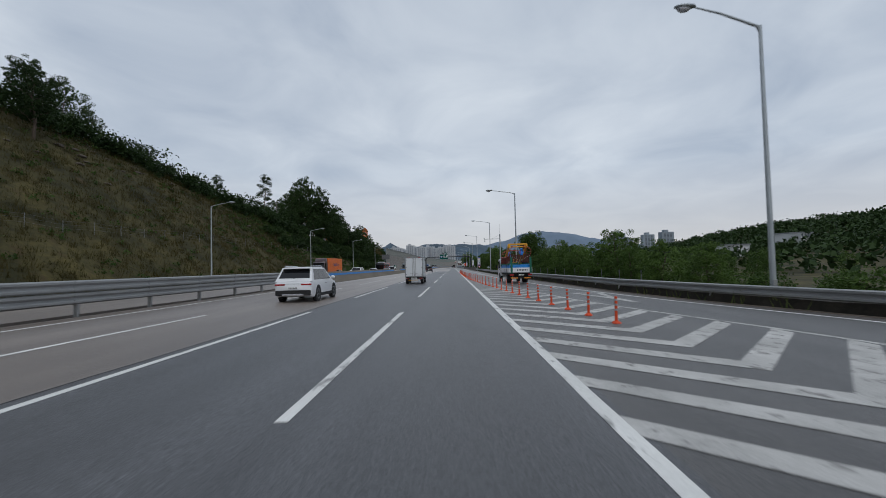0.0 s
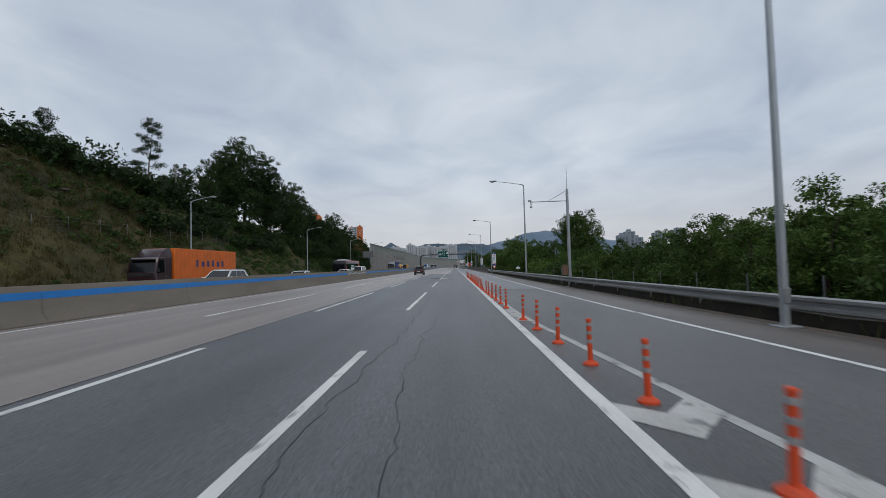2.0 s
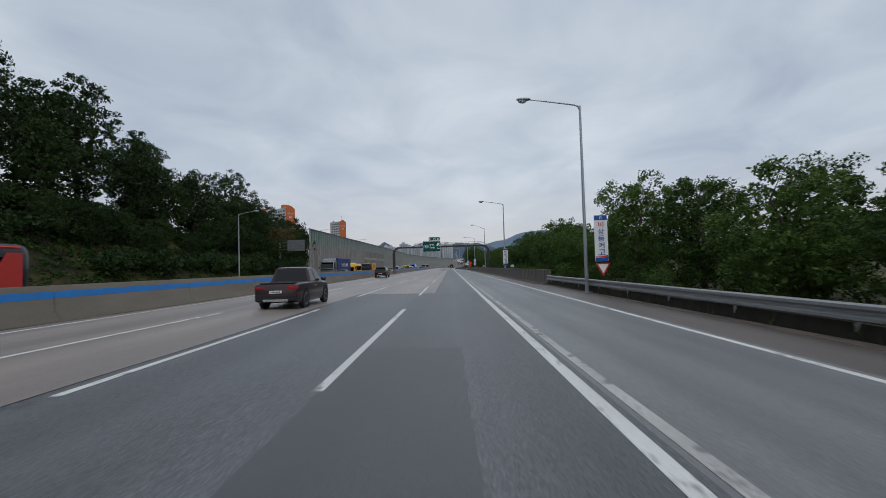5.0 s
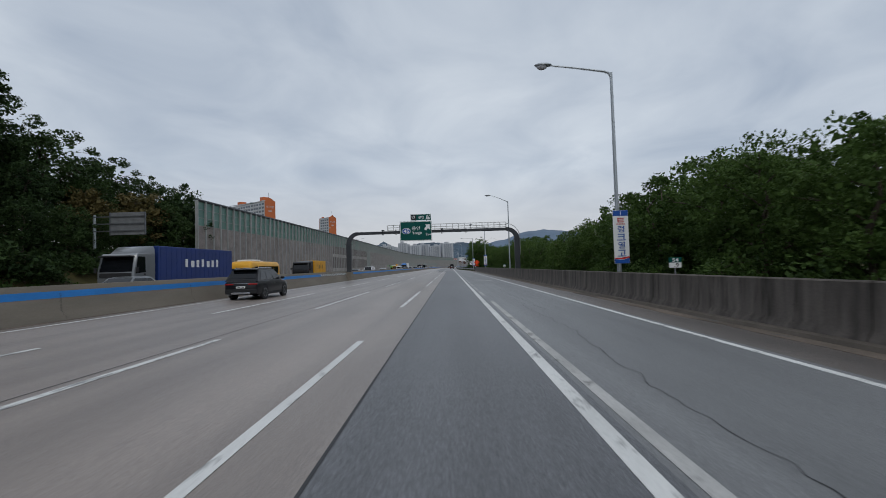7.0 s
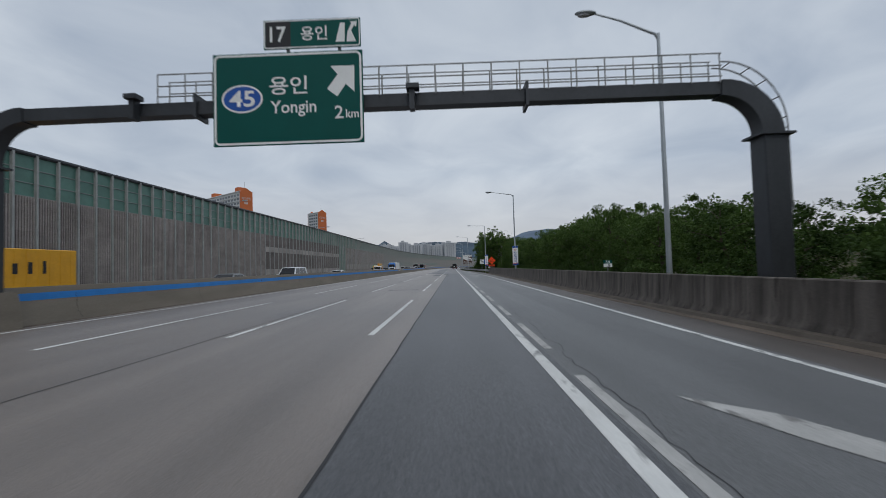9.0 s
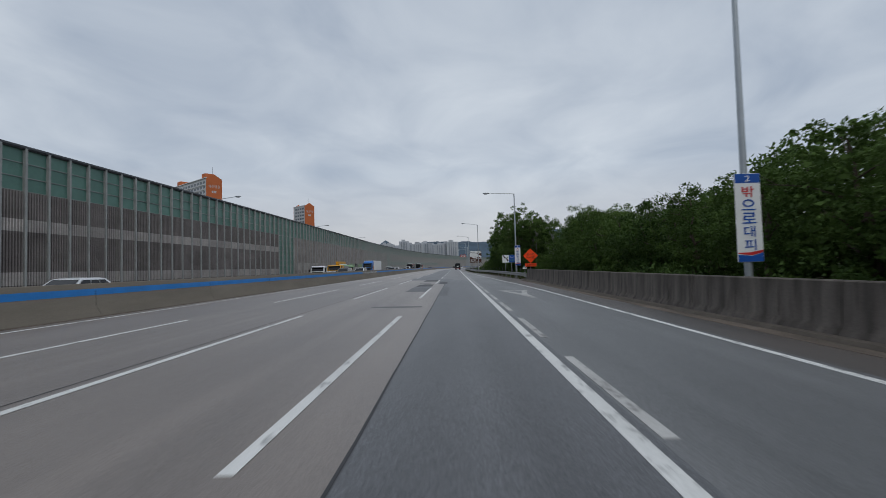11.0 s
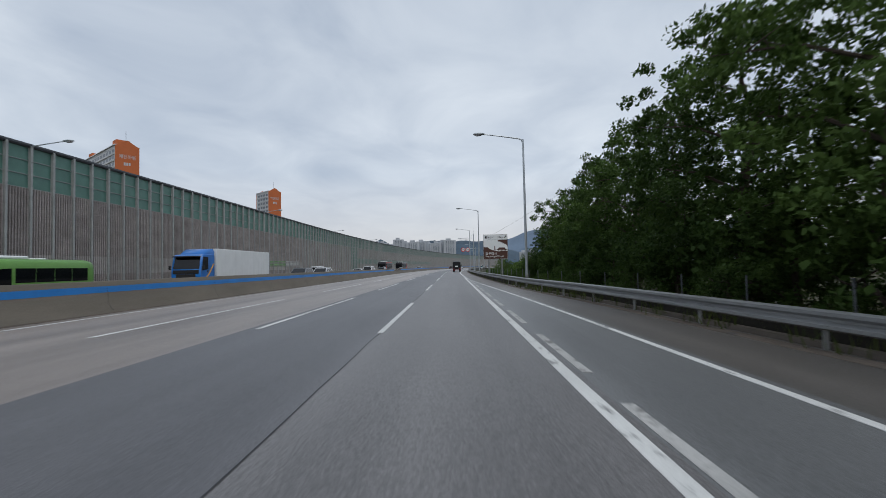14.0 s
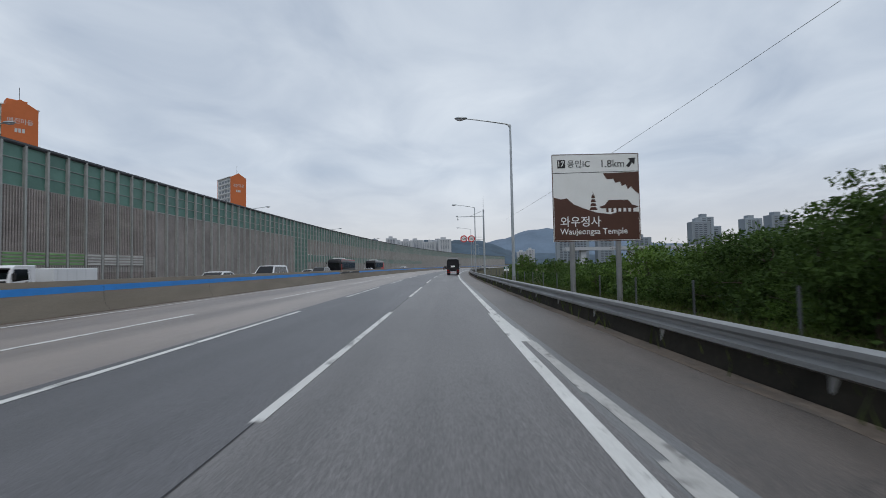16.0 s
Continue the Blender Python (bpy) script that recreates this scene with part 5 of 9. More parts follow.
# ---- works signs ----
s = thing("works_sign", "orange diamond roadworks sign with a plate below", "road sign", pose(8.95, 314.6, 2.66, 0, 0, -6))
d = 0.86
part("diamond", Geo().prism([(0, -d), (d, 0), (0, d), (-d, 0)], "y", 0, 0.03), SIGN_ORANGE, s)
flat([(0, -d + 0.05), (d - 0.05, 0), (0, d - 0.05), (-d + 0.05, 0)], SIGN_ORANGE, s, "field")
lettering("공사중", 0.86, 0.26, pose(0, -0.009, 0.16), SIGN_BLACK, s)
lettering("1km앞", 0.96, 0.28, pose(0, -0.009, -0.18), SIGN_BLACK, s)
part("plate", Geo().box(-0.66, 0, -1.26, 0.66, 0.03, -0.90, 0.005), SIGN_ORANGE, s)
lettering("교통우회", 1.05, 0.26, pose(0, -0.006, -1.08), SIGN_BLACK, s)
part("post", Geo().cyl((0, 0.06, -3.3), (0, 0.06, 0.6), 0.04, n=8), ZINC, s)


def km_post(x, y, a, b, z=1.62):
    s = thing("kilometre_post", "small green and white kilometre marker on a thin post", "marker", pose(x, y, z), "kilometre markers")
    part("green_plate", Geo().box(-0.24, 0, 0.0, 0.24, 0.02, 0.2, 0.004), SIGN_GREEN, s)
    part("white_plate", Geo().box(-0.24, 0, -0.2, 0.24, 0.02, 0.0, 0.004), SIGN_WHITE, s)
    lettering(a, 0.3, 0.15, pose(0, -0.004, 0.1), SIGN_WHITE, s, bold=0.01)
    lettering(b, 0.22, 0.16, pose(0.04, -0.004, -0.1), SIGN_BLACK, s, bold=0.01)
    part("post", Geo().cyl((0, 0.04, -2.6), (0, 0.04, 0.15), 0.025, n=6), ZINC, s)


for x, y, a, b in ((8.8, 110.2, "55", ".0"), (9.0, 184.0, "54", ".9"), (9.0, 239.5, "54", ".8"), (8.55, 316.6, "54", ".7"), (6.1, 425.0, "54", ".6")):
    km_post(x, y, a, b, 1.3 if y > 300 or y < 120 else 1.55)


def banner(x, y, z, number, red, word):
    """A tall narrow notice strapped to a lamp pole: the first syllable in red, the others in blue."""
    s = thing("pole_banner", "tall white notice with upright lettering on a lamp pole", "sign", pose(x, y - 0.14, z), "pole notices")
    part("board", Geo().box(-0.37, 0, -1.3, 0.37, 0.03, 1.3, 0.005), SIGN_WHITE, s)
    flat([(-0.36, 1.02), (0.36, 1.02), (0.36, 1.29), (-0.36, 1.29)], SIGN_BLUE, s, "header")
    lettering(number, 0.2, 0.17, pose(0, -0.009, 1.15), SIGN_WHITE, s)
    n = len(red + word)
    step = min(0.52, 1.95 / n)
    for i, ch in enumerate(red + word):
        lettering(ch, 0.42, step * 0.82, pose(0, -0.006, 0.96 - step * (i + 0.5)), SIGN_RED if i < len(red) else SIGN_BLUE, s, bold=0.01)
    flat([(-0.36, -1.29), (0.36, -1.29), (0.36, -1.02), (0.05, -1.12), (-0.36, -1.08)], SIGN_BLUE, s, "footer")
    flat([(0.36, -1.02), (0.36, -0.95), (-0.05, -1.02), (-0.36, -1.02), (-0.36, -1.06), (0.05, -1.10)], SIGN_RED, s, "footer_stripe")
    for zz in (-0.9, 0.9):
        part("clamp", Geo().box(-0.14, 0.03, zz - 0.03, 0.14, 0.08, zz + 0.03), ZINC, s)


banner(8.55, 144.4, 3.0, "0", "비", "상등켜고")
banner(8.6, 188.5, 2.85, "1", "트", "렁크열고")
banner(8.7, 274.8, 2.85, "2", "밖", "으로대피")
banner(8.25, 320.4, 2.85, "3", "스", "마트폰신고")

s = thing("yield_sign", "small white triangular yield sign with a red border", "road sign", pose(8.55, 144.1, 1.25))
part("plate", Geo().prism([(-0.42, 0.36), (0.42, 0.36), (0, -0.38)], "y", 0, 0.02), SIGN_RED, s)
flat([(-0.29, 0.29), (0.29, 0.29), (0, -0.22)], SIGN_WHITE, s, "field")
part("clamp", Geo().box(-0.05, 0.02, 0, 0.05, 0.2, 0.1), ZINC, s)

s = thing("belt_sign", "white and blue seat belt notice on two posts", "road sign", pose(8.2, 330.0, 2.58, 0, 0, 0))
panel("board", 1.86, 1.14, SIGN_WHITE, s)
flat([(0.06, -0.56), (0.92, -0.56), (0.92, 0.56), (0.06, 0.56)], SIGN_BLUE, s, "blue_field")
lettering("전좌석", 0.66, 0.2, pose(0.49, -0.008, 0.22), SIGN_WHITE, s)
lettering("안전띠", 0.66, 0.2, pose(0.49, -0.008, -0.2), V_GREEN, s)
flat([(-0.92, 0.54), (-0.72, 0.54), (-0.42, 0.16), (-0.54, 0.02)], SIGN_BLACK, s, "belt_strap")
flat([(-0.50, 0.14), (-0.38, 0.20), (-0.20, -0.02), (-0.34, -0.12)], SIGN_BACK, s, "belt_tongue")
flat([(-0.30, -0.10), (-0.16, 0.0), (0.0, -0.30), (-0.14, -0.46)], SIGN_BLACK, s, "belt_buckle")
flat([(-0.26, -0.10), (-0.17, -0.04), (-0.11, -0.14), (-0.20, -0.20)], SIGN_RED, s, "buckle_button")
flat([(-0.26, 0.28), (-0.14, 0.20), (-0.18, 0.30), (-0.06, 0.06), (-0.24, 0.14), (-0.20, 0.16)], V_GREEN, s, "small_arrow")
for x in (-0.45, 0.45):
    part("post", Geo().cyl((x, 0.09, -3.2), (x, 0.09, 0.4), 0.045, n=8), ZINC, s)


def limit_sign(x, y, z, word):
    s = thing("speed_limit_sign", "round white speed limit sign with a red ring", "road sign", on_road(x, y) @ pose(0, 0, z), "speed limit signs")
    g = Geo()
    n = 32
    g.prism([(0.56 * math.cos(2 * math.pi * i / n), 0.56 * math.sin(2 * math.pi * i / n)) for i in range(n)], "y", 0, 0.03)
    part("disc", g, SIGN_WHITE, s)
    part("ring", ring_disc(0.40, 0.56, -0.005), SIGN_RED, s, smooth=0)
    lettering(word, 0.62, 0.36, pose(0, -0.006, 0), SIGN_BLACK, s, bold=0.015)


limit_sign(2.75, 452, 6.0, "100")
limit_sign(3.95, 452, 6.0, "50")
s = thing("sign_mast", "thin steel mast with an arm carrying round signs", "sign mast", on_road(6.0, 452.3))
part("pole", Geo().cyl((0, 0, -0.3), (0, 0, 6.6), 0.10, 0.07, 10), POLE, s)
part("arm", Geo().tube([(0, 0, 6.3), (-3.7, 0, 6.3)], 0.04, 8).tube([(0, 0, 5.9), (-3.7, 0, 5.9)], 0.03, 8), POLE, s)

# back of a sign on the far side, and a small median marker
s = thing("road_sign", "grey back of a large sign on a single post", "road sign", pose(-34.2, 209.5, 0))
part("post", Geo().cyl((0, 0, -0.5), (0, 0, 7.6), 0.14, 0.12, 10), POLE, s)
part("board", Geo().box(1.6, -0.05, 5.6, 5.0, 0.0, 7.8, 0.01), SIGN_BACK, s)
for z in (6.0, 6.7, 7.4):
    part("rail", Geo().box(0, -0.14, z - 0.05, 5.0, -0.05, z + 0.05), DARK_STEEL, s)
for x in (1.6, 5.0):
    part("edge", Geo().box(x - 0.06, -0.1, 5.6, x + 0.06, 0.02, 7.8), DARK_STEEL, s)
s = thing("median_marker", "small green and white marker on the median barrier", "marker", pose(-13.68, 108.1, 1.38))
part("plate", Geo().box(-0.28, 0, 0.15, 0.28, 0.02, 0.85, 0.004), SIGN_GREEN, s)
flat([(-0.22, 0.2), (0.22, 0.2), (0.22, 0.45), (-0.22, 0.45)], SIGN_WHITE, s, "white_field")
for z, w in ((0.52, 0.34), (0.62, 0.26), (0.72, 0.30)):
    flat([(-w / 2, z), (w / 2, z), (w / 2, z + 0.05), (-w / 2, z + 0.05)], SIGN_WHITE, s, "text_bar")
part("post", Geo().cyl((0, 0.04, -0.02), (0, 0.04, 0.6), 0.03, n=6), ZINC, s)

# cable over the road, right side
cable = Geo().tube([(12.1 + 10.6 * t, 470 - 65 * t, 10.8 + 5.4 * t - 1.2 * 4 * t * (1 - t) * 0.3) for t in [i / 12 for i in range(13)]] + [(24.5, 391, 13.5)], 0.016, 5)
solid("overhead_cable", cable, WIRE, "thin black overhead cable", "cable")

# slope fence
fence = thing("slope_fence", "low wire fence on thin grey posts along the slope", "fence")
for k in range(42):
    y = 20 + 4.0 * k
    x = -38.6 + 0.4 * noise.noise(Vector((y * 0.05, 0, 0)))
    z = land(x, y)
    part("post", Geo().cyl((x, y, z - 0.3), (x, y, z + 1.25), 0.032, n=6), SIGN_BACK, fence)
for h in (0.4, 0.8, 1.15):
    part("wire", Geo().tube([(-38.6 + 0.4 * noise.noise(Vector((y * 0.05, 0, 0))), y, land(-38.6, y) + h) for y in range(20, 186, 4)], 0.006, 4), DARK_STEEL, fence)
fence2 = thing("field_fence", "wire fence on thin steel posts behind the guard rail", "fence")
for k in range(60):
    y = 30 + 3.5 * k if k < 22 else 322 + 3.5 * (k - 22)
    x = rail_x(y) + 2.3 + bend(y)
    z = land(x, y)
    part("post", Geo().cyl((x, y, z - 0.3), (x, y, z + 1.35), 0.03, n=6), DARK_STEEL, fence2)

# ---- plants ----


def leaf_cloud(centres, spread, count, size, rng, droop=0.3, long=2.0):
    """Vertices and faces of many small folded leaves round the given centres."""
    c = np.repeat(np.asarray(centres, float), count, 0)
    n = len(c)
    sp = np.repeat(np.asarray(spread, float), count, 0)
    d = rng.normal(size=(n, 3))
    d /= np.linalg.norm(d, axis=1, keepdims=True)
    c = c + d * (rng.uniform(0.15, 1.0, (n, 1)) ** 0.6) * sp
    a = rng.normal(size=(n, 3))
    a[:, 2] -= droop
    a /= np.linalg.norm(a, axis=1, keepdims=True)
    b = np.cross(a, rng.normal(size=(n, 3)) + [0, 0, 1.2])
    b /= np.linalg.norm(b, axis=1, keepdims=True) + 1e-9
    nrm = np.cross(a, b)
    s = size * rng.uniform(0.6, 1.4, (n, 1))
    w = s / long
    v = np.stack([c - a * s * 0.5, c + b * w * 0.5 + nrm * w * 0.15, c + a * s * 0.5, c - b * w * 0.5 + nrm * w * 0.15], 1).reshape(-1, 3)
    f = np.arange(4 * n).reshape(-1, 4)
    return v, f


def raw_mesh(name, v, f, material):
    me = bpy.data.meshes.new(name)
    me.vertices.add(len(v))
    me.vertices.foreach_set("co", np.asarray(v, np.float32).ravel())
    me.loops.add(f.size)
    me.loops.foreach_set("vertex_index", f.ravel().astype(np.int32))
    me.polygons.add(len(f))
    me.polygons.foreach_set("loop_start", np.arange(0, f.size, f.shape[1], dtype=np.int32))
    me.update(calc_edges=True)
    me.materials.append(material)
    return me


def tree(seed, high, width, bare, leaf, material, sprigs, per, label, category="tree", flat_top=0.0, airy=0.5, group="trees", lean=0.0, forks=6, core=1000, deep=1.45, hang=0.33):
    """A tree: tapered trunk, limbs that fork, and a crown of sprigs of leaves; hang is the share of them hung on the limb ends."""
    rng = np.random.default_rng(seed)
    t = thing("tree" if category == "tree" else "shrub", label, category, pose(0, 0, -200), group)
    g = Geo()
    top = Vector((rng.uniform(-0.5, 0.5) + lean * high, rng.uniform(-0.5, 0.5), high * 0.86))
    r0 = 0.018 * high + 0.05
    trunk = [Vector((0, 0, -0.6))]
    for i in range(1, 7):
        u = i / 6
        trunk.append(Vector((top.x * u + 0.03 * high * rng.normal() * u, top.y * u + 0.03 * high * rng.normal() * u, top.z * u)))
    g.tube(trunk, [r0 * (1 - 0.85 * i / 6) for i in range(7)], 7)
    ends = []
    for k in range(forks):
        u = bare + (0.95 - bare) * (k + rng.uniform(0, 0.8)) / forks
        base = trunk[0].lerp(trunk[-1], u)
        az = 2.4 * k + rng.uniform(-0.5, 0.5)
        prof = math.sin(math.pi * min(1, max(0.08, (u - bare * 0.6) / (1.08 - bare * 0.6)))) ** 0.6
        reach = width / 2 * prof * rng.uniform(0.6, 0.9)
        tip = base + Vector((math.cos(az) * reach, math.sin(az) * reach, min(high * rng.uniform(0.06, 0.16), max(0.2, high * 0.93 - base.z))))
        mid = base.lerp(tip, 0.5) + Vector((0, 0, 0.03 * high))
        rr = r0 * 0.42 * (1 - 0.6 * u)
        g.tube([base, mid, tip], [rr, rr * 0.6, rr * 0.2], 5)
        for j in range(3):
            q = mid.lerp(tip, rng.uniform(0.1, 0.9))
            e = q + Vector((rng.normal() * width * 0.08, rng.normal() * width * 0.08, rng.uniform(0.01, 0.07) * high))
            e.z = min(e.z, high * 0.93)
            g.tube([q, e], [rr * 0.35, rr * 0.1], 4)
            ends.append(e)
        ends += [tip, mid]
    ends.append(trunk[-1])
    part("trunk", g, BARK, t)
    ends = np.array([list(e) for e in ends])
    mid = np.array([top.x * 0.6, top.y * 0.6, high * (0.5 + bare / 2)])
    half = np.array([width / 2, width / 2, high * (1 - bare) / 2])
    n_end = int(sprigs * hang)
    pick = rng.integers(0, len(ends), n_end)
    spread = width * 0.12
    near = ends[pick] + rng.normal(size=(n_end, 3)) * [spread, spread, spread * 0.75]
    d = rng.normal(size=(sprigs - n_end, 3))
    d /= np.linalg.norm(d, axis=1, keepdims=True)
    az, el = np.arctan2(d[:, 1], d[:, 0]), d[:, 2]
    lobes = 1 + 0.16 * np.sin(3 * az + seed) * (1 - el**2) + 0.14 * np.sin(5 * el + 2 * az + 2 * seed)
    shell = mid + d * half * (rng.uniform(0.5, 0.98, (len(d), 1)) * lobes[:, None])
    cen = np.concatenate([near, shell])
    far = np.linalg.norm((cen - mid) / half, axis=1)
    cen = np.where((far > 0.97)[:, None], mid + (cen - mid) / far[:, None] * rng.uniform(0.86, 1.0, (len(cen), 1)), cen)
    sp = rng.uniform(0.55, 1.15, (sprigs, 1)) * [[1, 1, 0.72]] * width * 0.5 * airy * 0.25
    v, f = leaf_cloud(cen, sp, per, leaf, rng)
    # broad shaded leaves deep in the crown
    v2, f2 = leaf_cloud([mid - half * [0, 0, max(0, hang - 0.33) * 1.2]], [half * (0.76 - 0.5 * max(0, hang - 0.33))], core if high > 5 else 120, leaf * deep, rng, 0, 1.5)
    v, f = np.concatenate([v, v2]), np.concatenate([f, f2 + len(v)])
    v[:, 2] = np.maximum(v[:, 2], 0.02)
    part("crown", raw_mesh("crown", v, f, material), material, t)
    return t


def pine(seed, high, width, label):
    rng = np.random.default_rng(seed)
    t = thing("tree", label, "tree", pose(0, 0, -200), "trees")
    g = Geo()
    trunk = [(0.25 * math.sin(i * 0.7), 0.2 * math.cos(i * 0.9), high * i / 8 - 0.5) for i in range(9)]
    g.tube(trunk, [0.2 * (1 - 0.85 * i / 8) for i in range(9)], 7)
    cen, sp = [], []
    for k in range(16):
        u = 0.42 + 0.56 * k / 15
        az = k * 2.4
        reach = width / 2 * (1.05 - 0.75 * (u - 0.42) / 0.58) * rng.uniform(0.6, 1.1)
        b = Vector(trunk[min(8, int(u * 8))])
        b.z = high * u - 0.5
        tip = b + Vector((math.cos(az) * reach, math.sin(az) * reach, 0.25))
        g.tube([b, tip], [0.05, 0.02], 4)
        for q in (0.55, 0.8, 1.0):
            p = b.lerp(tip, q)
            for _ in range(2):
                r = rng.uniform(0.5, 1.05)
                cen.append((p.x + rng.normal() * 0.35, p.y + rng.normal() * 0.35, p.z + 0.15 + rng.normal() * 0.3))
                sp.append((r, r, r * 0.55))
    part("trunk", g, BARK, t)
    v, f = leaf_cloud(cen, sp, 62, 0.30, rng, 0, 3.0)
    part("crown", raw_mesh("crown", v, f, LEAF_PINE), LEAF_PINE, t)
    return t


locusts = [
    tree(11, 10.5, 8.0, 0.06, 0.225, LEAF, 140, 76, "tall leafy locust tree with airy green sprays", airy=0.68, forks=9),
    tree(12, 9.0, 7.2, 0.03, 0.22, LEAF, 132, 76, "dense green roadside tree with drooping sprays", airy=0.72, forks=9),
    tree(13, 12.0, 8.6, 0.08, 0.23, LEAF, 150, 76, "tall green roadside tree with an uneven crown", airy=0.66, forks=10),
    tree(14, 7.5, 6.8, 0.0, 0.21, LEAF, 120, 72, "low spreading green roadside tree", airy=0.76, forks=8),
]
# the same trees where the road passes close by, with finer leaves
fine_locusts = [
    tree(15, 10.5, 8.0, 0.03, 0.20, LEAF, 255, 74, "tall leafy locust tree with fine airy green sprays", airy=0.55, forks=12, core=1000, deep=1.5, hang=0.66),
    tree(16, 12.0, 8.6, 0.03, 0.20, LEAF, 275, 74, "tall green locust tree with fine drooping sprays and gaps", airy=0.54, forks=13, core=1000, deep=1.5, hang=0.68),
]
# and where they stand well back from the road
far_locusts = [
    tree(17, 10.5, 8.4, 0.03, 0.33, LEAF, 96, 42, "leafy green tree behind the roadside", airy=0.76, forks=7, core=300, deep=1.7),
    tree(18, 9.0, 7.4, 0.0, 0.32, LEAF, 92, 42, "dense green tree behind the roadside", airy=0.8, forks=7, core=300, deep=1.7),
]
oaks = [
    tree(21, 14, 10.5, 0.08, 0.34, LEAF_DARK, 120, 60, "dark broadleaf tree on the wooded slope", airy=0.74, forks=9),
    tree(22, 11, 9.0, 0.02, 0.34, LEAF_DARK, 110, 52, "dark green bushy tree on the slope", airy=0.8, forks=8),
    tree(23, 17, 10.5, 0.16, 0.34, LEAF_DARK, 126, 60, "tall dark tree with gaps in its crown", airy=0.64, forks=10),
]
russet = tree(25, 9, 7.5, 0.04, 0.46, LEAF_BROWN, 80, 38, "tree with browning foliage", airy=1.05, forks=8)
shrubs = [
    tree(31, 2.6, 3.8, 0.0, 0.22, LEAF_BRIGHT, 40, 30, "low bright green shrub on the verge", "shrub", airy=1.15, group="shrubs", forks=6),
    tree(32, 3.6, 4.8, 0.0, 0.27, LEAF, 42, 30, "dense green shrub behind the roadside", "shrub", airy=1.15, group="shrubs", forks=6),
    tree(33, 3.2, 5.0, 0.0, 0.40, LEAF_DARK, 40, 26, "dark green shrub on the slope", "shrub", airy=1.2, group="shrubs", forks=6),
]
fine_shrubs = [
    tree(34, 2.6, 3.8, 0.0, 0.13, LEAF_BRIGHT, 60, 62, "bright green shrub with fine leaves behind the guard rail", "shrub", airy=1.0, group="shrubs", forks=7),
    tree(35, 3.6, 4.8, 0.0, 0.15, LEAF, 70, 62, "dense green shrub with fine leaves behind the guard rail", "shrub", airy=1.0, group="shrubs", forks=7),
]
pines = [pine(41, 12, 6, "thin dark pine tree on the crest"), pine(42, 15, 6.5, "tall dark pine tree")]


def bare_tree(seed, high):
    rng = np.random.default_rng(seed)
    t = thing("tree", "bare grey dead tree with thin branches", "tree", pose(0, 0, -200), "trees")
    g = Geo()
    g.tube([(0, 0, -0.5), (0.1, 0, high * 0.5), (0, 0.1, high)], [0.12, 0.07, 0.02], 6)
    for k in range(18):
        u = rng.uniform(0.35, 0.95)
        az = k * 2.4
        a = Vector((0.1 * u, 0, high * u))
        b = a + Vector((math.cos(az), math.sin(az), 0.9)) * rng.uniform(0.8, 2.0) * (1.2 - u)
        g.tube([a, b], [0.03, 0.012], 4)
        for _ in range(2):
            c = a.lerp(b, rng.uniform(0.4, 0.9))
            g.tube([c, c + Vector((rng.normal() * 0.4, rng.normal() * 0.4, 0.5))], [0.014, 0.006], 3)
    part("trunk", g, mat("dead_bark", (0.22, 0.21, 0.2), 0.95), t)
    return t


dead = bare_tree(51, 8.0)
used = set()
plant_rand = random.Random(9)


def plant(proto, x, y, s=1.0, z=None, sink=0.1):
    """Sets a copy of a plant on the ground; the first one is the plant itself."""
    turned = pose(x, y, (land(x, y) if z is None else z) - sink, 0, 0, plant_rand.uniform(0, 360))
    tall = s * plant_rand.uniform(0.94, 1.06)
    if proto.name not in used:
        used.add(proto.name)
        proto.matrix_world = turned @ Matrix.Diagonal((s, s, tall, 1))
        return proto
    own = proto.scale
    return copy_thing(proto, turned @ Matrix.Diagonal((s / own.x, s / own.y, tall / own.z, 1)))


# right-hand side: scattered by the ramp, then a belt, then tall locusts
for i, x, y, s in ((0, 23, 131, 1.1), (3, 17, 124, 0.85), (3, 25, 118, 0.8), (1, 28, 138, 0.9), (3, 21, 100, 0.75), (1, 33, 103, 0.75), (3, 38, 92, 0.8),
                   (3, 42, 70, 0.75), (1, 50, 84, 0.8), (3, 30, 78, 0.6), (1, 45, 110, 0.85), (3, 60, 70, 0.8), (1, 66, 95, 0.9), (3, 36, 55, 0.6),
                   (3, 14.5, 138, 1.0), (1, 15.2, 146, 1.0), (0, 14.6, 154, 0.82), (1, 17, 161, 1.0), (3, 22, 152, 0.95), (2, 17.5, 150, 0.85), (1, 19, 142, 1.0), (1, 15.5, 133, 0.8),
                   (0, 33.7, 121.2, 0.99), (1, 40, 118.5, 0.72), (1, 27, 122, 0.62), (0, 20.2, 51.5, 0.6), (1, 17.2, 62.5, 0.55), (0, 22.4, 129.5, 1.1), (1, 20.4, 128, 1.05), (1, 24.2, 128, 1.0), (1, 30, 112, 0.8), (1, 24.5, 108, 0.7), (1, 27, 99, 0.7), (0, 36, 104, 0.8), (1, 22.5, 92, 0.68),
                   (1, 26, 84, 0.7), (1, 22, 76, 0.62), (0, 29, 70, 0.62), (1, 24, 62, 0.58), (1, 32, 62, 0.62), (1, 27, 54, 0.5), (0, 40, 60, 0.6), (0, 48, 96, 0.8)):
    if x > 20 and s < 1.0:
        plant(far_locusts[i % 2], x, y, s * (0.8, 0.7, 0.8, 0.56)[i])
    else:
        plant(locusts[i], x, y, s * (1.05, 0.85, 0.8, 0.9)[i])
heights = (10.5, 9.0, 12.0, 7.5)
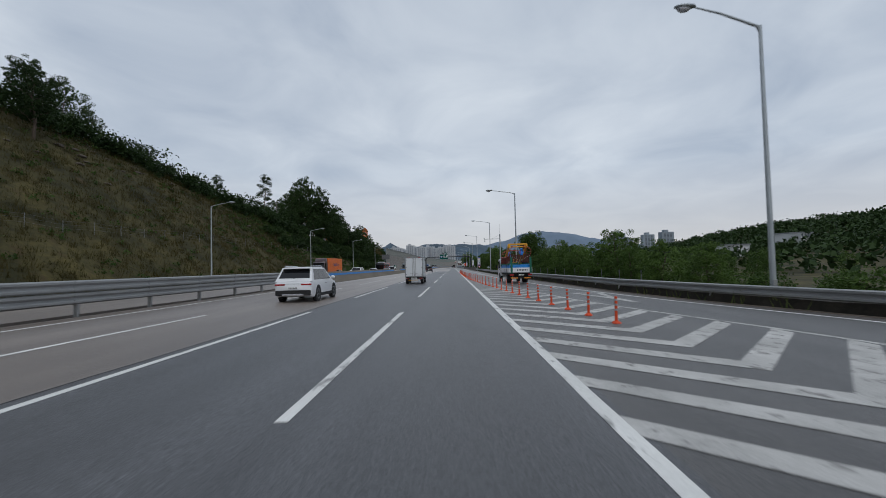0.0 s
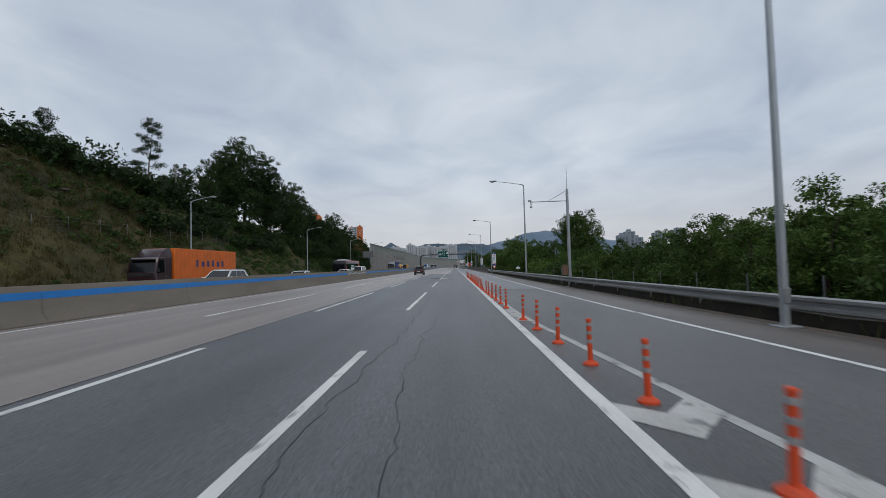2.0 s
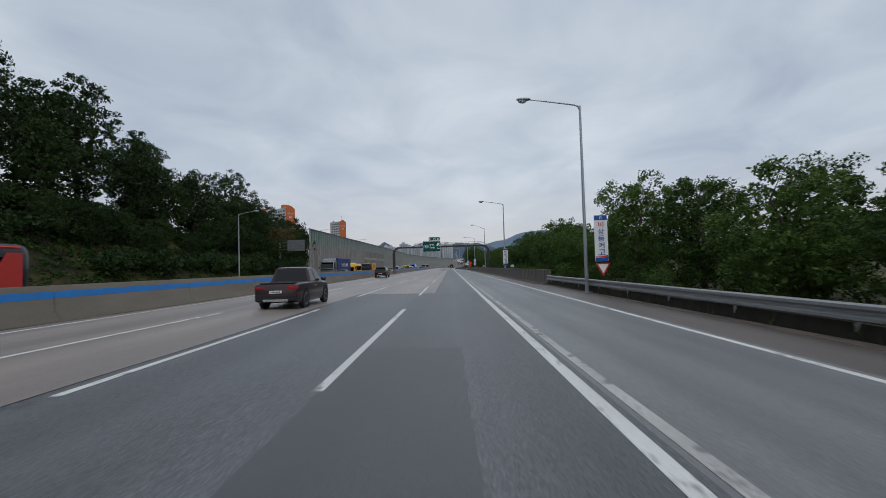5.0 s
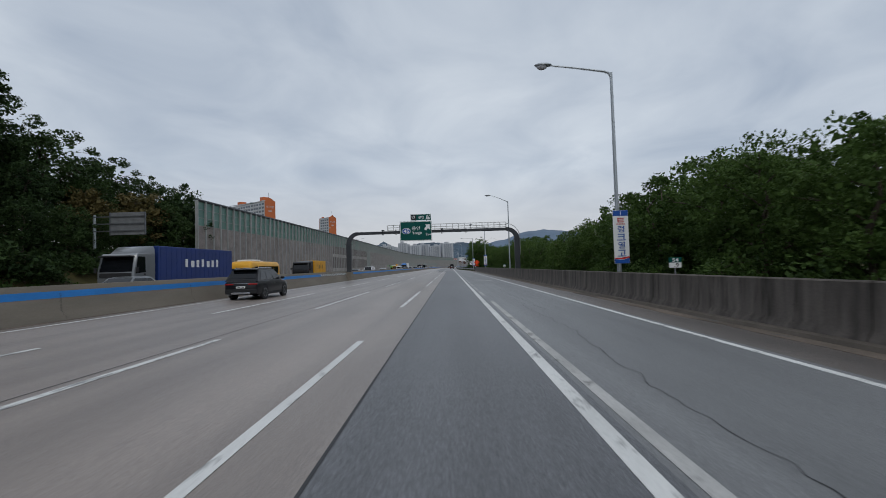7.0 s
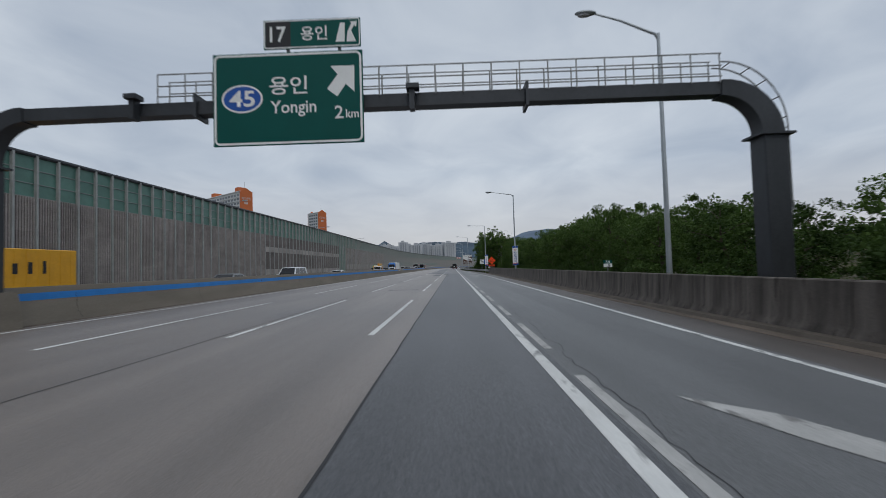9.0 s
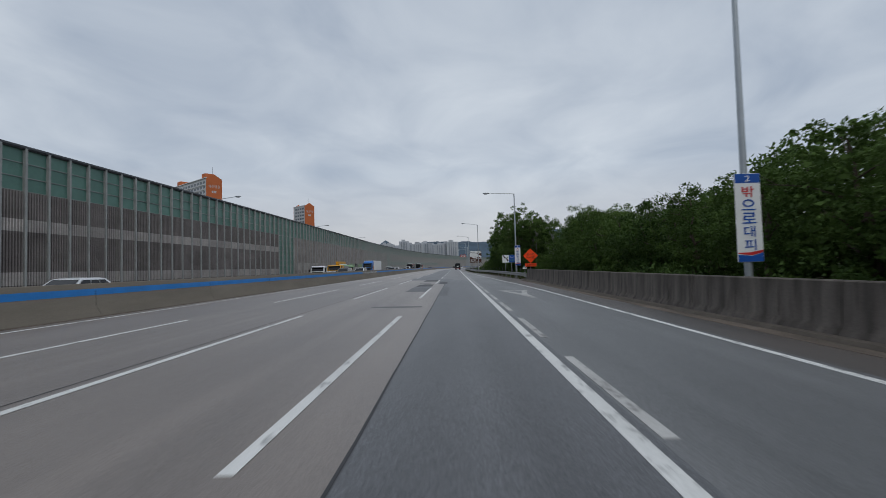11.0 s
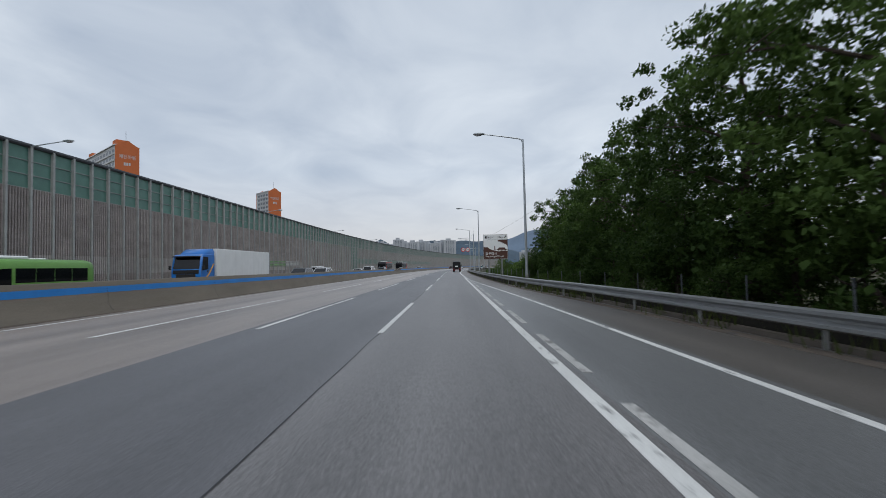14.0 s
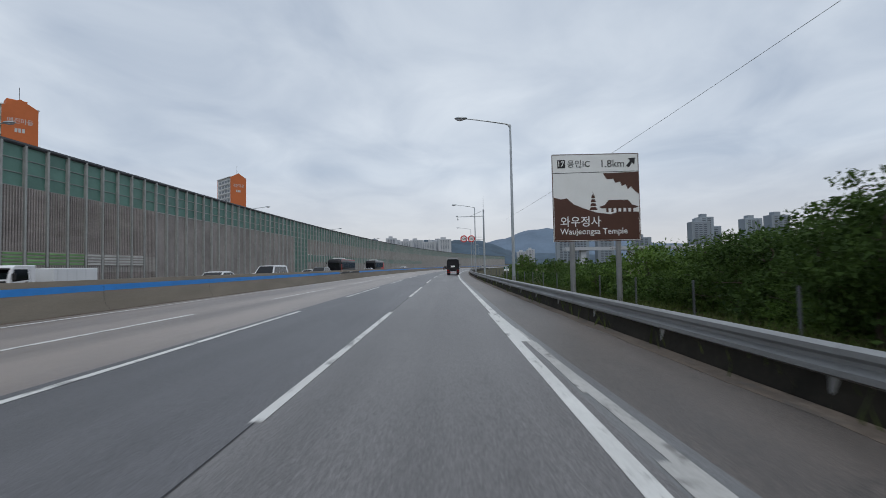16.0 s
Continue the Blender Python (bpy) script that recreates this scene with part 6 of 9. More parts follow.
# the belt behind the wall: the height of its skyline along the road
BELT_Y = [160, 168, 174, 180, 186, 194, 200, 206, 210, 216, 222, 229, 235, 241, 246, 252, 262, 272, 281, 287, 293, 297, 301, 306, 311, 315]
BELT_Z = [4.2, 5.2, 6.2, 6.4, 7.1, 7.0, 6.6, 6.3, 5.0, 5.2, 4.3, 4.4, 5.0, 5.3, 5.2, 6.1, 6.1, 6.2, 6.5, 6.0, 5.3, 6.1, 6.0, 7.0, 6.8, 5.4]
y = 166.0
while y < 312:
    for row in range(3 if y > 240 or y < 212 else 2):
        x = (12.9, 16.6, 21.0)[row] + plant_rand.uniform(-0.9, 0.9)
        yy = y + plant_rand.uniform(-1.3, 1.3) + row * 1.4
        top = 1.66 + (lerp(yy - 1.7 * (x - 13.0), BELT_Y, BELT_Z) - 1.66) * x / 13.0
        h = (top - land(x, yy)) * plant_rand.uniform(0.9, 1.1) * (1.0, 0.97, 0.94)[row]
        i = plant_rand.randrange(4)
        if row:
            plant(far_locusts[i % 2], x, yy, h / (10.5, 9.0)[i % 2])
        else:
            plant(locusts[i], x, yy, h / heights[i])
    y += 4.6
plant(locusts[0], 19.5, 229.5, 0.78)
# the hedge of young trees beside the ramp, by the height of its top
for k, (x, y, top) in enumerate(((16.8, 30, 3.4), (16.5, 36, 3.6), (16, 41, 3.6), (17, 46.5, 5.5), (16.5, 52, 3.9), (16, 58, 4.2), (16, 63, 4.9), (16.5, 68, 5.1), (16, 72.5, 5.0), (16.5, 77, 5.3),
                                 (16, 83, 3.7), (16.5, 89, 3.7), (17, 95, 3.7), (16, 101, 3.8), (16.5, 107, 3.9), (16, 113, 3.9))):
    i = (1, 3, 0)[k % 3]
    plant(locusts[i], x, y, (top - land(x, y)) / heights[i])
for i, x, y, s in ((2, 11.2, 349.5, 1.06), (2, 11.4, 355, 0.92), (2, 11.6, 361, 0.88), (2, 11.4, 344, 1.08), (1, 11.0, 338, 1.08), (2, 14.5, 340, 1.0), (2, 14.5, 336, 0.88), (0, 16, 345, 1.15), (1, 17, 356, 0.85), (0, 11.8, 366, 1.06),
                   (1, 13, 371, 1.08), (0, 12.2, 376.5, 0.76), (3, 10.4, 368.5, 0.7), (3, 10.2, 361.5, 0.75), (3, 10.6, 354, 0.8), (3, 10.8, 347, 0.8), (2, 16.5, 367, 0.8), (1, 15.5, 377, 0.8),
                   (0, 18, 326, 0.72), (1, 15, 317.5, 0.62), (3, 12.6, 324, 0.55), (2, 21, 333, 0.7), (2, 13.4, 380.5, 0.86), (2, 13.5, 385.5, 0.98), (3, 10.6, 379, 0.62), (0, 16, 311, 0.62), (0, 14.8, 308.5, 0.80), (0, 13.2, 305.5, 0.72), (2, 17.5, 314, 0.66), (1, 20, 310.5, 0.85), (2, 22, 319, 0.7), (3, 14, 304.5, 0.8),
                   (3, 13.6, 329.5, 0.5), (3, 15.5, 322.5, 0.6), (1, 24, 327, 0.8), (3, 10.2, 390.5, 0.66), (3, 12.2, 388.5, 0.66), (1, 15.8, 318, 0.8), (2, 18.5, 320, 0.72), (3, 14.6, 316, 0.85), (0, 21, 323.5, 0.85), (1, 17.5, 325.5, 0.82), (3, 15.2, 321.5, 0.85), (1, 19.5, 316.5, 0.8), (0, 24, 321, 0.8)):
    if y > 330 and i < 3 and x < 15.6:
        kind = fine_locusts[i // 2]
        plant(kind, x, y, s * (1.0, 0.86, 1.0)[i])
    elif x >= 15.6:
        plant(far_locusts[i % 2], x, y, s * (0.8, 0.68, 0.9, 0.56)[i])
    else:
        plant(locusts[i], x, y, s * (1.05, 0.75, 0.66, 0.85)[i])
# airy single trees over the parapet, and the dense shrubs behind the guard rail
for k, (x, y, top) in enumerate(((15.0, 318.6, 7.1), (14.6, 313.4, 6.5), (15.2, 324.0, 6.1), (16.5, 321.0, 6.4), (16.5, 316.8, 6.0), (13.6, 309.5, 5.6), (12.8, 336.2, 9.3), (15.2, 336.8, 8.6), (11.7, 386.6, 6.0), (11.6, 382.8, 6.4))):
    plant(fine_locusts[k % 2], x, y, (top - land(x, y)) / (10.5, 12.0)[k % 2])
for k, (x, y, top) in enumerate(((11.2, 391.2, 3.4), (11.4, 393.6, 3.1), (11.6, 396.2, 2.9), (12.4, 399.2, 2.95), (13.8, 394.0, 4.0), (14.0, 397.4, 3.5), (12.8, 402.5, 2.9), (14.4, 401.5, 3.1), (15.6, 405.5, 3.2), (12.6, 389.6, 4.0))):
    plant(fine_shrubs[1], x, y, (top - land(x, y)) / 3.6)
for x, y, top in ((12.6, 406.5, 3.2), (13.6, 409.5, 3.3), (17.5, 404.5, 4.0)):
    plant(fine_shrubs[0], x, y, (top - land(x, y)) / 2.6)
for i, x, y, s in ((1, 12.5, 396, 0.75), (0, 15.5, 405, 0.9), (0, 11.5, 403.5, 0.8), (0, 18, 399, 0.9), (0, 10.2, 411, 0.85), (0, 12.5, 421, 0.9), (1, 17, 416, 0.8), (1, 22, 408, 0.9), (0, 9.6, 438, 0.8)):
    plant(fine_shrubs[i], x, y, s)
for x, y, s in ((13.5, 462, 0.75), (16, 470, 0.8), (18, 455, 0.65), (30, 430, 0.55), (36, 455, 0.6), (26, 480, 0.7), (45, 500, 0.8), (55, 440, 0.6)):
    plant(far_locusts[plant_rand.randrange(2)], x, y, s * 0.72)
for k in range(84):
    y = 6 + k * 1.9
    x = rail_x(y) + plant_rand.uniform(3.0, 16) + (3 if y < 40 else 0)
    plant(shrubs[1] if k % 4 else shrubs[0], x, y, plant_rand.uniform(0.45, 0.9) * (0.6 if x - rail_x(y) < 5 else 1.0))
for k in range(22):
    y = 392 + k * 1.7
    x = rail_x(y) + plant_rand.uniform(5.0, 12)
    plant(fine_shrubs[k % 2], x, y, plant_rand.uniform(0.4, 0.75))
for k in range(20):
    y = 318 + k * 3.4
    plant(fine_shrubs[k % 2], rail_x(y) + plant_rand.uniform(2.6, 4.2), y, plant_rand.uniform(0.3, 0.55))
for k in range(24):
    y = 164 + k * 6.2
    plant(shrubs[1], rail_x(y) + plant_rand.uniform(1.7, 3.2), y, plant_rand.uniform(0.35, 0.6))

for x, y, h in ((17.6, 68, 6.6), (20.5, 73, 7.2), (18, 79.5, 6.2), (23, 66, 7.0), (19, 87, 6.4), (24.5, 80, 7.0), (27, 72, 7.4), (17, 95, 6.0)):
    plant(far_locusts[1], x, y, 0.86 * h / 9.0)

for x, y, k in ((14.2, 120, 1.3), (15.6, 124.5, 1.25), (13.4, 116, 0.9), (16.8, 119, 1.1)):
    plant(shrubs[0], x, y, k)

# left-hand slope: crest bushes, then the wood
for k in range(46):
    y = 8 + k * 3.0
    x = -31 - lerp(y, CREST_Y, CREST_Z) / 0.85 - plant_rand.uniform(-1.0, 4)
    plant(shrubs[2] if k % 3 else oaks[1], x, y, plant_rand.uniform(0.8, 1.25) if k % 3 else plant_rand.uniform(0.3, 0.42))
for x, y, s in ((-54, 57, 0.6), (-60, 62, 0.6), (-66, 44, 0.8), (-72, 30, 0.8), (-69.7, 79.6, 0.92), (-65, 94, 0.6), (-61, 86, 0.42), (-60, 74, 0.4), (-63, 68, 0.5)):
    plant(oaks[2], x, y, s)
for i, x, y, s in ((0, -57, 109, 0.75), (1, -50.5, 121.5, 0.9), (0, -64, 90, 0.5)):
    plant(pines[i], x, y, s)
plant(dead, -49.5, 127, 1.05)
plant(dead, 13.2, 334.5, 0.95)
plant(dead, 15.2, 331.0, 0.9)
for i, x, y, s in ((2, -48.5, 151, 1.24), (2, -50, 146.5, 1.04), (2, -51, 143.5, 0.9), (0, -46, 157, 1.15), (0, -53, 150, 0.95), (1, -45, 146, 0.8), (1, -49, 137, 0.72), (0, -52, 133, 0.75), (0, -56, 136, 0.6), (1, -52, 128, 0.6),
                   (1, -58, 124, 0.5), (0, -44, 168, 0.95), (2, -46, 174, 0.95), (1, -41.5, 164, 0.85), (1, -41, 178, 0.9), (0, -45, 183, 0.95), (1, -40, 189, 0.95), (0, -44.5, 196, 0.8),
                   (1, -39.5, 200, 0.8), (0, -42, 208, 0.76), (1, -38.5, 213.5, 0.75), (0, -41.5, 217, 0.7), (1, -45, 205, 0.9), (0, -50, 190, 1.1), (0, -52, 172, 1.1), (2, -57, 160, 1.05),
                   (1, -44, 155, 0.8), (1, -42.5, 171, 0.72), (1, -40.5, 183, 0.7), (0, -62, 146, 0.7), (0, -60, 134, 0.6), (1, -37.5, 206, 0.62), (1, -37, 195, 0.6), (0, -47, 214, 0.8), (0, -66, 115, 0.7), (1, -36.5, 227.5, 0.95), (0, -39.5, 232, 0.92), (1, -37, 222, 0.8), (0, -40, 226, 0.9), (0, -42.5, 221, 1.0), (1, -38, 230, 1.0), (2, -42, 205, 0.95), (0, -40.5, 211, 0.95), (1, -35.4, 222.6, 0.72), (0, -45, 227, 0.95), (2, -46.5, 157.5, 1.14)):
    plant(oaks[i], x, y, s)
for k in range(16):
    y = 160 + 3.9 * k
    plant(oaks[1], -33.9 - 0.12 * lerp(y, CREST_Y, CREST_Z) - plant_rand.uniform(0.0, 2.2), y, plant_rand.uniform(0.34, 0.52))
for k in range(38):
    y = 162 + 1.55 * k
    plant(shrubs[2], -32.7 - plant_rand.uniform(0.0, 1.6), y, plant_rand.uniform(0.55, 0.9))
for x, y, s in ((-37.5, 219, 1.0), (-39.5, 222.5, 0.85), (-36.6, 212, 0.7)):
    plant(russet, x, y, s)
for k in range(60):
    y = 104 + k * 1.8
    plant(shrubs[2], -33.5 - 0.3 * lerp(y, CREST_Y, CREST_Z) - plant_rand.uniform(0.0, 5.0), y, plant_rand.uniform(0.5, 0.95))

# thicket along the crest of the cut slope
rng = np.random.default_rng(70)
cen, sp = [], []
for _ in range(520):
    y = rng.uniform(-10, 128)
    x = -31 - lerp(y, CREST_Y, CREST_Z) / 0.85 - rng.uniform(-2.5, 9)
    r = rng.uniform(1.1, 2.8)
    cen.append((x, y, land(x, y) + r * rng.uniform(0.4, 1.3)))
    sp.append((r, r, r * 0.9))
v, f = leaf_cloud(cen, sp, 90, 0.52, rng, 0, 1.7)
thicket = new("crest_thicket", raw_mesh("crest_thicket", v, f, LEAF_DARK))
tagged(thicket, "dense dark thicket along the crest of the slope", "thicket", kind="stuff")
# creeping plants on the lower slope
cen, sp = [], []
for _ in range(2300):
    y = rng.uniform(92, 205) if rng.uniform() < 0.86 else rng.uniform(0, 96)
    x = -32 - rng.uniform(0, 1) * lerp(y, CREST_Y, CREST_Z) / 0.85
    r = rng.uniform(0.4, 1.1)
    cen.append((x, y, land(x, y) + 0.15))
    sp.append((r, r, 0.35))
v, f = leaf_cloud(cen, sp, 34, 0.28, rng, 0, 1.5)
creeper = new("slope_creepers", raw_mesh("slope_creepers", v, f, LEAF))
tagged(creeper, "creeping green weeds over the slope", "weeds", kind="stuff")

# woods on the far hill, one mass of leaf clumps
rng = np.random.default_rng(77)
cen, sp = [], []
for _ in range(5200):
    x, y = rng.uniform(60, 270), rng.uniform(20, 460)
    h = land(x, y)
    if h < 3.0 and rng.uniform() < 0.8 or 8 < h < 11 and noise.noise(Vector((x * 0.02, y * 0.02, 7))) > -0.05:
        continue
    r = rng.uniform(1.3, 3.4)
    cen.append((x, y, h + r * 0.8))
    sp.append((r, r, r * 1.1))
v, f = leaf_cloud(cen, sp, 28, 1.5, rng, 0, 1.5)
wood = new("hill_wood", raw_mesh("hill_wood", v, f, LEAF_DARK))
tagged(wood, "dark mixed wood covering the far hill", "wood", kind="stuff")
# undergrowth between the guard rail and the hill
cen, sp = [], []
for k in range(860):
    y = rng.uniform(4, 66) if k < 130 else (rng.uniform(62, 170) if k < 480 else (rng.uniform(166, 312) if k < 620 else rng.uniform(316, 450)))
    away = 4.5 + abs(rng.normal()) * (9 if y < 312 else 4)
    if 166 < y < 316:
        away = rng.uniform(2.2, 4.5)
    x = rail_x(y) + away + bend(y)
    r = rng.uniform(0.6, 1.5) * (0.5 if y < 60 else 0.75 if away < 7 else 1.1)
    cen.append((x, y, land(x, y) + r * rng.uniform(0.4, 1.3)))
    sp.append((r, r, r * 1.05))
v, f = leaf_cloud(cen, sp, 130, 0.19, rng, 0, 1.7)
scrub = new("roadside_thicket", raw_mesh("roadside_thicket", v, f, LEAF))
tagged(scrub, "dense dark green thicket behind the guard rail", "thicket", kind="stuff")
cen, sp = [], []
for _ in range(420):
    x, y = rng.uniform(18, 150), rng.uniform(430, 1000)
    x += bend(y)
    r = rng.uniform(1.2, 2.8)
    cen.append((x, y, r * 0.8 - 1.5))
    sp.append((r, r, r))
v, f = leaf_cloud(cen, sp, 44, 0.9, rng, 0, 1.5)
wood2 = new("lowland_trees", raw_mesh("lowland_trees", v, f, LEAF))
tagged(wood2, "low trees and scrub beyond the road", "wood", kind="stuff")


def tufts(name, places, blades, high, material, label):
    """Grass: many thin upright blades."""
    rng = np.random.default_rng(len(places))
    p = np.repeat(np.asarray(places, float), blades, 0)
    n = len(p)
    p[:, :2] += rng.normal(size=(n, 2)) * 0.22
    h = high * rng.uniform(0.45, 1.25, n)
    az = rng.uniform(0, 2 * np.pi, n)
    w = 0.018 + 0.012 * rng.uniform(size=n)
    dx, dy = np.cos(az) * w, np.sin(az) * w
    lx, ly = rng.normal(size=n) * 0.3 * h, rng.normal(size=n) * 0.3 * h
    zero = np.zeros(n)
    v = np.stack([p + np.stack([dx, dy, zero], 1), p - np.stack([dx, dy, zero], 1), p + np.stack([lx, ly, h], 1)], 1).reshape(-1, 3)
    ob = new(name, raw_mesh(name, v, np.arange(3 * n).reshape(-1, 3), material))
    return tagged(ob, label, "grass", kind="stuff")


places = []
for _ in range(5200):
    y = plant_rand.choice((plant_rand.uniform(0, 157), plant_rand.uniform(313, 440)))
    x = rail_x(y) + bend(y) + 0.35 + abs(plant_rand.gauss(0, 1.7))
    places.append((x, y, land(x, y)))
tufts("verge_grass", places, 15, 0.55, BLADE, "long unkempt grass behind the guard rail")
places = []
for _ in range(9000):
    y = plant_rand.uniform(-5, 112)
    x = -31.4 - abs(plant_rand.uniform(0, 1.0)) * lerp(y, CREST_Y, CREST_Z) / 0.85
    places.append((x, y, land(x, y)))
tufts("slope_grass", places, 9, 0.7, BLADE_DRY, "dry tufted grass on the cut slope")
rocks = Geo()
for _ in range(38):
    y = plant_rand.uniform(30, 118)
    x = -31 - lerp(y, CREST_Y, CREST_Z) / 0.85 * plant_rand.uniform(0.6, 0.95)
    r = plant_rand.uniform(0.2, 0.6)
    rocks.sphere((x, y, land(x, y)), (r, r * 1.5, r * 0.42), 9, 5)
tagged(solid("slope_rocks", rocks, mat("slope_stone", (0.12, 0.10, 0.085), 0.95, 0, 0.4, 2.0, 14, 0.3, 0.6), "bare pale rocks showing in the slope", "rock"), kind="stuff")

# ---- vehicles ----


def wheel(t, x, y, r, w=0.2, side=1, spokes=7, rim_mat=None):
    """A wheel with its outer face towards side * x."""
    tyre = part("wheel", Geo(), RUBBER, t)
    a, b = x, x - side * w
    n = 24
    rings = []
    for px, pr in ((b, r * 0.9), (b, r * 0.97), (b + side * 0.03, r), (a - side * 0.03, r), (a, r * 0.96), (a, r * 0.70), (a - side * 0.03, r * 0.66), (a - side * 0.085, r * 0.62), (a - side * 0.09, r * 0.05)):
        rings.append([(px, y + pr * math.cos(2 * math.pi * i / n), r + pr * math.sin(2 * math.pi * i / n)) for i in range(n)])
    tyre.data = Geo().loft(rings).mesh("wheel", RUBBER)
    g = Geo()
    rings = []
    for px, pr in ((a - side * 0.012, r * 0.68), (a - side * 0.003, r * 0.65), (a - side * 0.006, r * 0.59), (a - side * 0.05, r * 0.56), (a - side * 0.05, r * 0.575)):
        rings.append([(px, y + pr * math.cos(2 * math.pi * i / n), r + pr * math.sin(2 * math.pi * i / n)) for i in range(n)])
    g.loft(rings, caps=False)
    for k in range(spokes):
        c, s = math.cos(2 * math.pi * k / spokes), math.sin(2 * math.pi * k / spokes)
        pts = []
        for pr, pw in ((r * 0.1, 0.05), (r * 0.60, 0.062)):
            pts += [(y + pr * c - pw * r * 2 * s, r + pr * s + pw * r * 2 * c), (y + pr * c + pw * r * 2 * s, r + pr * s - pw * r * 2 * c)]
        quad = [pts[0], pts[1], pts[3], pts[2]]
        g.prism(quad, "x", a - side * 0.06, a - side * 0.02)
    g.cyl((a - side * 0.06, y, r), (a - side * 0.008, y, r), r * 0.17, n=10)
    part("rim", g, rim_mat or RIM, tyre, "silver rim")
    return tyre


def plate_bars(t, x, y, z, w=0.5, h=0.11, side=-1):
    """A number plate with plain bars."""
    p = part("number_plate", Geo().box(x - w / 2, min(y, y + side * 0.012), z - h / 2, x + w / 2, max(y, y + side * 0.012), z + h / 2, 0.003), SIGN_WHITE, t)
    yy = y + side * 0.016
    for k in range(6):
        a = x - w * 0.40 + k * w * 0.14
        part("bar", Geo().add([(a, yy, z - h * 0.28), (a + w * 0.09, yy, z - h * 0.28), (a + w * 0.09, yy, z + h * 0.28), (a, yy, z + h * 0.28)], [(0, 1, 2, 3)]), BLACK, p, smooth=0)


def frustum(x0, y0, y1, z0, x1, y2, y3, z1):
    """Eight corners: half width x0 from y0 to y1 at z0, half width x1 from y2 to y3 at z1."""
    return [(-x0, y0, z0), (x0, y0, z0), (x0, y1, z0), (-x0, y1, z0), (-x1, y2, z1), (x1, y2, z1), (x1, y3, z1), (-x1, y3, z1)]


def face_quad(c, ids, u0, u1, v0, v1, off):
    """A pane on a face of a frustum, inset by fractions and pushed out by off."""
    a, b, d, e = (Vector(c[i]) for i in ids)
    n = (b - a).cross(e - a).normalized() * off

    def at(u, v):
        return (a.lerp(b, u)).lerp(e.lerp(d, u), v) + n
    return [at(u0, v0), at(u1, v0), at(u1, v1), at(u0, v1)]


def pane(t, quad, material=None, name="window"):
    return part(name, Geo().add(quad, [(0, 1, 2, 3)]), material or GLASS, t, smooth=0)


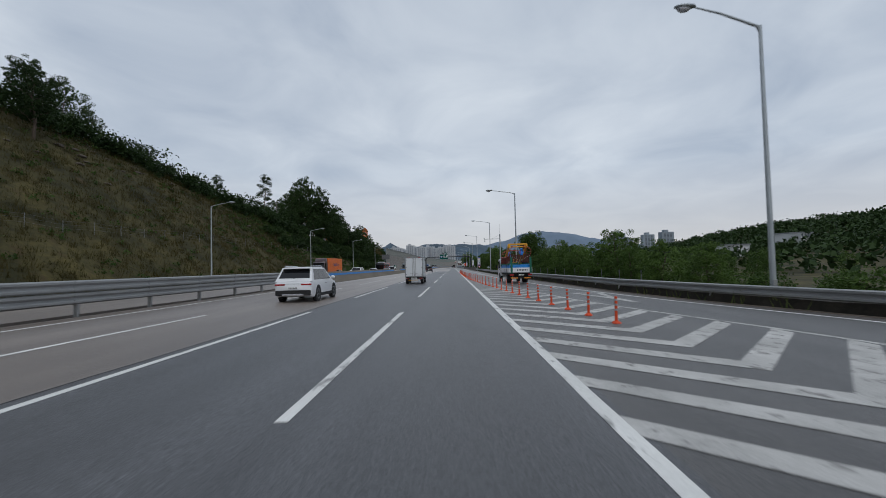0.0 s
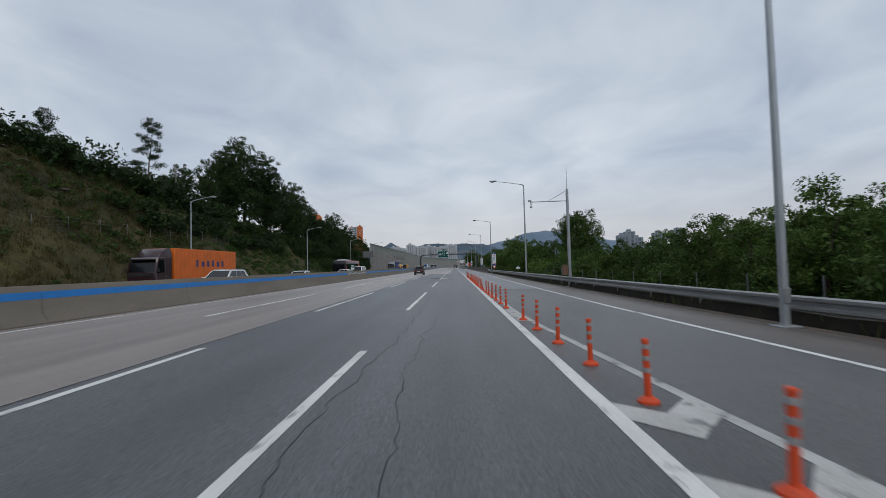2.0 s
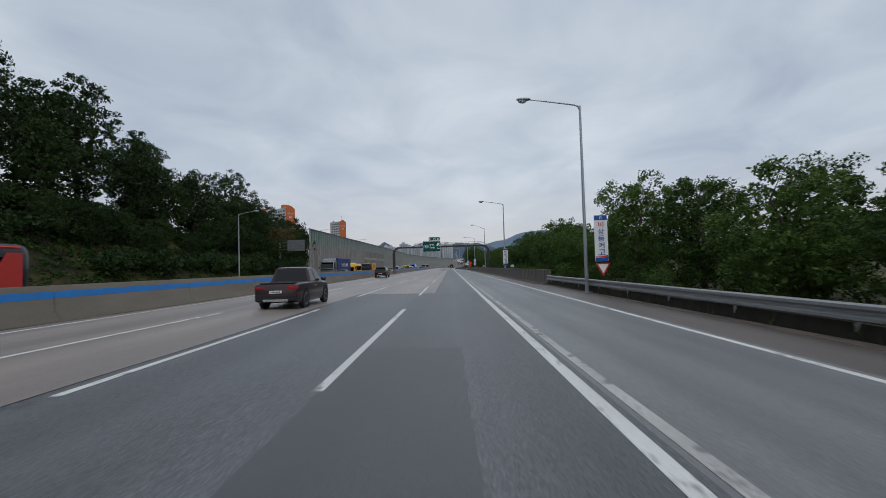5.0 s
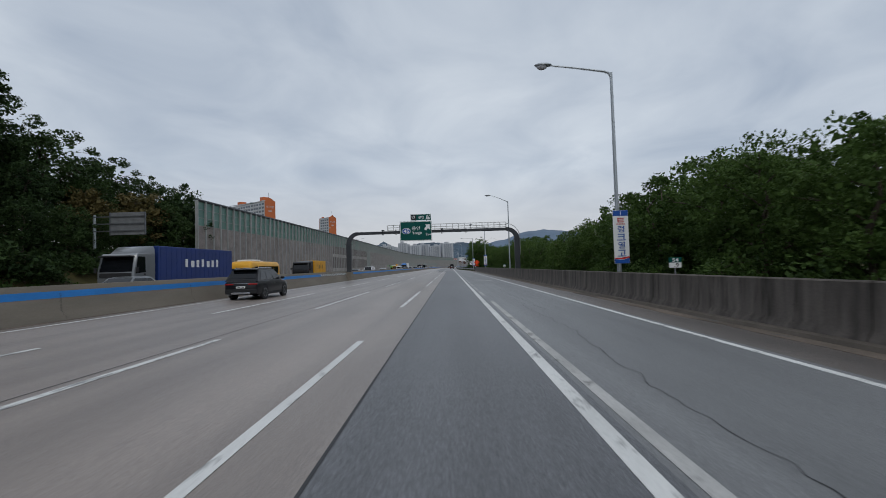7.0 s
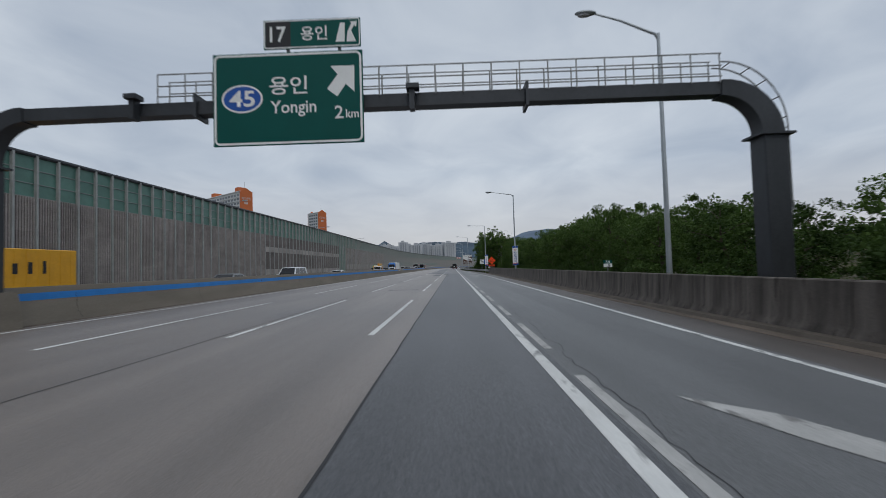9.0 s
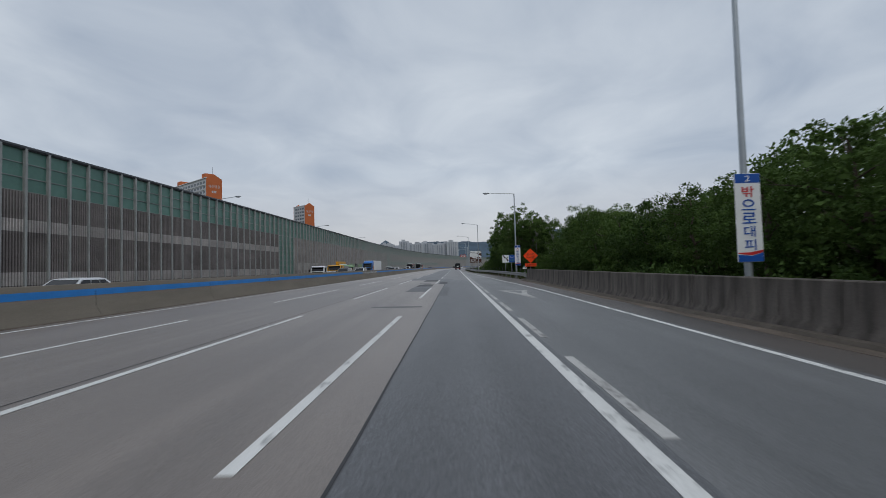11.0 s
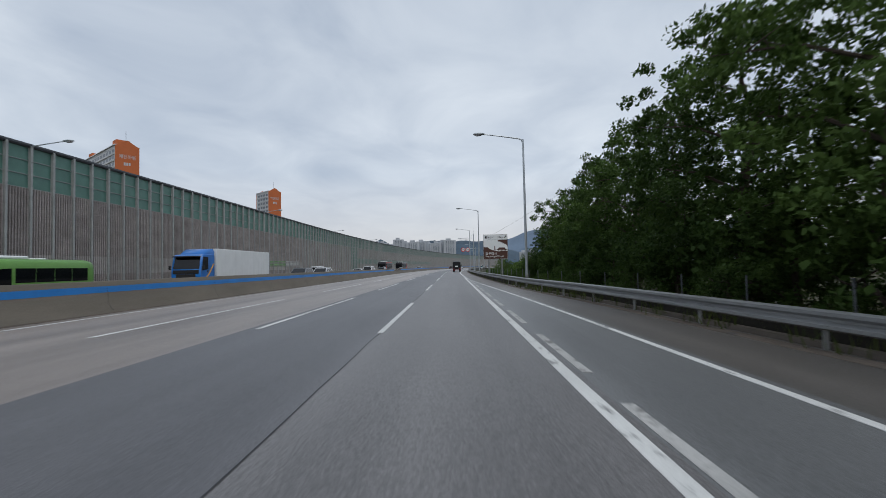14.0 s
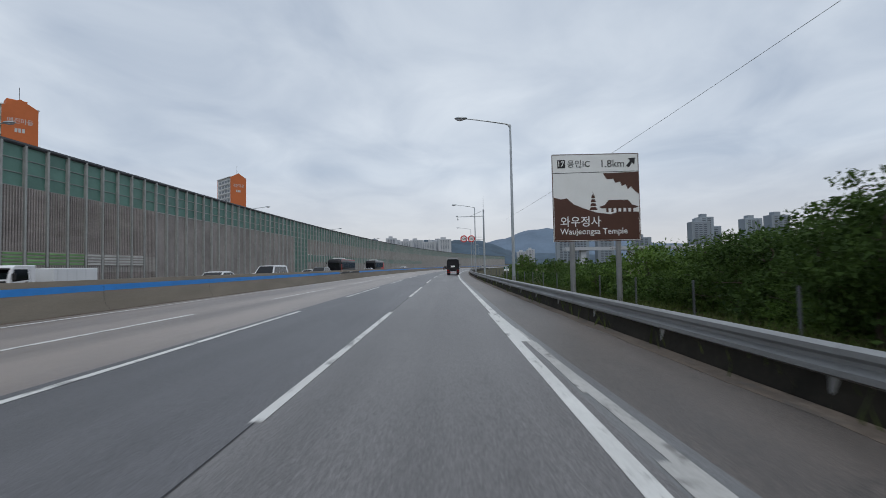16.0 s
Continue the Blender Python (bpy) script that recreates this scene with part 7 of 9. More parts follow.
def car(m, paint, label, kind="suv", category="car"):
    """Front towards +y, the origin under its middle."""
    L, W, H, wr = {"suv": (4.75, 1.88, 1.70, 0.37), "sedan": (4.8, 1.84, 1.45, 0.33), "van": (5.1, 1.95, 1.92, 0.34), "pickup": (4.9, 1.86, 1.72, 0.38)}[kind]
    t = thing({"suv": "suv_car", "sedan": "sedan_car", "van": "van", "pickup": "pickup_truck"}[kind], label, category, m)
    belt = {"suv": 1.06, "sedan": 0.92, "van": 1.05, "pickup": 1.08}[kind]
    hw, hl = W / 2, L / 2

    def ring(y, sw, top, low):
        w = hw * sw
        return [(-w * 0.93, y, low), (w * 0.93, y, low), (w * 0.99, y, low + 0.16), (w, y, (low + top) / 2 + 0.1), (w * 0.965, y, top - 0.06), (w * 0.88, y, top),
                (-w * 0.88, y, top), (-w * 0.965, y, top - 0.06), (-w, y, (low + top) / 2 + 0.1), (-w * 0.99, y, low + 0.16)]
    hood = belt - (0.06 if kind != "van" else 0.0)
    nose = {"suv": 0.92, "sedan": 0.78, "van": 0.9, "pickup": 0.95}[kind]
    back = belt if kind != "sedan" else belt + 0.02
    rings = [ring(-hl, 0.86, back - 0.16, 0.42), ring(-hl + 0.06, 0.94, back - 0.05, 0.34), ring(-hl + 0.35, 1.0, back, 0.26), ring(-0.4, 1.0, belt, 0.24), ring(0.7, 1.0, belt, 0.24),
             ring(hl - 0.75, 0.99, hood, 0.25), ring(hl - 0.2, 0.93, nose, 0.30), ring(hl - 0.02, 0.80, nose - 0.14, 0.36)]
    part("body", Geo().loft(rings), paint, t)
    yr0, yr1, yf0, yf1 = {"suv": (-hl + 0.08, -hl + 0.62, hl - 1.10, hl - 2.05), "sedan": (-hl + 0.62, -hl + 1.35, hl - 1.35, hl - 2.1),
                          "van": (-hl + 0.06, -hl + 0.25, hl - 0.75, hl - 1.6), "pickup": (-0.75, -0.55, hl - 1.25, hl - 1.95)}[kind]
    top_w = 0.77 if kind == "suv" else 0.74
    c = frustum(hw * 0.945, yr0, yf0, belt - 0.04, hw * top_w, yr1, yf1, H - 0.04)
    part("cabin", Geo().add(c, [(0, 1, 5, 4), (1, 2, 6, 5), (2, 3, 7, 6), (3, 0, 4, 7), (4, 5, 6, 7)]), paint, t)
    part("roof", Geo().loft([[(-hw * 0.70, y, H - 0.05), (hw * 0.70, y, H - 0.05), (hw * 0.66, y, H - z), (0, y, H - z + 0.015), (-hw * 0.66, y, H - z)]
                             for y, z in ((yr1 - (0.12 if kind == "suv" else 0), 0.03), (yr1 + 0.2, 0.0), (0.0, -0.01), (yf1, 0.02))]), paint, t)
    pane(t, face_quad(c, (0, 1, 5, 4), 0.06, 0.94, 0.22 if kind == "suv" else 0.12, 0.93, 0.012), name="rear_window")
    pane(t, face_quad(c, (2, 3, 7, 6), 0.05, 0.95, 0.06, 0.95, 0.012), name="windscreen")
    cuts = [(0.10, 0.345), (0.36, 0.63), (0.645, 0.95)] if kind != "pickup" else [(0.06, 0.46), (0.5, 0.94)]
    for u0, u1 in cuts:
        pane(t, face_quad(c, (1, 2, 6, 5), u0, u1, 0.08, 0.90, 0.012), name="side_window")
        pane(t, face_quad(c, (3, 0, 4, 7), 1 - u1, 1 - u0, 0.08, 0.90, 0.012), name="side_window")
    if kind == "pickup":
        part("bed_well", Geo().box(-hw * 0.8, -hl + 0.12, belt - 0.02, hw * 0.8, -0.85, belt + 0.004), CHASSIS, t)
    wb = L * 0.295
    for y in (-wb, wb + 0.1):
        for s in (-1, 1):
            part("wheel_arch", Geo().cyl((s * (hw - 0.16), y, wr + 0.02), (s * (hw + 0.004), y, wr + 0.02), wr * 1.17, n=22), CHASSIS, t)
            wheel(t, s * (hw + 0.012), y, wr, 0.22, s)
    part("rear_bumper", Geo().box(-hw * 0.9, -hl - 0.05, 0.34, hw * 0.9, -hl + 0.15, 0.60, 0.03), CHASSIS if kind in ("suv", "pickup") else paint, t)
    part("skid_plate", Geo().box(-hw * 0.55, -hl - 0.06, 0.33, hw * 0.55, -hl, 0.42, 0.01), CHROME, t)
    part("front_bumper", Geo().box(-hw * 0.82, hl - 0.16, 0.30, hw * 0.82, hl + 0.03, 0.52, 0.03), CHASSIS, t)
    part("grille", Geo().box(-hw * 0.5, hl - 0.1, 0.54, hw * 0.5, hl + 0.012, nose - 0.17, 0.01), CHASSIS, t)
    if kind == "suv":
        part("spoiler", Geo().box(-hw * 0.70, yr1 - 0.26, H - 0.085, hw * 0.70, yr1 + 0.05, H - 0.03, 0.02), paint, t)
        part("lamp_bar", Geo().box(-hw * 0.5, -hl - 0.006, back - 0.17, hw * 0.5, -hl + 0.03, back - 0.145, 0.004), CHROME, t)
        part("wiper", Geo().tube([(0.0, yr0 - 0.02, belt + 0.1), (0.34, yr0 + 0.03, belt + 0.16)], 0.01, 4), CHASSIS, t)
        for s in (-1, 1):
            part("roof_rail", Geo().tube([(s * hw * 0.68, yr1 + 0.1, H), (s * hw * 0.68, yr1 + 0.2, H + 0.05), (s * hw * 0.68, yf1 - 0.2, H + 0.05), (s * hw * 0.68, yf1 - 0.1, H)], 0.018, 5), CHROME, t)
            part("sill_cladding", Geo().box(min(s * hw * 0.96, s * hw * 1.003), -wb + 0.4, 0.24, max(s * hw * 0.96, s * hw * 1.003), wb - 0.3, 0.40, 0.015), CHASSIS, t)
    lo_z, hi_z, in_x = (0.235, 0.155, 0.42) if kind == "suv" else (0.26, 0.13, 0.5)
    for s in (-1, 1):
        part("tail_light", Geo().box(min(s * hw * in_x, s * hw * 0.93), -hl - 0.012, back - lo_z, max(s * hw * in_x, s * hw * 0.93), -hl + 0.26, back - hi_z, 0.015), RED_LENS, t)
        part("headlight", Geo().box(min(s * hw * 0.52, s * hw * 0.86), hl - 0.24, nose - 0.22, max(s * hw * 0.52, s * hw * 0.86), hl - 0.01, nose - 0.1, 0.015), CLEAR, t)
        part("door_mirror", Geo().sphere((s * (hw + 0.1), yf0 - 0.35, belt + 0.08), (0.13, 0.07, 0.09), 8, 6), paint, t)
        part("door_handle", Geo().box(min(s * hw * 0.97, s * (hw + 0.015)), -0.2, belt - 0.2, max(s * hw * 0.97, s * (hw + 0.015)), 0.0, belt - 0.17), CHROME, t)
    plate_bars(t, 0, -hl - 0.012, back - 0.36 if kind != "van" else 0.62)
    plate_bars(t, 0, hl + 0.03, 0.45, side=1)
    return t


def cab(t, paint, w, y0, y1, z0, zt, flat_nose=0.25):
    """A forward-control lorry cab from y0 (back) to y1 (nose)."""
    h = w / 2
    zb = z0 + (zt - z0) * 0.48
    prof = [(y0, z0), (y1 - 0.02, z0), (y1 + 0.02, z0 + 0.2), (y1, zb), (y1 - flat_nose * (zt - zb) * 1.6, zt - 0.10), (y1 - flat_nose * (zt - zb) * 1.6 - 0.15, zt), (y0, zt)]

    def ringx(x, k):
        cy, cz = (y0 + y1) / 2, (z0 + zt) / 2
        return [(x, cy + (py - cy) * k, cz + (pz - cz) * k) for py, pz in prof]
    rings = [ringx(-h, 0.965), ringx(-h + 0.05, 1.0), ringx(h - 0.05, 1.0), ringx(h, 0.965)]
    part("cab", Geo().loft(rings), paint, t)
    a, b = Vector((0, y1 + 0.008, zb + 0.03)), Vector((0, y1 - flat_nose * (zt - zb) * 1.6 + 0.012, zt - 0.14))
    part("windscreen", Geo().add([(-h * 0.9, a.y, a.z), (h * 0.9, a.y, a.z), (h * 0.84, b.y, b.z), (-h * 0.84, b.y, b.z)], [(0, 1, 2, 3)]), GLASS, t, smooth=0)
    for s in (-1, 1):
        x = s * (h + 0.004)
        q = y1 - flat_nose * (zt - zb) * 1.5 - 0.1
        part("side_window", Geo().add([(x, q - 0.72, zb - 0.02), (x, y1 - 0.16, zb - 0.10), (x, q + 0.02, zt - 0.2), (x, q - 0.66, zt - 0.2)], [(0, 1, 2, 3)]), GLASS, t, smooth=0)
        part("door_seam", Geo().tube([(x, q - 0.82, z0 + 0.12), (x, q - 0.82, zb), (x, q - 0.74, zt - 0.12)], 0.008, 4).tube([(x, y1 - 0.1, zb - 0.1), (x, y1 - 0.14, z0 + 0.35)], 0.008, 4), GREY_TRIM, t)
        part("door_handle", Geo().box(min(x, x + s * 0.02), q - 0.68, zb - 0.22, max(x, x + s * 0.02), q - 0.52, zb - 0.10, 0.005), CHASSIS, t)
        mx = s * (h + 0.17)
        arm = part("mirror", Geo().box(mx - 0.08, y1 - 0.12, zb - 0.02, mx + 0.08, y1 - 0.02, zb + 0.30, 0.025), CHASSIS, t)
        part("mirror_arm", Geo().tube([(s * h, y1 - 0.15, zb + 0.2), (mx, y1 - 0.07, zb + 0.24)], 0.015, 5), CHASSIS, arm)
        part("headlight", Geo().box(min(s * h * 0.55, s * h * 0.92), y1 - 0.05, z0 + 0.24, max(s * h * 0.55, s * h * 0.92), y1 + 0.03, z0 + 0.42, 0.02), CLEAR, t)
        part("side_lamp", Geo().box(min(x, x + s * 0.015), y1 - 0.16, z0 + 0.40, max(x, x + s * 0.015), y1 - 0.06, z0 + 0.47, 0.004), AMBER, t, "amber side lamp")
    part("bumper", Geo().box(-h * 0.98, y1 - 0.25, z0 - 0.14, h * 0.98, y1 + 0.05, z0 + 0.16, 0.03), paint, t)
    part("grille", Geo().box(-h * 0.5, y1, z0 + 0.25, h * 0.5, y1 + 0.03, z0 + 0.38, 0.01), CHASSIS, t)


def box_truck(m):
    """The small white box truck; the origin lies under the back of the box, its front towards +y."""
    t = thing("box_truck", "white box truck with grey framed doors on the road", "truck", m)
    h, z0, zt, Lb = 0.89, 0.70, 2.57, 3.05
    box = part("box_body", Geo().box(-h, 0.03, z0, h, Lb, zt, 0.02), BOX_WHITE, t)
    g = Geo()
    for s in (-1, 1):
        g.box(min(s * (h - 0.10), s * (h + 0.008)), -0.012, z0 - 0.02, max(s * (h - 0.10), s * (h + 0.008)), 0.05, zt + 0.01, 0.008)
    g.box(-h + 0.1, -0.012, zt - 0.09, h - 0.1, 0.05, zt + 0.01, 0.008).box(-h + 0.1, -0.012, z0 - 0.02, h - 0.1, 0.05, z0 + 0.06, 0.008)
    part("rear_frame", g, GREY_TRIM, box, "grey door frame")
    part("roof_trim", Geo().box(-h - 0.012, 0.05, zt - 0.06, -h + 0.02, Lb + 0.01, zt + 0.012).box(h - 0.02, 0.05, zt - 0.06, h + 0.012, Lb + 0.01, zt + 0.012)
         .box(-h - 0.01, Lb - 0.02, z0, -h + 0.02, Lb + 0.012, zt).box(h - 0.02, Lb - 0.02, z0, h + 0.012, Lb + 0.012, zt), GREY_TRIM, box)
    part("sill", Geo().box(h - 0.02, 0.05, z0 - 0.06, h + 0.012, Lb, z0 + 0.07, 0.006).box(-h - 0.012, 0.05, z0 - 0.06, -h + 0.02, Lb, z0 + 0.07, 0.006), GREY_TRIM, box)
    for s in (-1, 1):
        d = part("rear_door", Geo().box(min(s * 0.012, s * (h - 0.10)), -0.028, z0 + 0.06, max(s * 0.012, s * (h - 0.10)), 0.02, zt - 0.10, 0.012), BOX_WHITE, t)
        for x in (0.15,):
            part("lock_rod", Geo().cyl((s * x, -0.055, z0 + 0.02), (s * x, -0.055, zt - 0.05), 0.014, n=8), ZINC, d)
            for z in (z0 + 0.08, z0 + 0.92, zt - 0.14):
                part("rod_keeper", Geo().box(s * x - 0.03, -0.06, z - 0.03, s * x + 0.03, -0.028, z + 0.03, 0.005), GREY_TRIM, d)
        for z in (z0 + 0.22, z0 + 0.88, zt - 0.26):
            part("hinge", Geo().box(min(s * (h - 0.20), s * (h + 0.005)), -0.045, z - 0.03, max(s * (h - 0.20), s * (h + 0.005)), -0.026, z + 0.03, 0.005)
                 .cyl((s * (h - 0.06), -0.05, z - 0.045), (s * (h - 0.06), -0.05, z + 0.045), 0.018, n=8), GREY_TRIM, d, "grey hinge")
        part("latch", Geo().box(s * 0.15 - 0.03, -0.085, z0 + 0.20, s * 0.15 + 0.03, -0.03, z0 + 0.36, 0.008).box(min(s * 0.15, s * 0.36), -0.085, z0 + 0.30, max(s * 0.15, s * 0.36), -0.045, z0 + 0.325), ZINC, d)
        part("top_lamp", Geo().box(min(s * 0.38, s * 0.62), -0.02, zt - 0.06, max(s * 0.38, s * 0.62), -0.005, zt - 0.02, 0.004), RED_LENS, t)
        part("tail_light", Geo().cyl((s * 0.74, 0.02, 0.54), (s * 0.74, -0.03, 0.54), 0.062, n=16), RED_LENS, t)
        part("reversing_light", Geo().cyl((s * 0.74, -0.03, 0.54), (s * 0.74, -0.036, 0.54), 0.032, n=12), CLEAR, t, "round clear lamp")
        part("tail_light", Geo().cyl((s * 0.57, 0.02, 0.54), (s * 0.57, -0.03, 0.54), 0.062, n=16), RED_LENS, t)
        part("mudguard", Geo().box(s * 0.7 - 0.13, 0.18, 0.22, s * 0.7 + 0.13, 0.20, 0.62), RUBBER, t)
        part("rear_bracket", Geo().box(min(s * 0.48, s * 0.84), 0.0, 0.44, max(s * 0.48, s * 0.84), 0.06, 0.64, 0.01), CHASSIS, t)
    lettering("최대적재량 1000kg", 0.42, 0.05, pose(0.58, -0.03, z0 + 0.13), SIGN_BLACK, t, depth=0.004)
    part("gasket", Geo().box(-0.03, -0.034, z0 + 0.06, 0.03, -0.006, zt - 0.10), GASKET, t, "grey rubber gasket")
    plate_bars(t, 0, 0.0, 0.55, 0.52, 0.11)
    part("step", Geo().box(-0.55, -0.20, 0.36, 0.42, 0.08, 0.41, 0.008), ZINC, t)
    part("step_edge", Geo().box(-0.55, -0.215, 0.352, 0.42, -0.20, 0.395), V_YELLOW, t, "yellow reflective edge")
    # side door on the kerb side
    part("door_frame", Geo().box(h - 0.005, 1.78, z0 + 0.05, h + 0.012, 2.98, 2.40, 0.004), GREY_TRIM, t, "grey side door frame")
    sd = part("side_door", Geo().box(h, 1.90, z0 - 0.06, h + 0.03, 2.86, 2.22, 0.006), BOX_WHITE, t)
    part("door_handle", Geo().box(h + 0.03, 2.66, 1.24, h + 0.045, 2.76, 1.44, 0.01), GREY_TRIM, sd)
    part("handle_slot", Geo().box(h + 0.04, 2.69, 1.28, h + 0.049, 2.73, 1.40, 0.003), CHASSIS, sd)
    part("vent", Geo().box(h, 0.7, 1.02, h + 0.012, 0.82, 1.08, 0.003), GREY_TRIM, t)
    # chassis, step, tank
    part("chassis", Geo().box(-0.42, 0.1, 0.46, 0.42, 4.2, 0.66, 0.01).box(-0.7, 1.3, 0.36, -0.45, 2.4, 0.62, 0.02), CHASSIS, t)
    part("underside", Geo().box(-h + 0.06, 0.08, 0.60, h - 0.06, Lb, z0), CHASSIS, t)
    part("side_step", Geo().box(0.66, 1.95, 0.34, 0.92, 2.72, 0.37, 0.005).box(0.66, 2.0, 0.37, 0.70, 2.04, 0.62).box(0.66, 2.62, 0.37, 0.70, 2.66, 0.62), ZINC, t, "pale metal side step")
    cab(t, SHEET, 1.72, Lb + 0.08, Lb + 1.55, 0.55, 1.96, 0.42)
    rings = []
    for y, zz, w in ((Lb + 0.10, 2.36, 0.60), (Lb + 0.30, 2.36, 0.66), (Lb + 0.62, 2.26, 0.64), (Lb + 0.90, 2.06, 0.58), (Lb + 1.0, 1.95, 0.5)):
        rings.append([(-w, y, 1.93), (-w * 0.96, y, (1.93 + zz) / 2), (-w * 0.7, y, zz), (w * 0.7, y, zz), (w * 0.96, y, (1.93 + zz) / 2), (w, y, 1.93)])
    part("wind_deflector", Geo().loft(rings), SHEET, t, smooth=60)
    for s in (-1, 1):
        part("pillar_trim", Geo().box(min(s * 0.862, s * 0.868), Lb + 0.2, 1.22, max(s * 0.862, s * 0.868), Lb + 0.34, 1.78), GLASS, t)
        part("arch", Geo().cyl((s * 0.74, Lb + 0.92, 0.40), (s * 0.868, Lb + 0.92, 0.40), 0.39, n=22), CHASSIS, t)
        part("cab_stripe", Geo().box(min(s * 0.864, s * 0.869), Lb + 0.55, 1.03, max(s * 0.864, s * 0.869), Lb + 0.98, 1.05), SIGN_RED, t, "thin red stripe")
        wheel(t, s * 0.875, Lb + 0.92, 0.315, 0.2, s, 6)
        wheel(t, s * 0.86, 0.72, 0.315, 0.24, s, 6)
    part("fuel_cap", Geo().cyl((0.861, Lb + 0.42, 0.86), (0.872, Lb + 0.42, 0.86), 0.035, n=10), BLUE, t, "blue cap")
    return t


box_truck(pose(-3.67, 43.65, rz(-3.55)))


def ride_truck(m):
    """A flatbed lorry with a folded fairground ride; the origin lies under its rear axle."""
    t = thing("flatbed_truck", "white flatbed truck loaded with a folded fairground ride", "truck", m)
    part("chassis", Geo().box(-0.45, -1.6, 0.62, 0.45, 4.6, 0.88, 0.02), CHASSIS, t)
    part("underside", Geo().box(-0.95, -1.5, 0.80, 0.95, 3.0, 0.98), CHASSIS, t)
    part("bed_floor", Geo().box(-1.06, -1.95, 0.97, 1.06, 3.05, 1.06, 0.01), GREY_TRIM, t)
    for s in (-1, 1):
        x0, x1 = min(s * 1.04, s * 1.09), max(s * 1.04, s * 1.09)
        for a, b in ((-1.93, 0.45), (0.50, 3.03)):
            gate = part("side_gate", Geo().box(x0, a, 1.03, x1, b, 1.46, 0.012), SHEET, t)
            for q in (1.12, 1.24, 1.36):
                part("rib", Geo().box(min(s * 1.09, s * 1.10), a + 0.05, q - 0.012, max(s * 1.09, s * 1.10), b - 0.05, q + 0.012), SHEET, gate)
        part("stake", Geo().box(x0, 0.44, 0.92, x1 + 0.02 * (s > 0), 0.52, 1.5, 0.005), GREY_TRIM, t)
        part("side_lamp", Geo().box(min(s * 1.06, s * 1.08), 1.6, 0.90, max(s * 1.06, s * 1.08), 1.72, 0.95), AMBER, t)
        part("tail_light", Geo().box(s * 0.85 - 0.18, -1.98, 0.72, s * 0.85 + 0.18, -1.92, 0.88, 0.01), RED_LENS, t)
        part("strap", Geo().box(min(s * 1.09, s * 1.105), -0.62, 0.95, max(s * 1.09, s * 1.105), -0.55, 1.80), CHASSIS, t)
        part("strap", Geo().box(min(s * 1.09, s * 1.105), 2.45, 0.95, max(s * 1.09, s * 1.105), 2.52, 1.80), CHASSIS, t)
        bumper = part("rear_board", Geo().box(s * 0.62 - 0.33, -2.0, 0.46, s * 0.62 + 0.33, -1.96, 0.57, 0.004), V_YELLOW, t, "yellow and red striped board")
        for k in range(5):
            a = s * 0.62 - 0.31 + 0.13 * k
            part("stripe", Geo().add([(a, -2.004, 0.465), (a + 0.05, -2.004, 0.465), (a + 0.11, -2.004, 0.565), (a + 0.06, -2.004, 0.565)], [(0, 1, 2, 3)]), SIGN_RED, bumper, smooth=0)
        wheel(t, s * 1.0, 0.0, 0.40, 0.42, s, 8, RIM)
        wheel(t, s * 1.035, 3.75, 0.40, 0.24, s, 8, RIM)
        part("arch", Geo().cyl((s * 0.80, 3.75, 0.46), (s * 1.02, 3.75, 0.46), 0.50, n=24), CHASSIS, t)
        part("mudguard", Geo().box(s * 0.78 - 0.2, -0.62, 0.25, s * 0.78 + 0.2, -0.60, 0.85), RUBBER, t)
    tail = part("tail_gate", Geo().box(-1.06, -1.98, 1.03, 1.06, -1.93, 1.46, 0.012), SHEET, t)
    for k in range(7):
        a = -0.36 + 0.15 * k
        part("badge_bar", Geo().add([(a, -1.984, 1.18), (a + 0.10, -1.984, 1.18), (a + 0.10, -1.984, 1.31), (a, -1.984, 1.31)], [(0, 1, 2, 3)]), CHASSIS, tail, smooth=0)
    plate_bars(t, 0.05, -1.98, 0.80, 0.5, 0.12)
    part("under_run_bar", Geo().box(-0.95, -1.96, 0.46, 0.95, -1.88, 0.56, 0.01), CHASSIS, t)
    cab(t, SHEET, 2.02, 3.12, 4.85, 0.62, 2.36, 0.30)
    part("head_board", Geo().box(-1.02, 3.04, 1.06, 1.02, 3.08, 2.0, 0.01), RIDE_GREEN, t)
    # the load
    tarp = part("tarpaulin", Geo().loft([[(-1.0, y, 1.07), (-1.02, y, 1.45), (-0.95, y, 1.74 + dz), (0.95, y, 1.74 + dz), (1.02, y, 1.45), (1.0, y, 1.07)]
                                         for y, dz in ((-1.85, -0.05), (-1.2, 0.02), (-0.4, -0.03), (0.4, 0.03), (1.2, -0.02), (2.0, 0.02), (2.95, 0.0))]), TARP, t, "bright blue tarpaulin")
    part("base_frame", Geo().box(-1.04, -1.2, 1.74, -0.94, 2.95, 1.84).box(0.94, -1.2, 1.74, 1.04, 2.95, 1.84).box(-1.0, 2.85, 1.1, -0.9, 2.95, 1.8).box(-1.0, -1.2, 1.72, 1.0, -1.1, 1.82), RIDE_GREEN, t, "green steel frame")
    for x in (-0.86, 0.92):
        part("rear_post", Geo().box(x - 0.09, -2.08, 1.0, x + 0.09, -1.99, 2.45, 0.008), RIDE_GREEN, t, "green upright post")
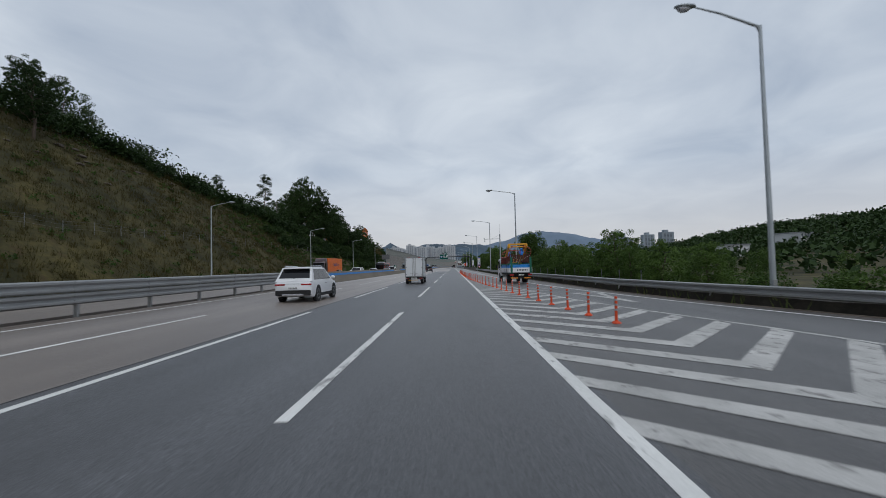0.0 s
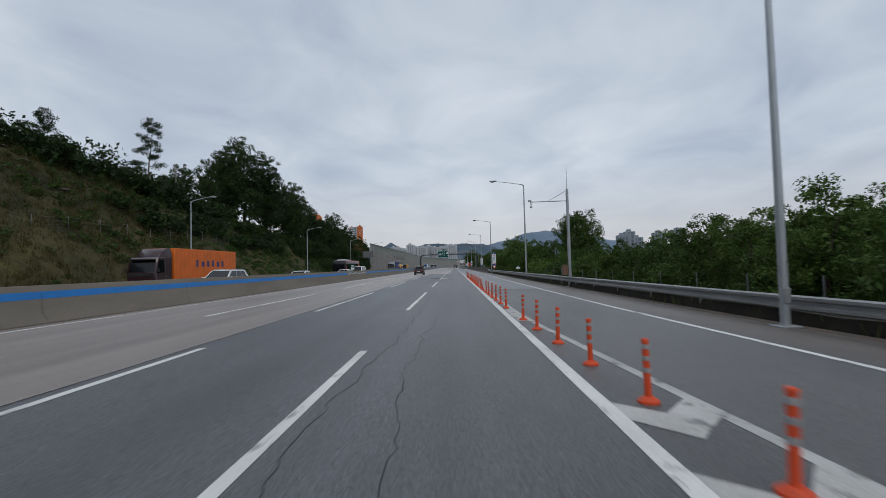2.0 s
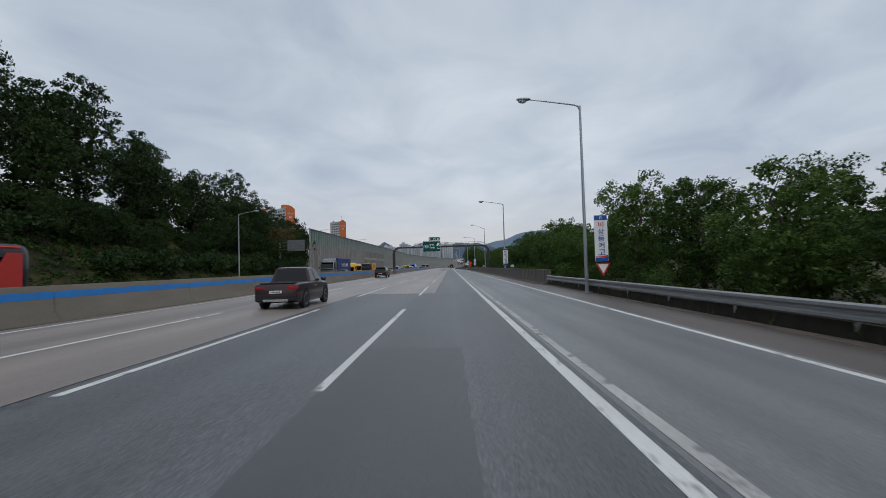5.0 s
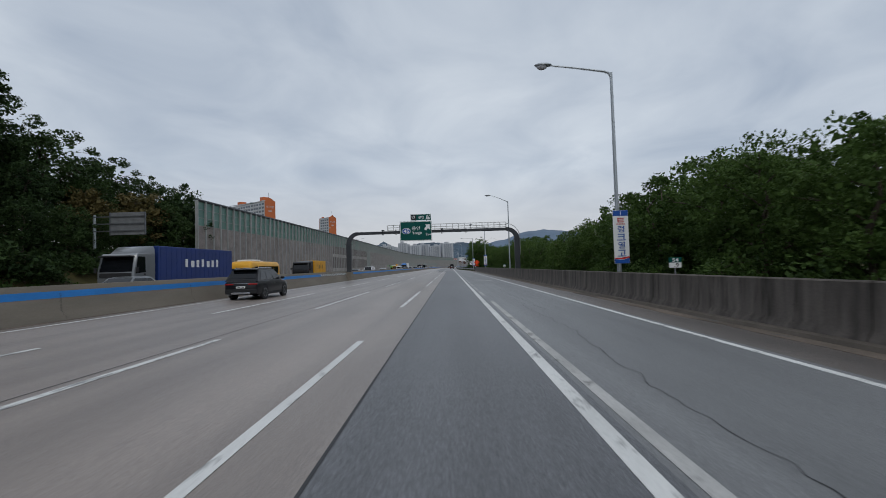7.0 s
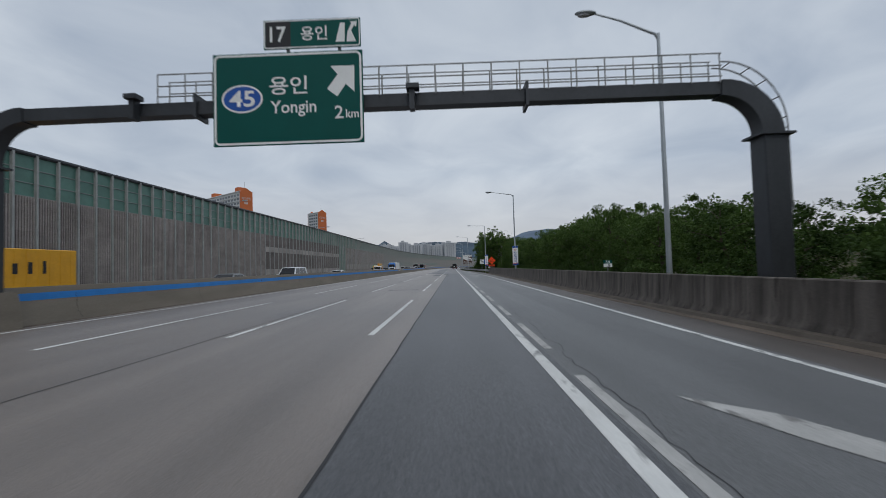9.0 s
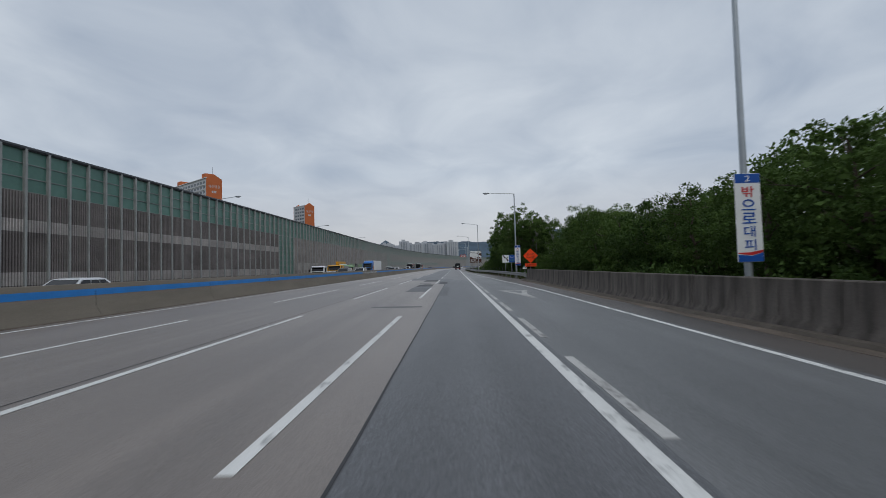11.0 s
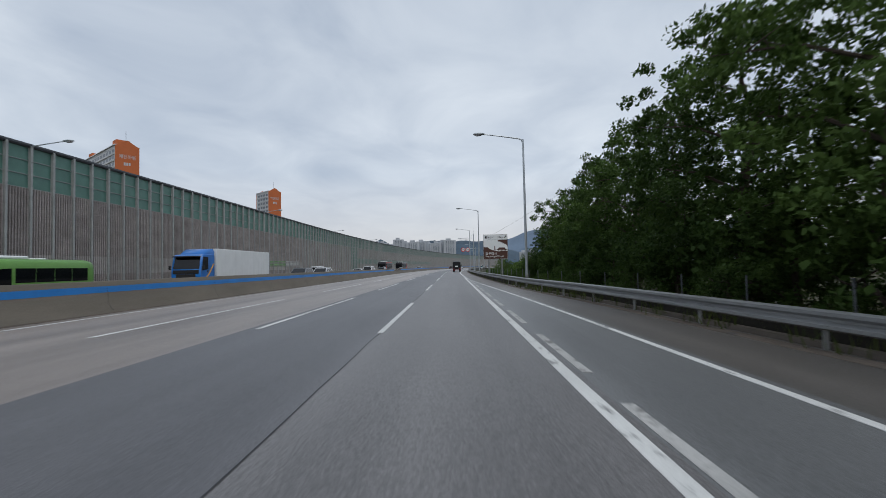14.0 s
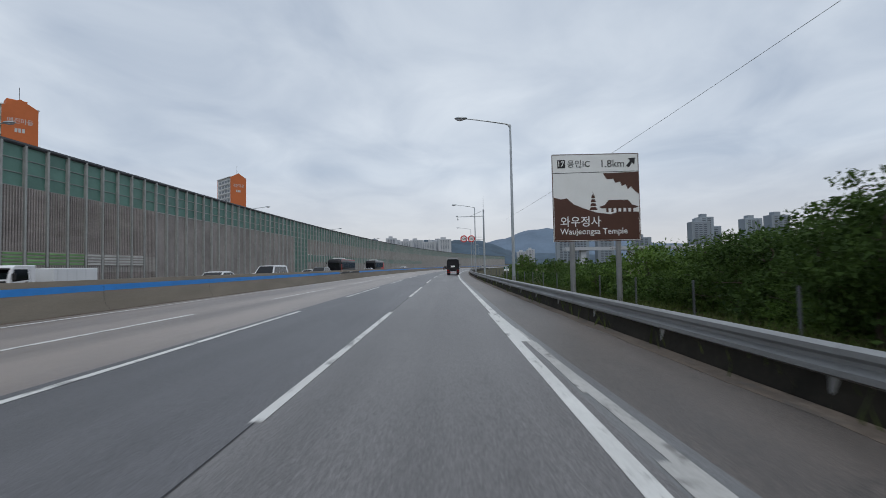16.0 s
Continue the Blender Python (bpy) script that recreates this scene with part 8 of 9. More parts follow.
    for s in (-1, 1):
        x = s * 0.82
        for off in (0.0, 0.34):
            a, b = Vector((x, 2.6 - off * 2.4, 1.85)), Vector((x, -0.75 - off * 0.2, 3.56 - off * 0.42))
            leg = part("ride_leg", Geo(), RIDE_YELLOW, t, "yellow boxed leg")
            d = (b - a)
            n = Vector((0, -d.z, d.y)).normalized() * 0.06
            g = Geo().loft([[a + n + Vector((w, 0, 0)) for w in (-0.06, 0.06)] + [a - n + Vector((w, 0, 0)) for w in (0.06, -0.06)],
                            [b + n + Vector((w, 0, 0)) for w in (-0.06, 0.06)] + [b - n + Vector((w, 0, 0)) for w in (0.06, -0.06)]])
            leg.data = g.mesh("ride_leg", RIDE_YELLOW)
            for k in range(13):
                p = a.lerp(b, (k + 0.6) / 13.5)
                q = a.lerp(b, (k + 1.1) / 13.5)
                xx = x + s * 0.063
                part("cut_out", Geo().add([(xx, p.y + n.y * 0.55, p.z + n.z * 0.55), (xx, q.y - n.y * 0.1, q.z - n.z * 0.1), (xx, p.y - n.y * 0.6, p.z - n.z * 0.6)], [(0, 1, 2)]), RIDE_BROWN, leg, smooth=0)
        part("bearing", Geo().box(x - 0.11, -1.0, 3.32, x + 0.11, -0.58, 3.72, 0.05), RIDE_YELLOW, t)
        gh = Geo()
        for q in range(58):
            y = 2.86 - 0.082 * q
            lo = lerp(y, [-1.95, -1.6, -0.8, 0.6, 2.75, 2.9], [2.7, 2.12, 1.88, 1.84, 1.88, 2.0])
            hi = lerp(y, [-1.95, -1.2, 0.6, 1.9, 2.9], [2.75, 2.52, 2.42, 2.46, 2.56])
            gh.box(min(s * 0.96, s * 0.975), y - 0.024, lo, max(s * 0.96, s * 0.975), y + 0.024, hi)
        hull = part("hull_side", gh, RIDE_BROWN, t, "brown slatted ship side")
        for q in range(9):
            y = 2.7 - 0.55 * q
            part("hull_post", Geo().cyl((s * 0.985, y, 1.86), (s * 0.985, y, 2.50 + 0.02 * abs(q - 4)), 0.018, n=5), RIDE_RED, hull)
        part("gunwale", Geo().tube([(s * 0.985, 2.92, 2.58), (s * 0.985, 1.9, 2.48), (s * 0.985, 0.6, 2.44), (s * 0.985, -1.2, 2.54), (s * 0.985, -1.97, 2.78)], 0.025, 6), RIDE_RED, hull)
        part("cage_rail", Geo().tube([(s * 0.9, 2.9, 2.58), (s * 0.9, 2.75, 2.95), (s * 0.55, 2.55, 3.18), (s * 0.55, 1.7, 3.18), (s * 0.9, 1.5, 2.95), (s * 0.9, 1.35, 2.46)], 0.02, 6), RIDE_RED, t)
        part("cage_rail", Geo().tube([(s * 0.98, -0.35, 2.5), (s * 0.98, -0.5, 3.1), (s * 0.6, -0.75, 3.48), (s * 0.6, -1.75, 3.48), (s * 1.0, -2.0, 3.1), (s * 1.0, -1.95, 2.78)], 0.022, 6), RIDE_RED, t)
        part("cage_rail", Geo().tube([(s * 0.98, -0.45, 2.95), (s * 1.0, -1.98, 2.98)], 0.018, 5), RIDE_RED, t)
        part("cage_rail", Geo().tube([(s * 0.9, 2.85, 2.85), (s * 0.9, 1.42, 2.80)], 0.018, 5), RIDE_RED, t)
    for y, z in ((2.55, 3.18), (1.7, 3.18), (-0.75, 3.48), (-1.75, 3.48)):
        part("cage_hoop", Geo().tube([(-0.58, y, z), (0.58, y, z)], 0.02, 6), RIDE_RED, t)
    for x in (-0.35, 0.0, 0.35):
        part("cage_hoop", Geo().tube([(x, -1.75, 3.48), (x * 1.4, -2.0, 3.05), (x * 1.4, -1.97, 2.7)], 0.016, 5), RIDE_RED, t)
    part("axle_beam", Geo().box(-0.9, -0.88, 3.62, 0.9, -0.70, 3.76, 0.02), RIDE_YELLOW, t, "yellow cross beam")
    part("axle_tube", Geo().cyl((-0.9, -0.8, 3.45), (0.9, -0.8, 3.45), 0.06, n=10), RIDE_YELLOW, t)
    for k in range(15):
        x = -0.95 + 0.1357 * k
        part("stern_slat", Geo().box(x - 0.052, -1.80, 1.95 + 0.02 * (k % 2), x + 0.052, -1.77, 2.62 + 0.16 * abs(x)), RIDE_BROWN, t)
    for k in range(12):
        x = -0.85 + 0.155 * k
        part("bulb", Geo().sphere((x, -1.82, 2.12 + 0.5 * abs(x)), 0.02, 6, 4), SIGN_WHITE, t)
    part("lattice", Geo().box(-0.05, 0.0, 1.9, 0.05, 2.4, 2.02).box(-0.7, 1.0, 2.1, 0.7, 1.1, 2.2).box(-0.7, -0.6, 2.2, 0.7, -0.5, 2.3), RIDE_YELLOW, t)
    return t


ride_m = pose(6.25, 44.1, rz(6.25), 0, 0, 3.5)
ride_truck(ride_m)
for x, y, z, k in ((0.25, -1.25, 2.62, 0.68), (-0.25, 2.1, 2.45, 0.6)):
    g = Geo().sphere((0, 0, 0.26 * k), (0.24 * k, 0.20 * k, 0.34 * k), 12, 8).sphere((0, 0, 0.72 * k), 0.19 * k, 12, 8).sphere((0, 0.0, 0.86 * k), (0.21 * k, 0.21 * k, 0.13 * k), 12, 6)
    g.sphere((-0.27 * k, 0, 0.42 * k), (0.09 * k, 0.09 * k, 0.2 * k), 8, 6).sphere((0.27 * k, 0, 0.42 * k), (0.09 * k, 0.09 * k, 0.2 * k), 8, 6)
    doll = solid("doll", g, DOLL_BLUE, "plain blue doll standing in the fairground ride", "doll")
    doll.matrix_world = ride_m @ pose(x, y, z)

# cars on our side
car(pose(-7.6, 23.9, rz(-7.6)), SHEET, "white SUV with tinted windows and dark bumper")
car(pose(-11.1, 192.9, rz(-11.1)), CAR_BLACK, "glossy black SUV with chrome trim")
car(pose(-7.1, 139.5, rz(-7.1)), CAR_MAROON, "dark maroon pickup truck with a bare bed", "pickup", "truck")
car(on_road(-4.3, 561), CAR_GREY, "dark grey saloon car far ahead", "sedan")
car(on_road(-7.0, 600), SHEET, "white saloon car far ahead", "sedan")
car(on_road(2.4, 640), SHEET, "white van far ahead on the road", "van", "van")
car(on_road(-10.6, 585), CAR_BLACK, "black saloon car far ahead", "sedan")


def tank_truck(m):
    t = thing("tank_truck", "dark dump truck with red rear lights and a grey cover", "truck", m)
    part("chassis", Geo().box(-0.5, 0.1, 0.7, 0.5, 7.6, 1.0, 0.02), CHASSIS, t)
    rings = [[(-1.15, y, 1.15), (-1.2, y, 1.6), (-1.1, y, 2.75), (-0.8, y, 2.95), (0.8, y, 2.95), (1.1, y, 2.75), (1.2, y, 1.6), (1.15, y, 1.15)] for y in (0.0, 0.15, 5.2, 5.3)]
    part("body", Geo().loft(rings), CAR_BLACK, t)
    part("cover", Geo().box(-1.0, 0.05, 2.9, 1.0, 5.2, 3.15, 0.08), GREY_TRIM, t, "grey cover")
    part("tail_board", Geo().box(-1.15, -0.06, 1.0, 1.15, 0.0, 1.35, 0.01), CHASSIS, t)
    part("white_board", Geo().box(-0.4, -0.09, 1.45, 0.4, -0.03, 1.75, 0.01), SIGN_WHITE, t)
    part("rear_bar", Geo().box(-1.1, -0.06, 0.5, 1.1, 0.02, 0.58, 0.01), SIGN_RED, t)
    for s in (-1, 1):
        part("tail_light", Geo().box(s * 0.95 - 0.14, -0.08, 0.78, s * 0.95 + 0.14, -0.02, 0.98, 0.01), RED_LENS, t)
        for y in (1.1, 2.4, 6.3):
            wheel(t, s * 1.15, y, 0.5, 0.5, s, 8)
    cab(t, CAR_GREY, 2.3, 5.5, 7.7, 0.75, 2.9, 0.2)
    return t


tank_truck(on_road(0.75, 465.3))


def lorry(m, cab_paint, body_paint, length, high, label, w=2.4, mark_paint=None, marks=0, low=1.15, extra=None, cab_top=None):
    """A lorry with a long body; its nose at the origin, its tail towards -y."""
    t = thing("lorry", label, "truck", m, "oncoming vehicles")
    cab(t, cab_paint, w * 0.96, -2.1 if w > 2 else -1.4, -0.05, 0.7, cab_top or min(high - 0.2, 2.95), 0.16)
    ct = cab_top or min(high - 0.2, 2.95)
    if high > 2.9:
        rings = []
        for y, zz, k in ((-0.75, ct, 0.80), (-1.1, ct + (high - ct) * 0.45, 0.86), (-1.6, high - 0.06, 0.92), (-2.15, high - 0.02, 0.94)):
            h = w * 0.48 * k
            rings.append([(-h, y, ct - 0.04), (-h, y, (ct + zz) / 2), (-h * 0.9, y, zz), (h * 0.9, y, zz), (h, y, (ct + zz) / 2), (h, y, ct - 0.04)])
        part("wind_deflector", Geo().loft(rings), cab_paint, t, smooth=60)
    zw = 0.7 + (ct - 0.7) * 0.48
    part("sun_visor", Geo().box(-w * 0.43, -0.30, ct - 0.22, w * 0.43, 0.06, ct - 0.14, 0.02), CHASSIS, t, "dark sun visor")
    part("front_panel", Geo().box(-w * 0.42, -0.1, zw - 0.34, w * 0.42, 0.0, zw - 0.05, 0.02), CHASSIS, t, "dark front panel")
    part("chassis", Geo().box(-0.45, -2.4 - length, 0.7, 0.45, -0.6, 1.0, 0.02), CHASSIS, t)
    b = part("body", Geo().box(-w / 2, -2.35 - length, low, w / 2, -2.35, high, 0.03), body_paint, t)
    for k in range(int(length / 0.6)):
        y = -2.6 - 0.6 * k
        for x0 in (-w / 2 - 0.012, w / 2):
            part("rib", Geo().box(x0, y - 0.03, low + 0.08, x0 + 0.012, y + 0.03, high - 0.08), body_paint, b)
    if mark_paint:
        for s in (-1, 1):
            for k in range(marks):
                y0 = -2.35 - length * (0.3 + 0.5 * k / marks)
                x = s * (w / 2 + 0.016)
                zc = (low + high) / 2
                wide = length * (0.030, 0.042, 0.036)[k % 3]
                tall = (0.30, 0.24, 0.27)[k % 3]
                part("mark", Geo().add([(x, y0, zc - 0.26), (x, y0 - wide, zc - 0.26), (x, y0 - wide, zc - 0.26 + 2 * tall), (x, y0, zc - 0.26 + 2 * tall)], [(0, 1, 2, 3)]), mark_paint, b, smooth=0)
    for s in (-1, 1):
        for y in (-1.1, -1.6 - length * 0.75, -2.9 - length * 0.75):
            wheel(t, s * w * 0.48, y, 0.48, 0.3, s, 8)
    if extra:
        extra(t)
    return t


def coach(m, paint, low_paint, length, high, label, w=2.45, tail_paint=None, roof_paint=None):
    """A bus; its nose at the origin, its tail towards -y. tail_paint: a painted panel over the rear of its sides; roof_paint: a line along the eaves."""
    t = thing("bus", label, "bus", m, "oncoming vehicles")
    rings = []
    for y, k, dz in ((0.02, 0.86, 0.50), (-0.05, 0.92, 0.30), (-0.22, 0.97, 0.10), (-0.6, 1.0, 0.0), (-length + 0.4, 1.0, 0.0), (-length + 0.08, 0.97, 0.08), (-length, 0.92, 0.22)):
        h = w / 2 * k
        rings.append([(-h * 0.96, y, 0.36), (-h, y, 0.5), (-h, y, high - 0.50 - dz * 0.5), (-h * 0.96, y, high - 0.22 - dz), (-h * 0.84, y, high - 0.06 - dz), (-h * 0.6, y, high - dz),
                      (h * 0.6, y, high - dz), (h * 0.84, y, high - 0.06 - dz), (h * 0.96, y, high - 0.22 - dz), (h, y, high - 0.50 - dz * 0.5), (h, y, 0.5), (h * 0.96, y, 0.36)])
    part("body", Geo().loft(rings), paint, t, smooth=50)
    part("windscreen", Geo().add([(-w * 0.415, 0.03, high * 0.40), (w * 0.415, 0.03, high * 0.40), (w * 0.40, 0.03, high - 0.72), (-w * 0.40, 0.03, high - 0.72)], [(0, 1, 2, 3)]), GLASS, t, smooth=0)
    part("wiper", Geo().tube([(-0.5, 0.045, high * 0.41), (-0.1, 0.045, high * 0.58)], 0.012, 4), CHASSIS, t)
    part("destination_board", Geo().box(-w * 0.3, -0.02, high - 0.66, w * 0.3, 0.0, high - 0.54), CHASSIS, t)
    for s in (-1, 1):
        part("headlight", Geo().box(min(s * w * 0.27, s * w * 0.41), -0.04, 0.68, max(s * w * 0.27, s * w * 0.41), 0.035, 0.86, 0.02), CLEAR, t)
    n = max(4, int(length / 1.6))
    step = (length - 2.2) / n
    for s in (-1, 1):
        x = s * (w / 2 + 0.006)
        part("door_window", Geo().add([(x, -0.62, high * 0.40), (x, -1.45, high * 0.40), (x, -1.45, high * 0.80), (x, -0.62, high * 0.78)], [(0, 1, 2, 3)]), GLASS, t, smooth=0)
        for k in range(n):
            y = -1.65 - step * k
            part("window", Geo().add([(x, y, high * 0.50), (x, y - step + 0.025, high * 0.50), (x, y - step + 0.025, high * 0.80), (x, y, high * 0.80)], [(0, 1, 2, 3)]), GLASS, t, smooth=0)
        part("stripe", Geo().box(min(x, x - s * 0.004), -length + 0.3, 0.6, max(x, x - s * 0.004), -0.7, high * 0.36), low_paint, t)
        if tail_paint:
            part("tail_panel", Geo().add([(x + s * 0.004, -length * 0.62, 0.62), (x + s * 0.004, -length + 0.42, 0.62), (x + s * 0.004, -length + 0.42, high * 0.86), (x + s * 0.004, -length * 0.90, high * 0.86), (x + s * 0.004, -length * 0.84, high * 0.49), (x + s * 0.004, -length * 0.68, high * 0.49)],
                                         [(0, 1, 2, 3, 4, 5)]), tail_paint, t, "red rear panel", smooth=0)
        if roof_paint:
            part("eaves_line", Geo().tube([(s * w * 0.5, -0.55, 1.0), (s * w * 0.49, -0.75, high - 0.5), (s * w * 0.475, -1.1, high - 0.2), (s * w * 0.475, -length + 0.5, high - 0.2)], 0.06, 5), roof_paint, t, "red line along the eaves")
        for y in (-length * 0.2, -length * 0.76):
            part("wheel_arch", Geo().cyl((s * w * 0.44, y, 0.48), (s * (w / 2 + 0.004), y, 0.48), 0.54, n=20), CHASSIS, t)
            wheel(t, s * (w / 2 + 0.012), y, 0.46, 0.28, s, 8)
        part("mirror", Geo().box(s * (w / 2 + 0.14) - 0.08, 0.0, high - 1.0, s * (w / 2 + 0.14) + 0.08, 0.1, high - 0.65, 0.02), CHASSIS, t)
    part("roof_unit", Geo().box(-w * 0.32, -length * 0.42, high - 0.03, w * 0.32, -length * 0.16, high + 0.17, 0.06), SIGN_WHITE, t, "white roof unit")
    part("roof_hatch", Geo().box(-w * 0.2, -length * 0.62, high - 0.03, w * 0.2, -length * 0.54, high + 0.08, 0.03), SIGN_WHITE, t, "white roof hatch")
    return t


def opp(x, y):
    """A pose for an oncoming vehicle, its nose at y."""
    return on_road(x, y, 180)


def flip(x, y):
    return on_road(x, y, 180)


lorry(opp(-24.5, 82.3), CAR_MAROON, V_ORANGE, 10.6, 3.75, "lorry with a dark maroon cab and an orange container", mark_paint=V_NAVY, marks=6)
lorry(opp(-20.5, 193.9), CAR_GREY, V_NAVY, 10.2, 3.5, "lorry with a grey cab and a navy blue container", mark_paint=SIGN_WHITE, marks=7)
lorry(opp(-20.5, 228.5), CAR_BLACK, V_YELLOW, 6.0, 2.95, "lorry with a dark cab and a yellow refrigerated body", mark_paint=SIGN_BLACK, marks=4,
      extra=lambda t: part("cooling_unit", Geo().box(-1.0, -2.34, 2.2, 1.0, -1.75, 2.9, 0.08), V_YELLOW, t))
lorry(opp(-20.5, 366.9), V_BLUE, SIGN_WHITE, 10.6, 3.45, "articulated lorry with a blue cab and white body",
      extra=lambda t: (part("bumper", Geo().box(-1.16, -0.5, 0.42, 1.16, 0.06, 0.95, 0.05), CHASSIS, t, "dark bumper"),
                       part("grille", Geo().box(-0.75, -0.06, 1.0, 0.75, 0.03, 1.42, 0.02), CHASSIS, t, "dark grille"),
                       *(part("side_mark", Geo().tube([(q * 1.165, -0.75, 1.05), (q * 1.165, -1.25, 1.45), (q * 1.165, -1.9, 2.2)], 0.055, 5), V_YELLOW, t, "yellow slanting mark") for q in (-1, 1)),
                       *(part("side_skirt", Geo().box(min(q * 1.1, q * 1.18), -8.2, 0.5, max(q * 1.1, q * 1.18), -3.2, 1.05, 0.02), GREY_TRIM, t) for q in (-1, 1))))
lorry(opp(-17.0, 316.9), SHEET, BOX_WHITE, 3.0, 1.32, "small white flatbed lorry with low sides", 1.75, low=0.85, cab_top=2.0)
lorry(opp(-20.5, 337.6), V_YELLOW, V_YELLOW, 6.0, 1.7, "yellow utility lorry with a folded crane", 2.4, cab_top=2.3,
      extra=lambda t: (part("crane_boom", Geo().box(-0.25, -7.2, 2.55, 0.25, -2.2, 2.95, 0.03), V_YELLOW, t), part("crane_post", Geo().box(-0.3, -2.9, 1.6, 0.3, -2.4, 2.6, 0.03), V_YELLOW, t),
                       part("cargo", Geo().box(-1.0, -6.6, 1.7, 1.0, -3.4, 2.2, 0.1), GREY_TRIM, t)))
lorry(opp(-20.5, 400.3), SHEET, BOX_WHITE, 2.9, 1.85, "small white lorry in the oncoming lanes", 1.75, cab_top=2.0)
coach(opp(-20.5, 127.5), CAR_BLACK, CAR_BLACK, 11.8, 3.15, "black and red coach in the oncoming lanes", tail_paint=V_RED, roof_paint=V_RED)
coach(opp(-20.5, 210.4), V_YELLOW, V_YELLOW, 7.4, 2.65, "yellow minibus in the oncoming lanes")
coach(opp(-23.5, 353.5), V_GREEN, V_GREEN, 6.8, 2.5, "green minibus in the oncoming lanes")
coach(opp(-20.5, 461.0), CAR_BLACK, SIGN_WHITE, 11.5, 3.3, "dark coach with a red roof line and white skirt", roof_paint=V_RED)
coach(opp(-20.5, 492.0), CAR_BLACK, CAR_BLACK, 11.5, 3.4, "dark coach with a red rear", tail_paint=V_RED)
for kind, x, y, paint, lab in (("van", -17, 127.6, SHEET, "white van"), ("suv", -17, 80.5, SHEET, "white SUV"), ("sedan", -23.5, 91, CAR_GREY, "grey saloon car"), ("sedan", -17, 97, SHEET, "white saloon car"),
                               ("suv", -17, 342.3, SHEET, "white SUV"), ("sedan", -17, 413.6, SHEET, "white saloon car"), ("van", -17, 424.0, SHEET, "white van"), ("suv", -17, 391.2, SHEET, "white SUV"),
                               ("van", -17, 262, SHEET, "white van"), ("sedan", -17, 248, CAR_GREY, "grey saloon car"), ("sedan", -17, 281, SHEET, "white saloon car"), ("suv", -17, 330.5, CAR_GREY, "grey SUV"),
                               ("sedan", -20.5, 447, SHEET, "white saloon car"), ("suv", -17, 441, CAR_GREY, "grey SUV"), ("sedan", -17, 474, SHEET, "white saloon car"), ("suv", -17, 383, CAR_GREY, "grey SUV"),
                               ("sedan", -17, 117, SHEET, "white saloon car"), ("sedan", -17, 520, SHEET, "white saloon car"), ("sedan", -17, 190, CAR_GREY, "grey saloon car"), ("suv", -20.5, 540, SHEET, "white SUV")):
    car(on_road(x, y, 180), paint, lab + " among the oncoming traffic", kind, "van" if kind == "van" else "car")

# ---- buildings ----


def gable_block(x, y, turn, length, deep, high, label, word, floors=19):
    """A slab block of flats: orange gable ends, white sides with rows of windows. The origin is its near right corner; the gable lies along local x, to -x."""
    t = thing("apartment_building", label, "building", pose(x, y, 0, 0, 0, turn), "flats behind the noise wall")
    part("wall", Geo().box(-deep, 0.3, 0, 0, length, high - 1.2), APT_WHITE, t)
    part("gable", Geo().prism([(-deep - 0.1, 0), (0.1, 0), (0.1, high - 1.5), (-deep * 0.5, high + 1.4), (-deep - 0.1, high - 1.5)], "y", -0.1, 0.35), APT_ORANGE, t, "orange gable wall")
    part("gable", Geo().prism([(-deep - 0.1, 0), (0.1, 0), (0.1, high - 1.5), (-deep * 0.5, high + 1.4), (-deep - 0.1, high - 1.5)], "y", length - 0.3, length + 0.1), APT_ORANGE, t, "orange gable wall")
    part("roof", Geo().prism([(-deep - 0.5, high - 1.4), (0.5, high - 1.4), (0.3, high - 0.9), (-deep - 0.3, high - 0.9)], "y", 0.35, length), APT_WHITE, t)
    for q in (0.08, 0.60) if length > 30 else ():
        part("stair_tower", Geo().box(-deep * 0.8, length * q, high - 1.0, -deep * 0.2, length * q + 5, high + 2.6, 0.1), APT_ORANGE, t, "orange stair tower")
    part("mast", Geo().cyl((-deep * 0.5, 2, high), (-deep * 0.5, 2, high + 6), 0.08, n=5), WIRE, t)
    lettering(word, deep * 0.72, 1.9, pose(-deep / 2, -0.11, high - 6.2), APT_WHITE, t, depth=0.02)
    for k in range(3):
        a = -deep / 2 + (k - 1.5) * 0.95
        part("number_bar", Geo().add([(a, -0.13, high - 10.2), (a + 0.7, -0.13, high - 10.2), (a + 0.7, -0.13, high - 8.8), (a, -0.13, high - 8.8)], [(0, 1, 2, 3)]), APT_WHITE, t, smooth=0)
    fh = (high - 4) / floors
    n = int(length / 4.2)
    for k in range(floors):
        z = 2.4 + fh * k
        if z < high * 0.45:
            continue
        part("balcony_band", Geo().box(-deep - 0.35, 1.0, z - 0.9, -deep, length - 1.0, z - 0.1), APT_WHITE, t)
        for i in range(n):
            y0 = 1.6 + (length - 3.0) * i / n
            part("window", Geo().box(-deep - 0.06, y0, z, -deep + 0.02, y0 + (length - 3.0) / n * 0.72, z + fh * 0.52), APT_WINDOW, t)
    return t


gable_block(-143, 536, 53, 70, 9.2, 60.5, "slab block of flats with an orange gable", "예진마을")
gable_block(-122.5, 654.5, 50, 18, 9.2, 59, "slab block of flats with an orange gable", "예진마을")
gable_block(-205, 690, 50, 36, 8.0, 46, "slab block of flats with an orange gable", "예진마을")


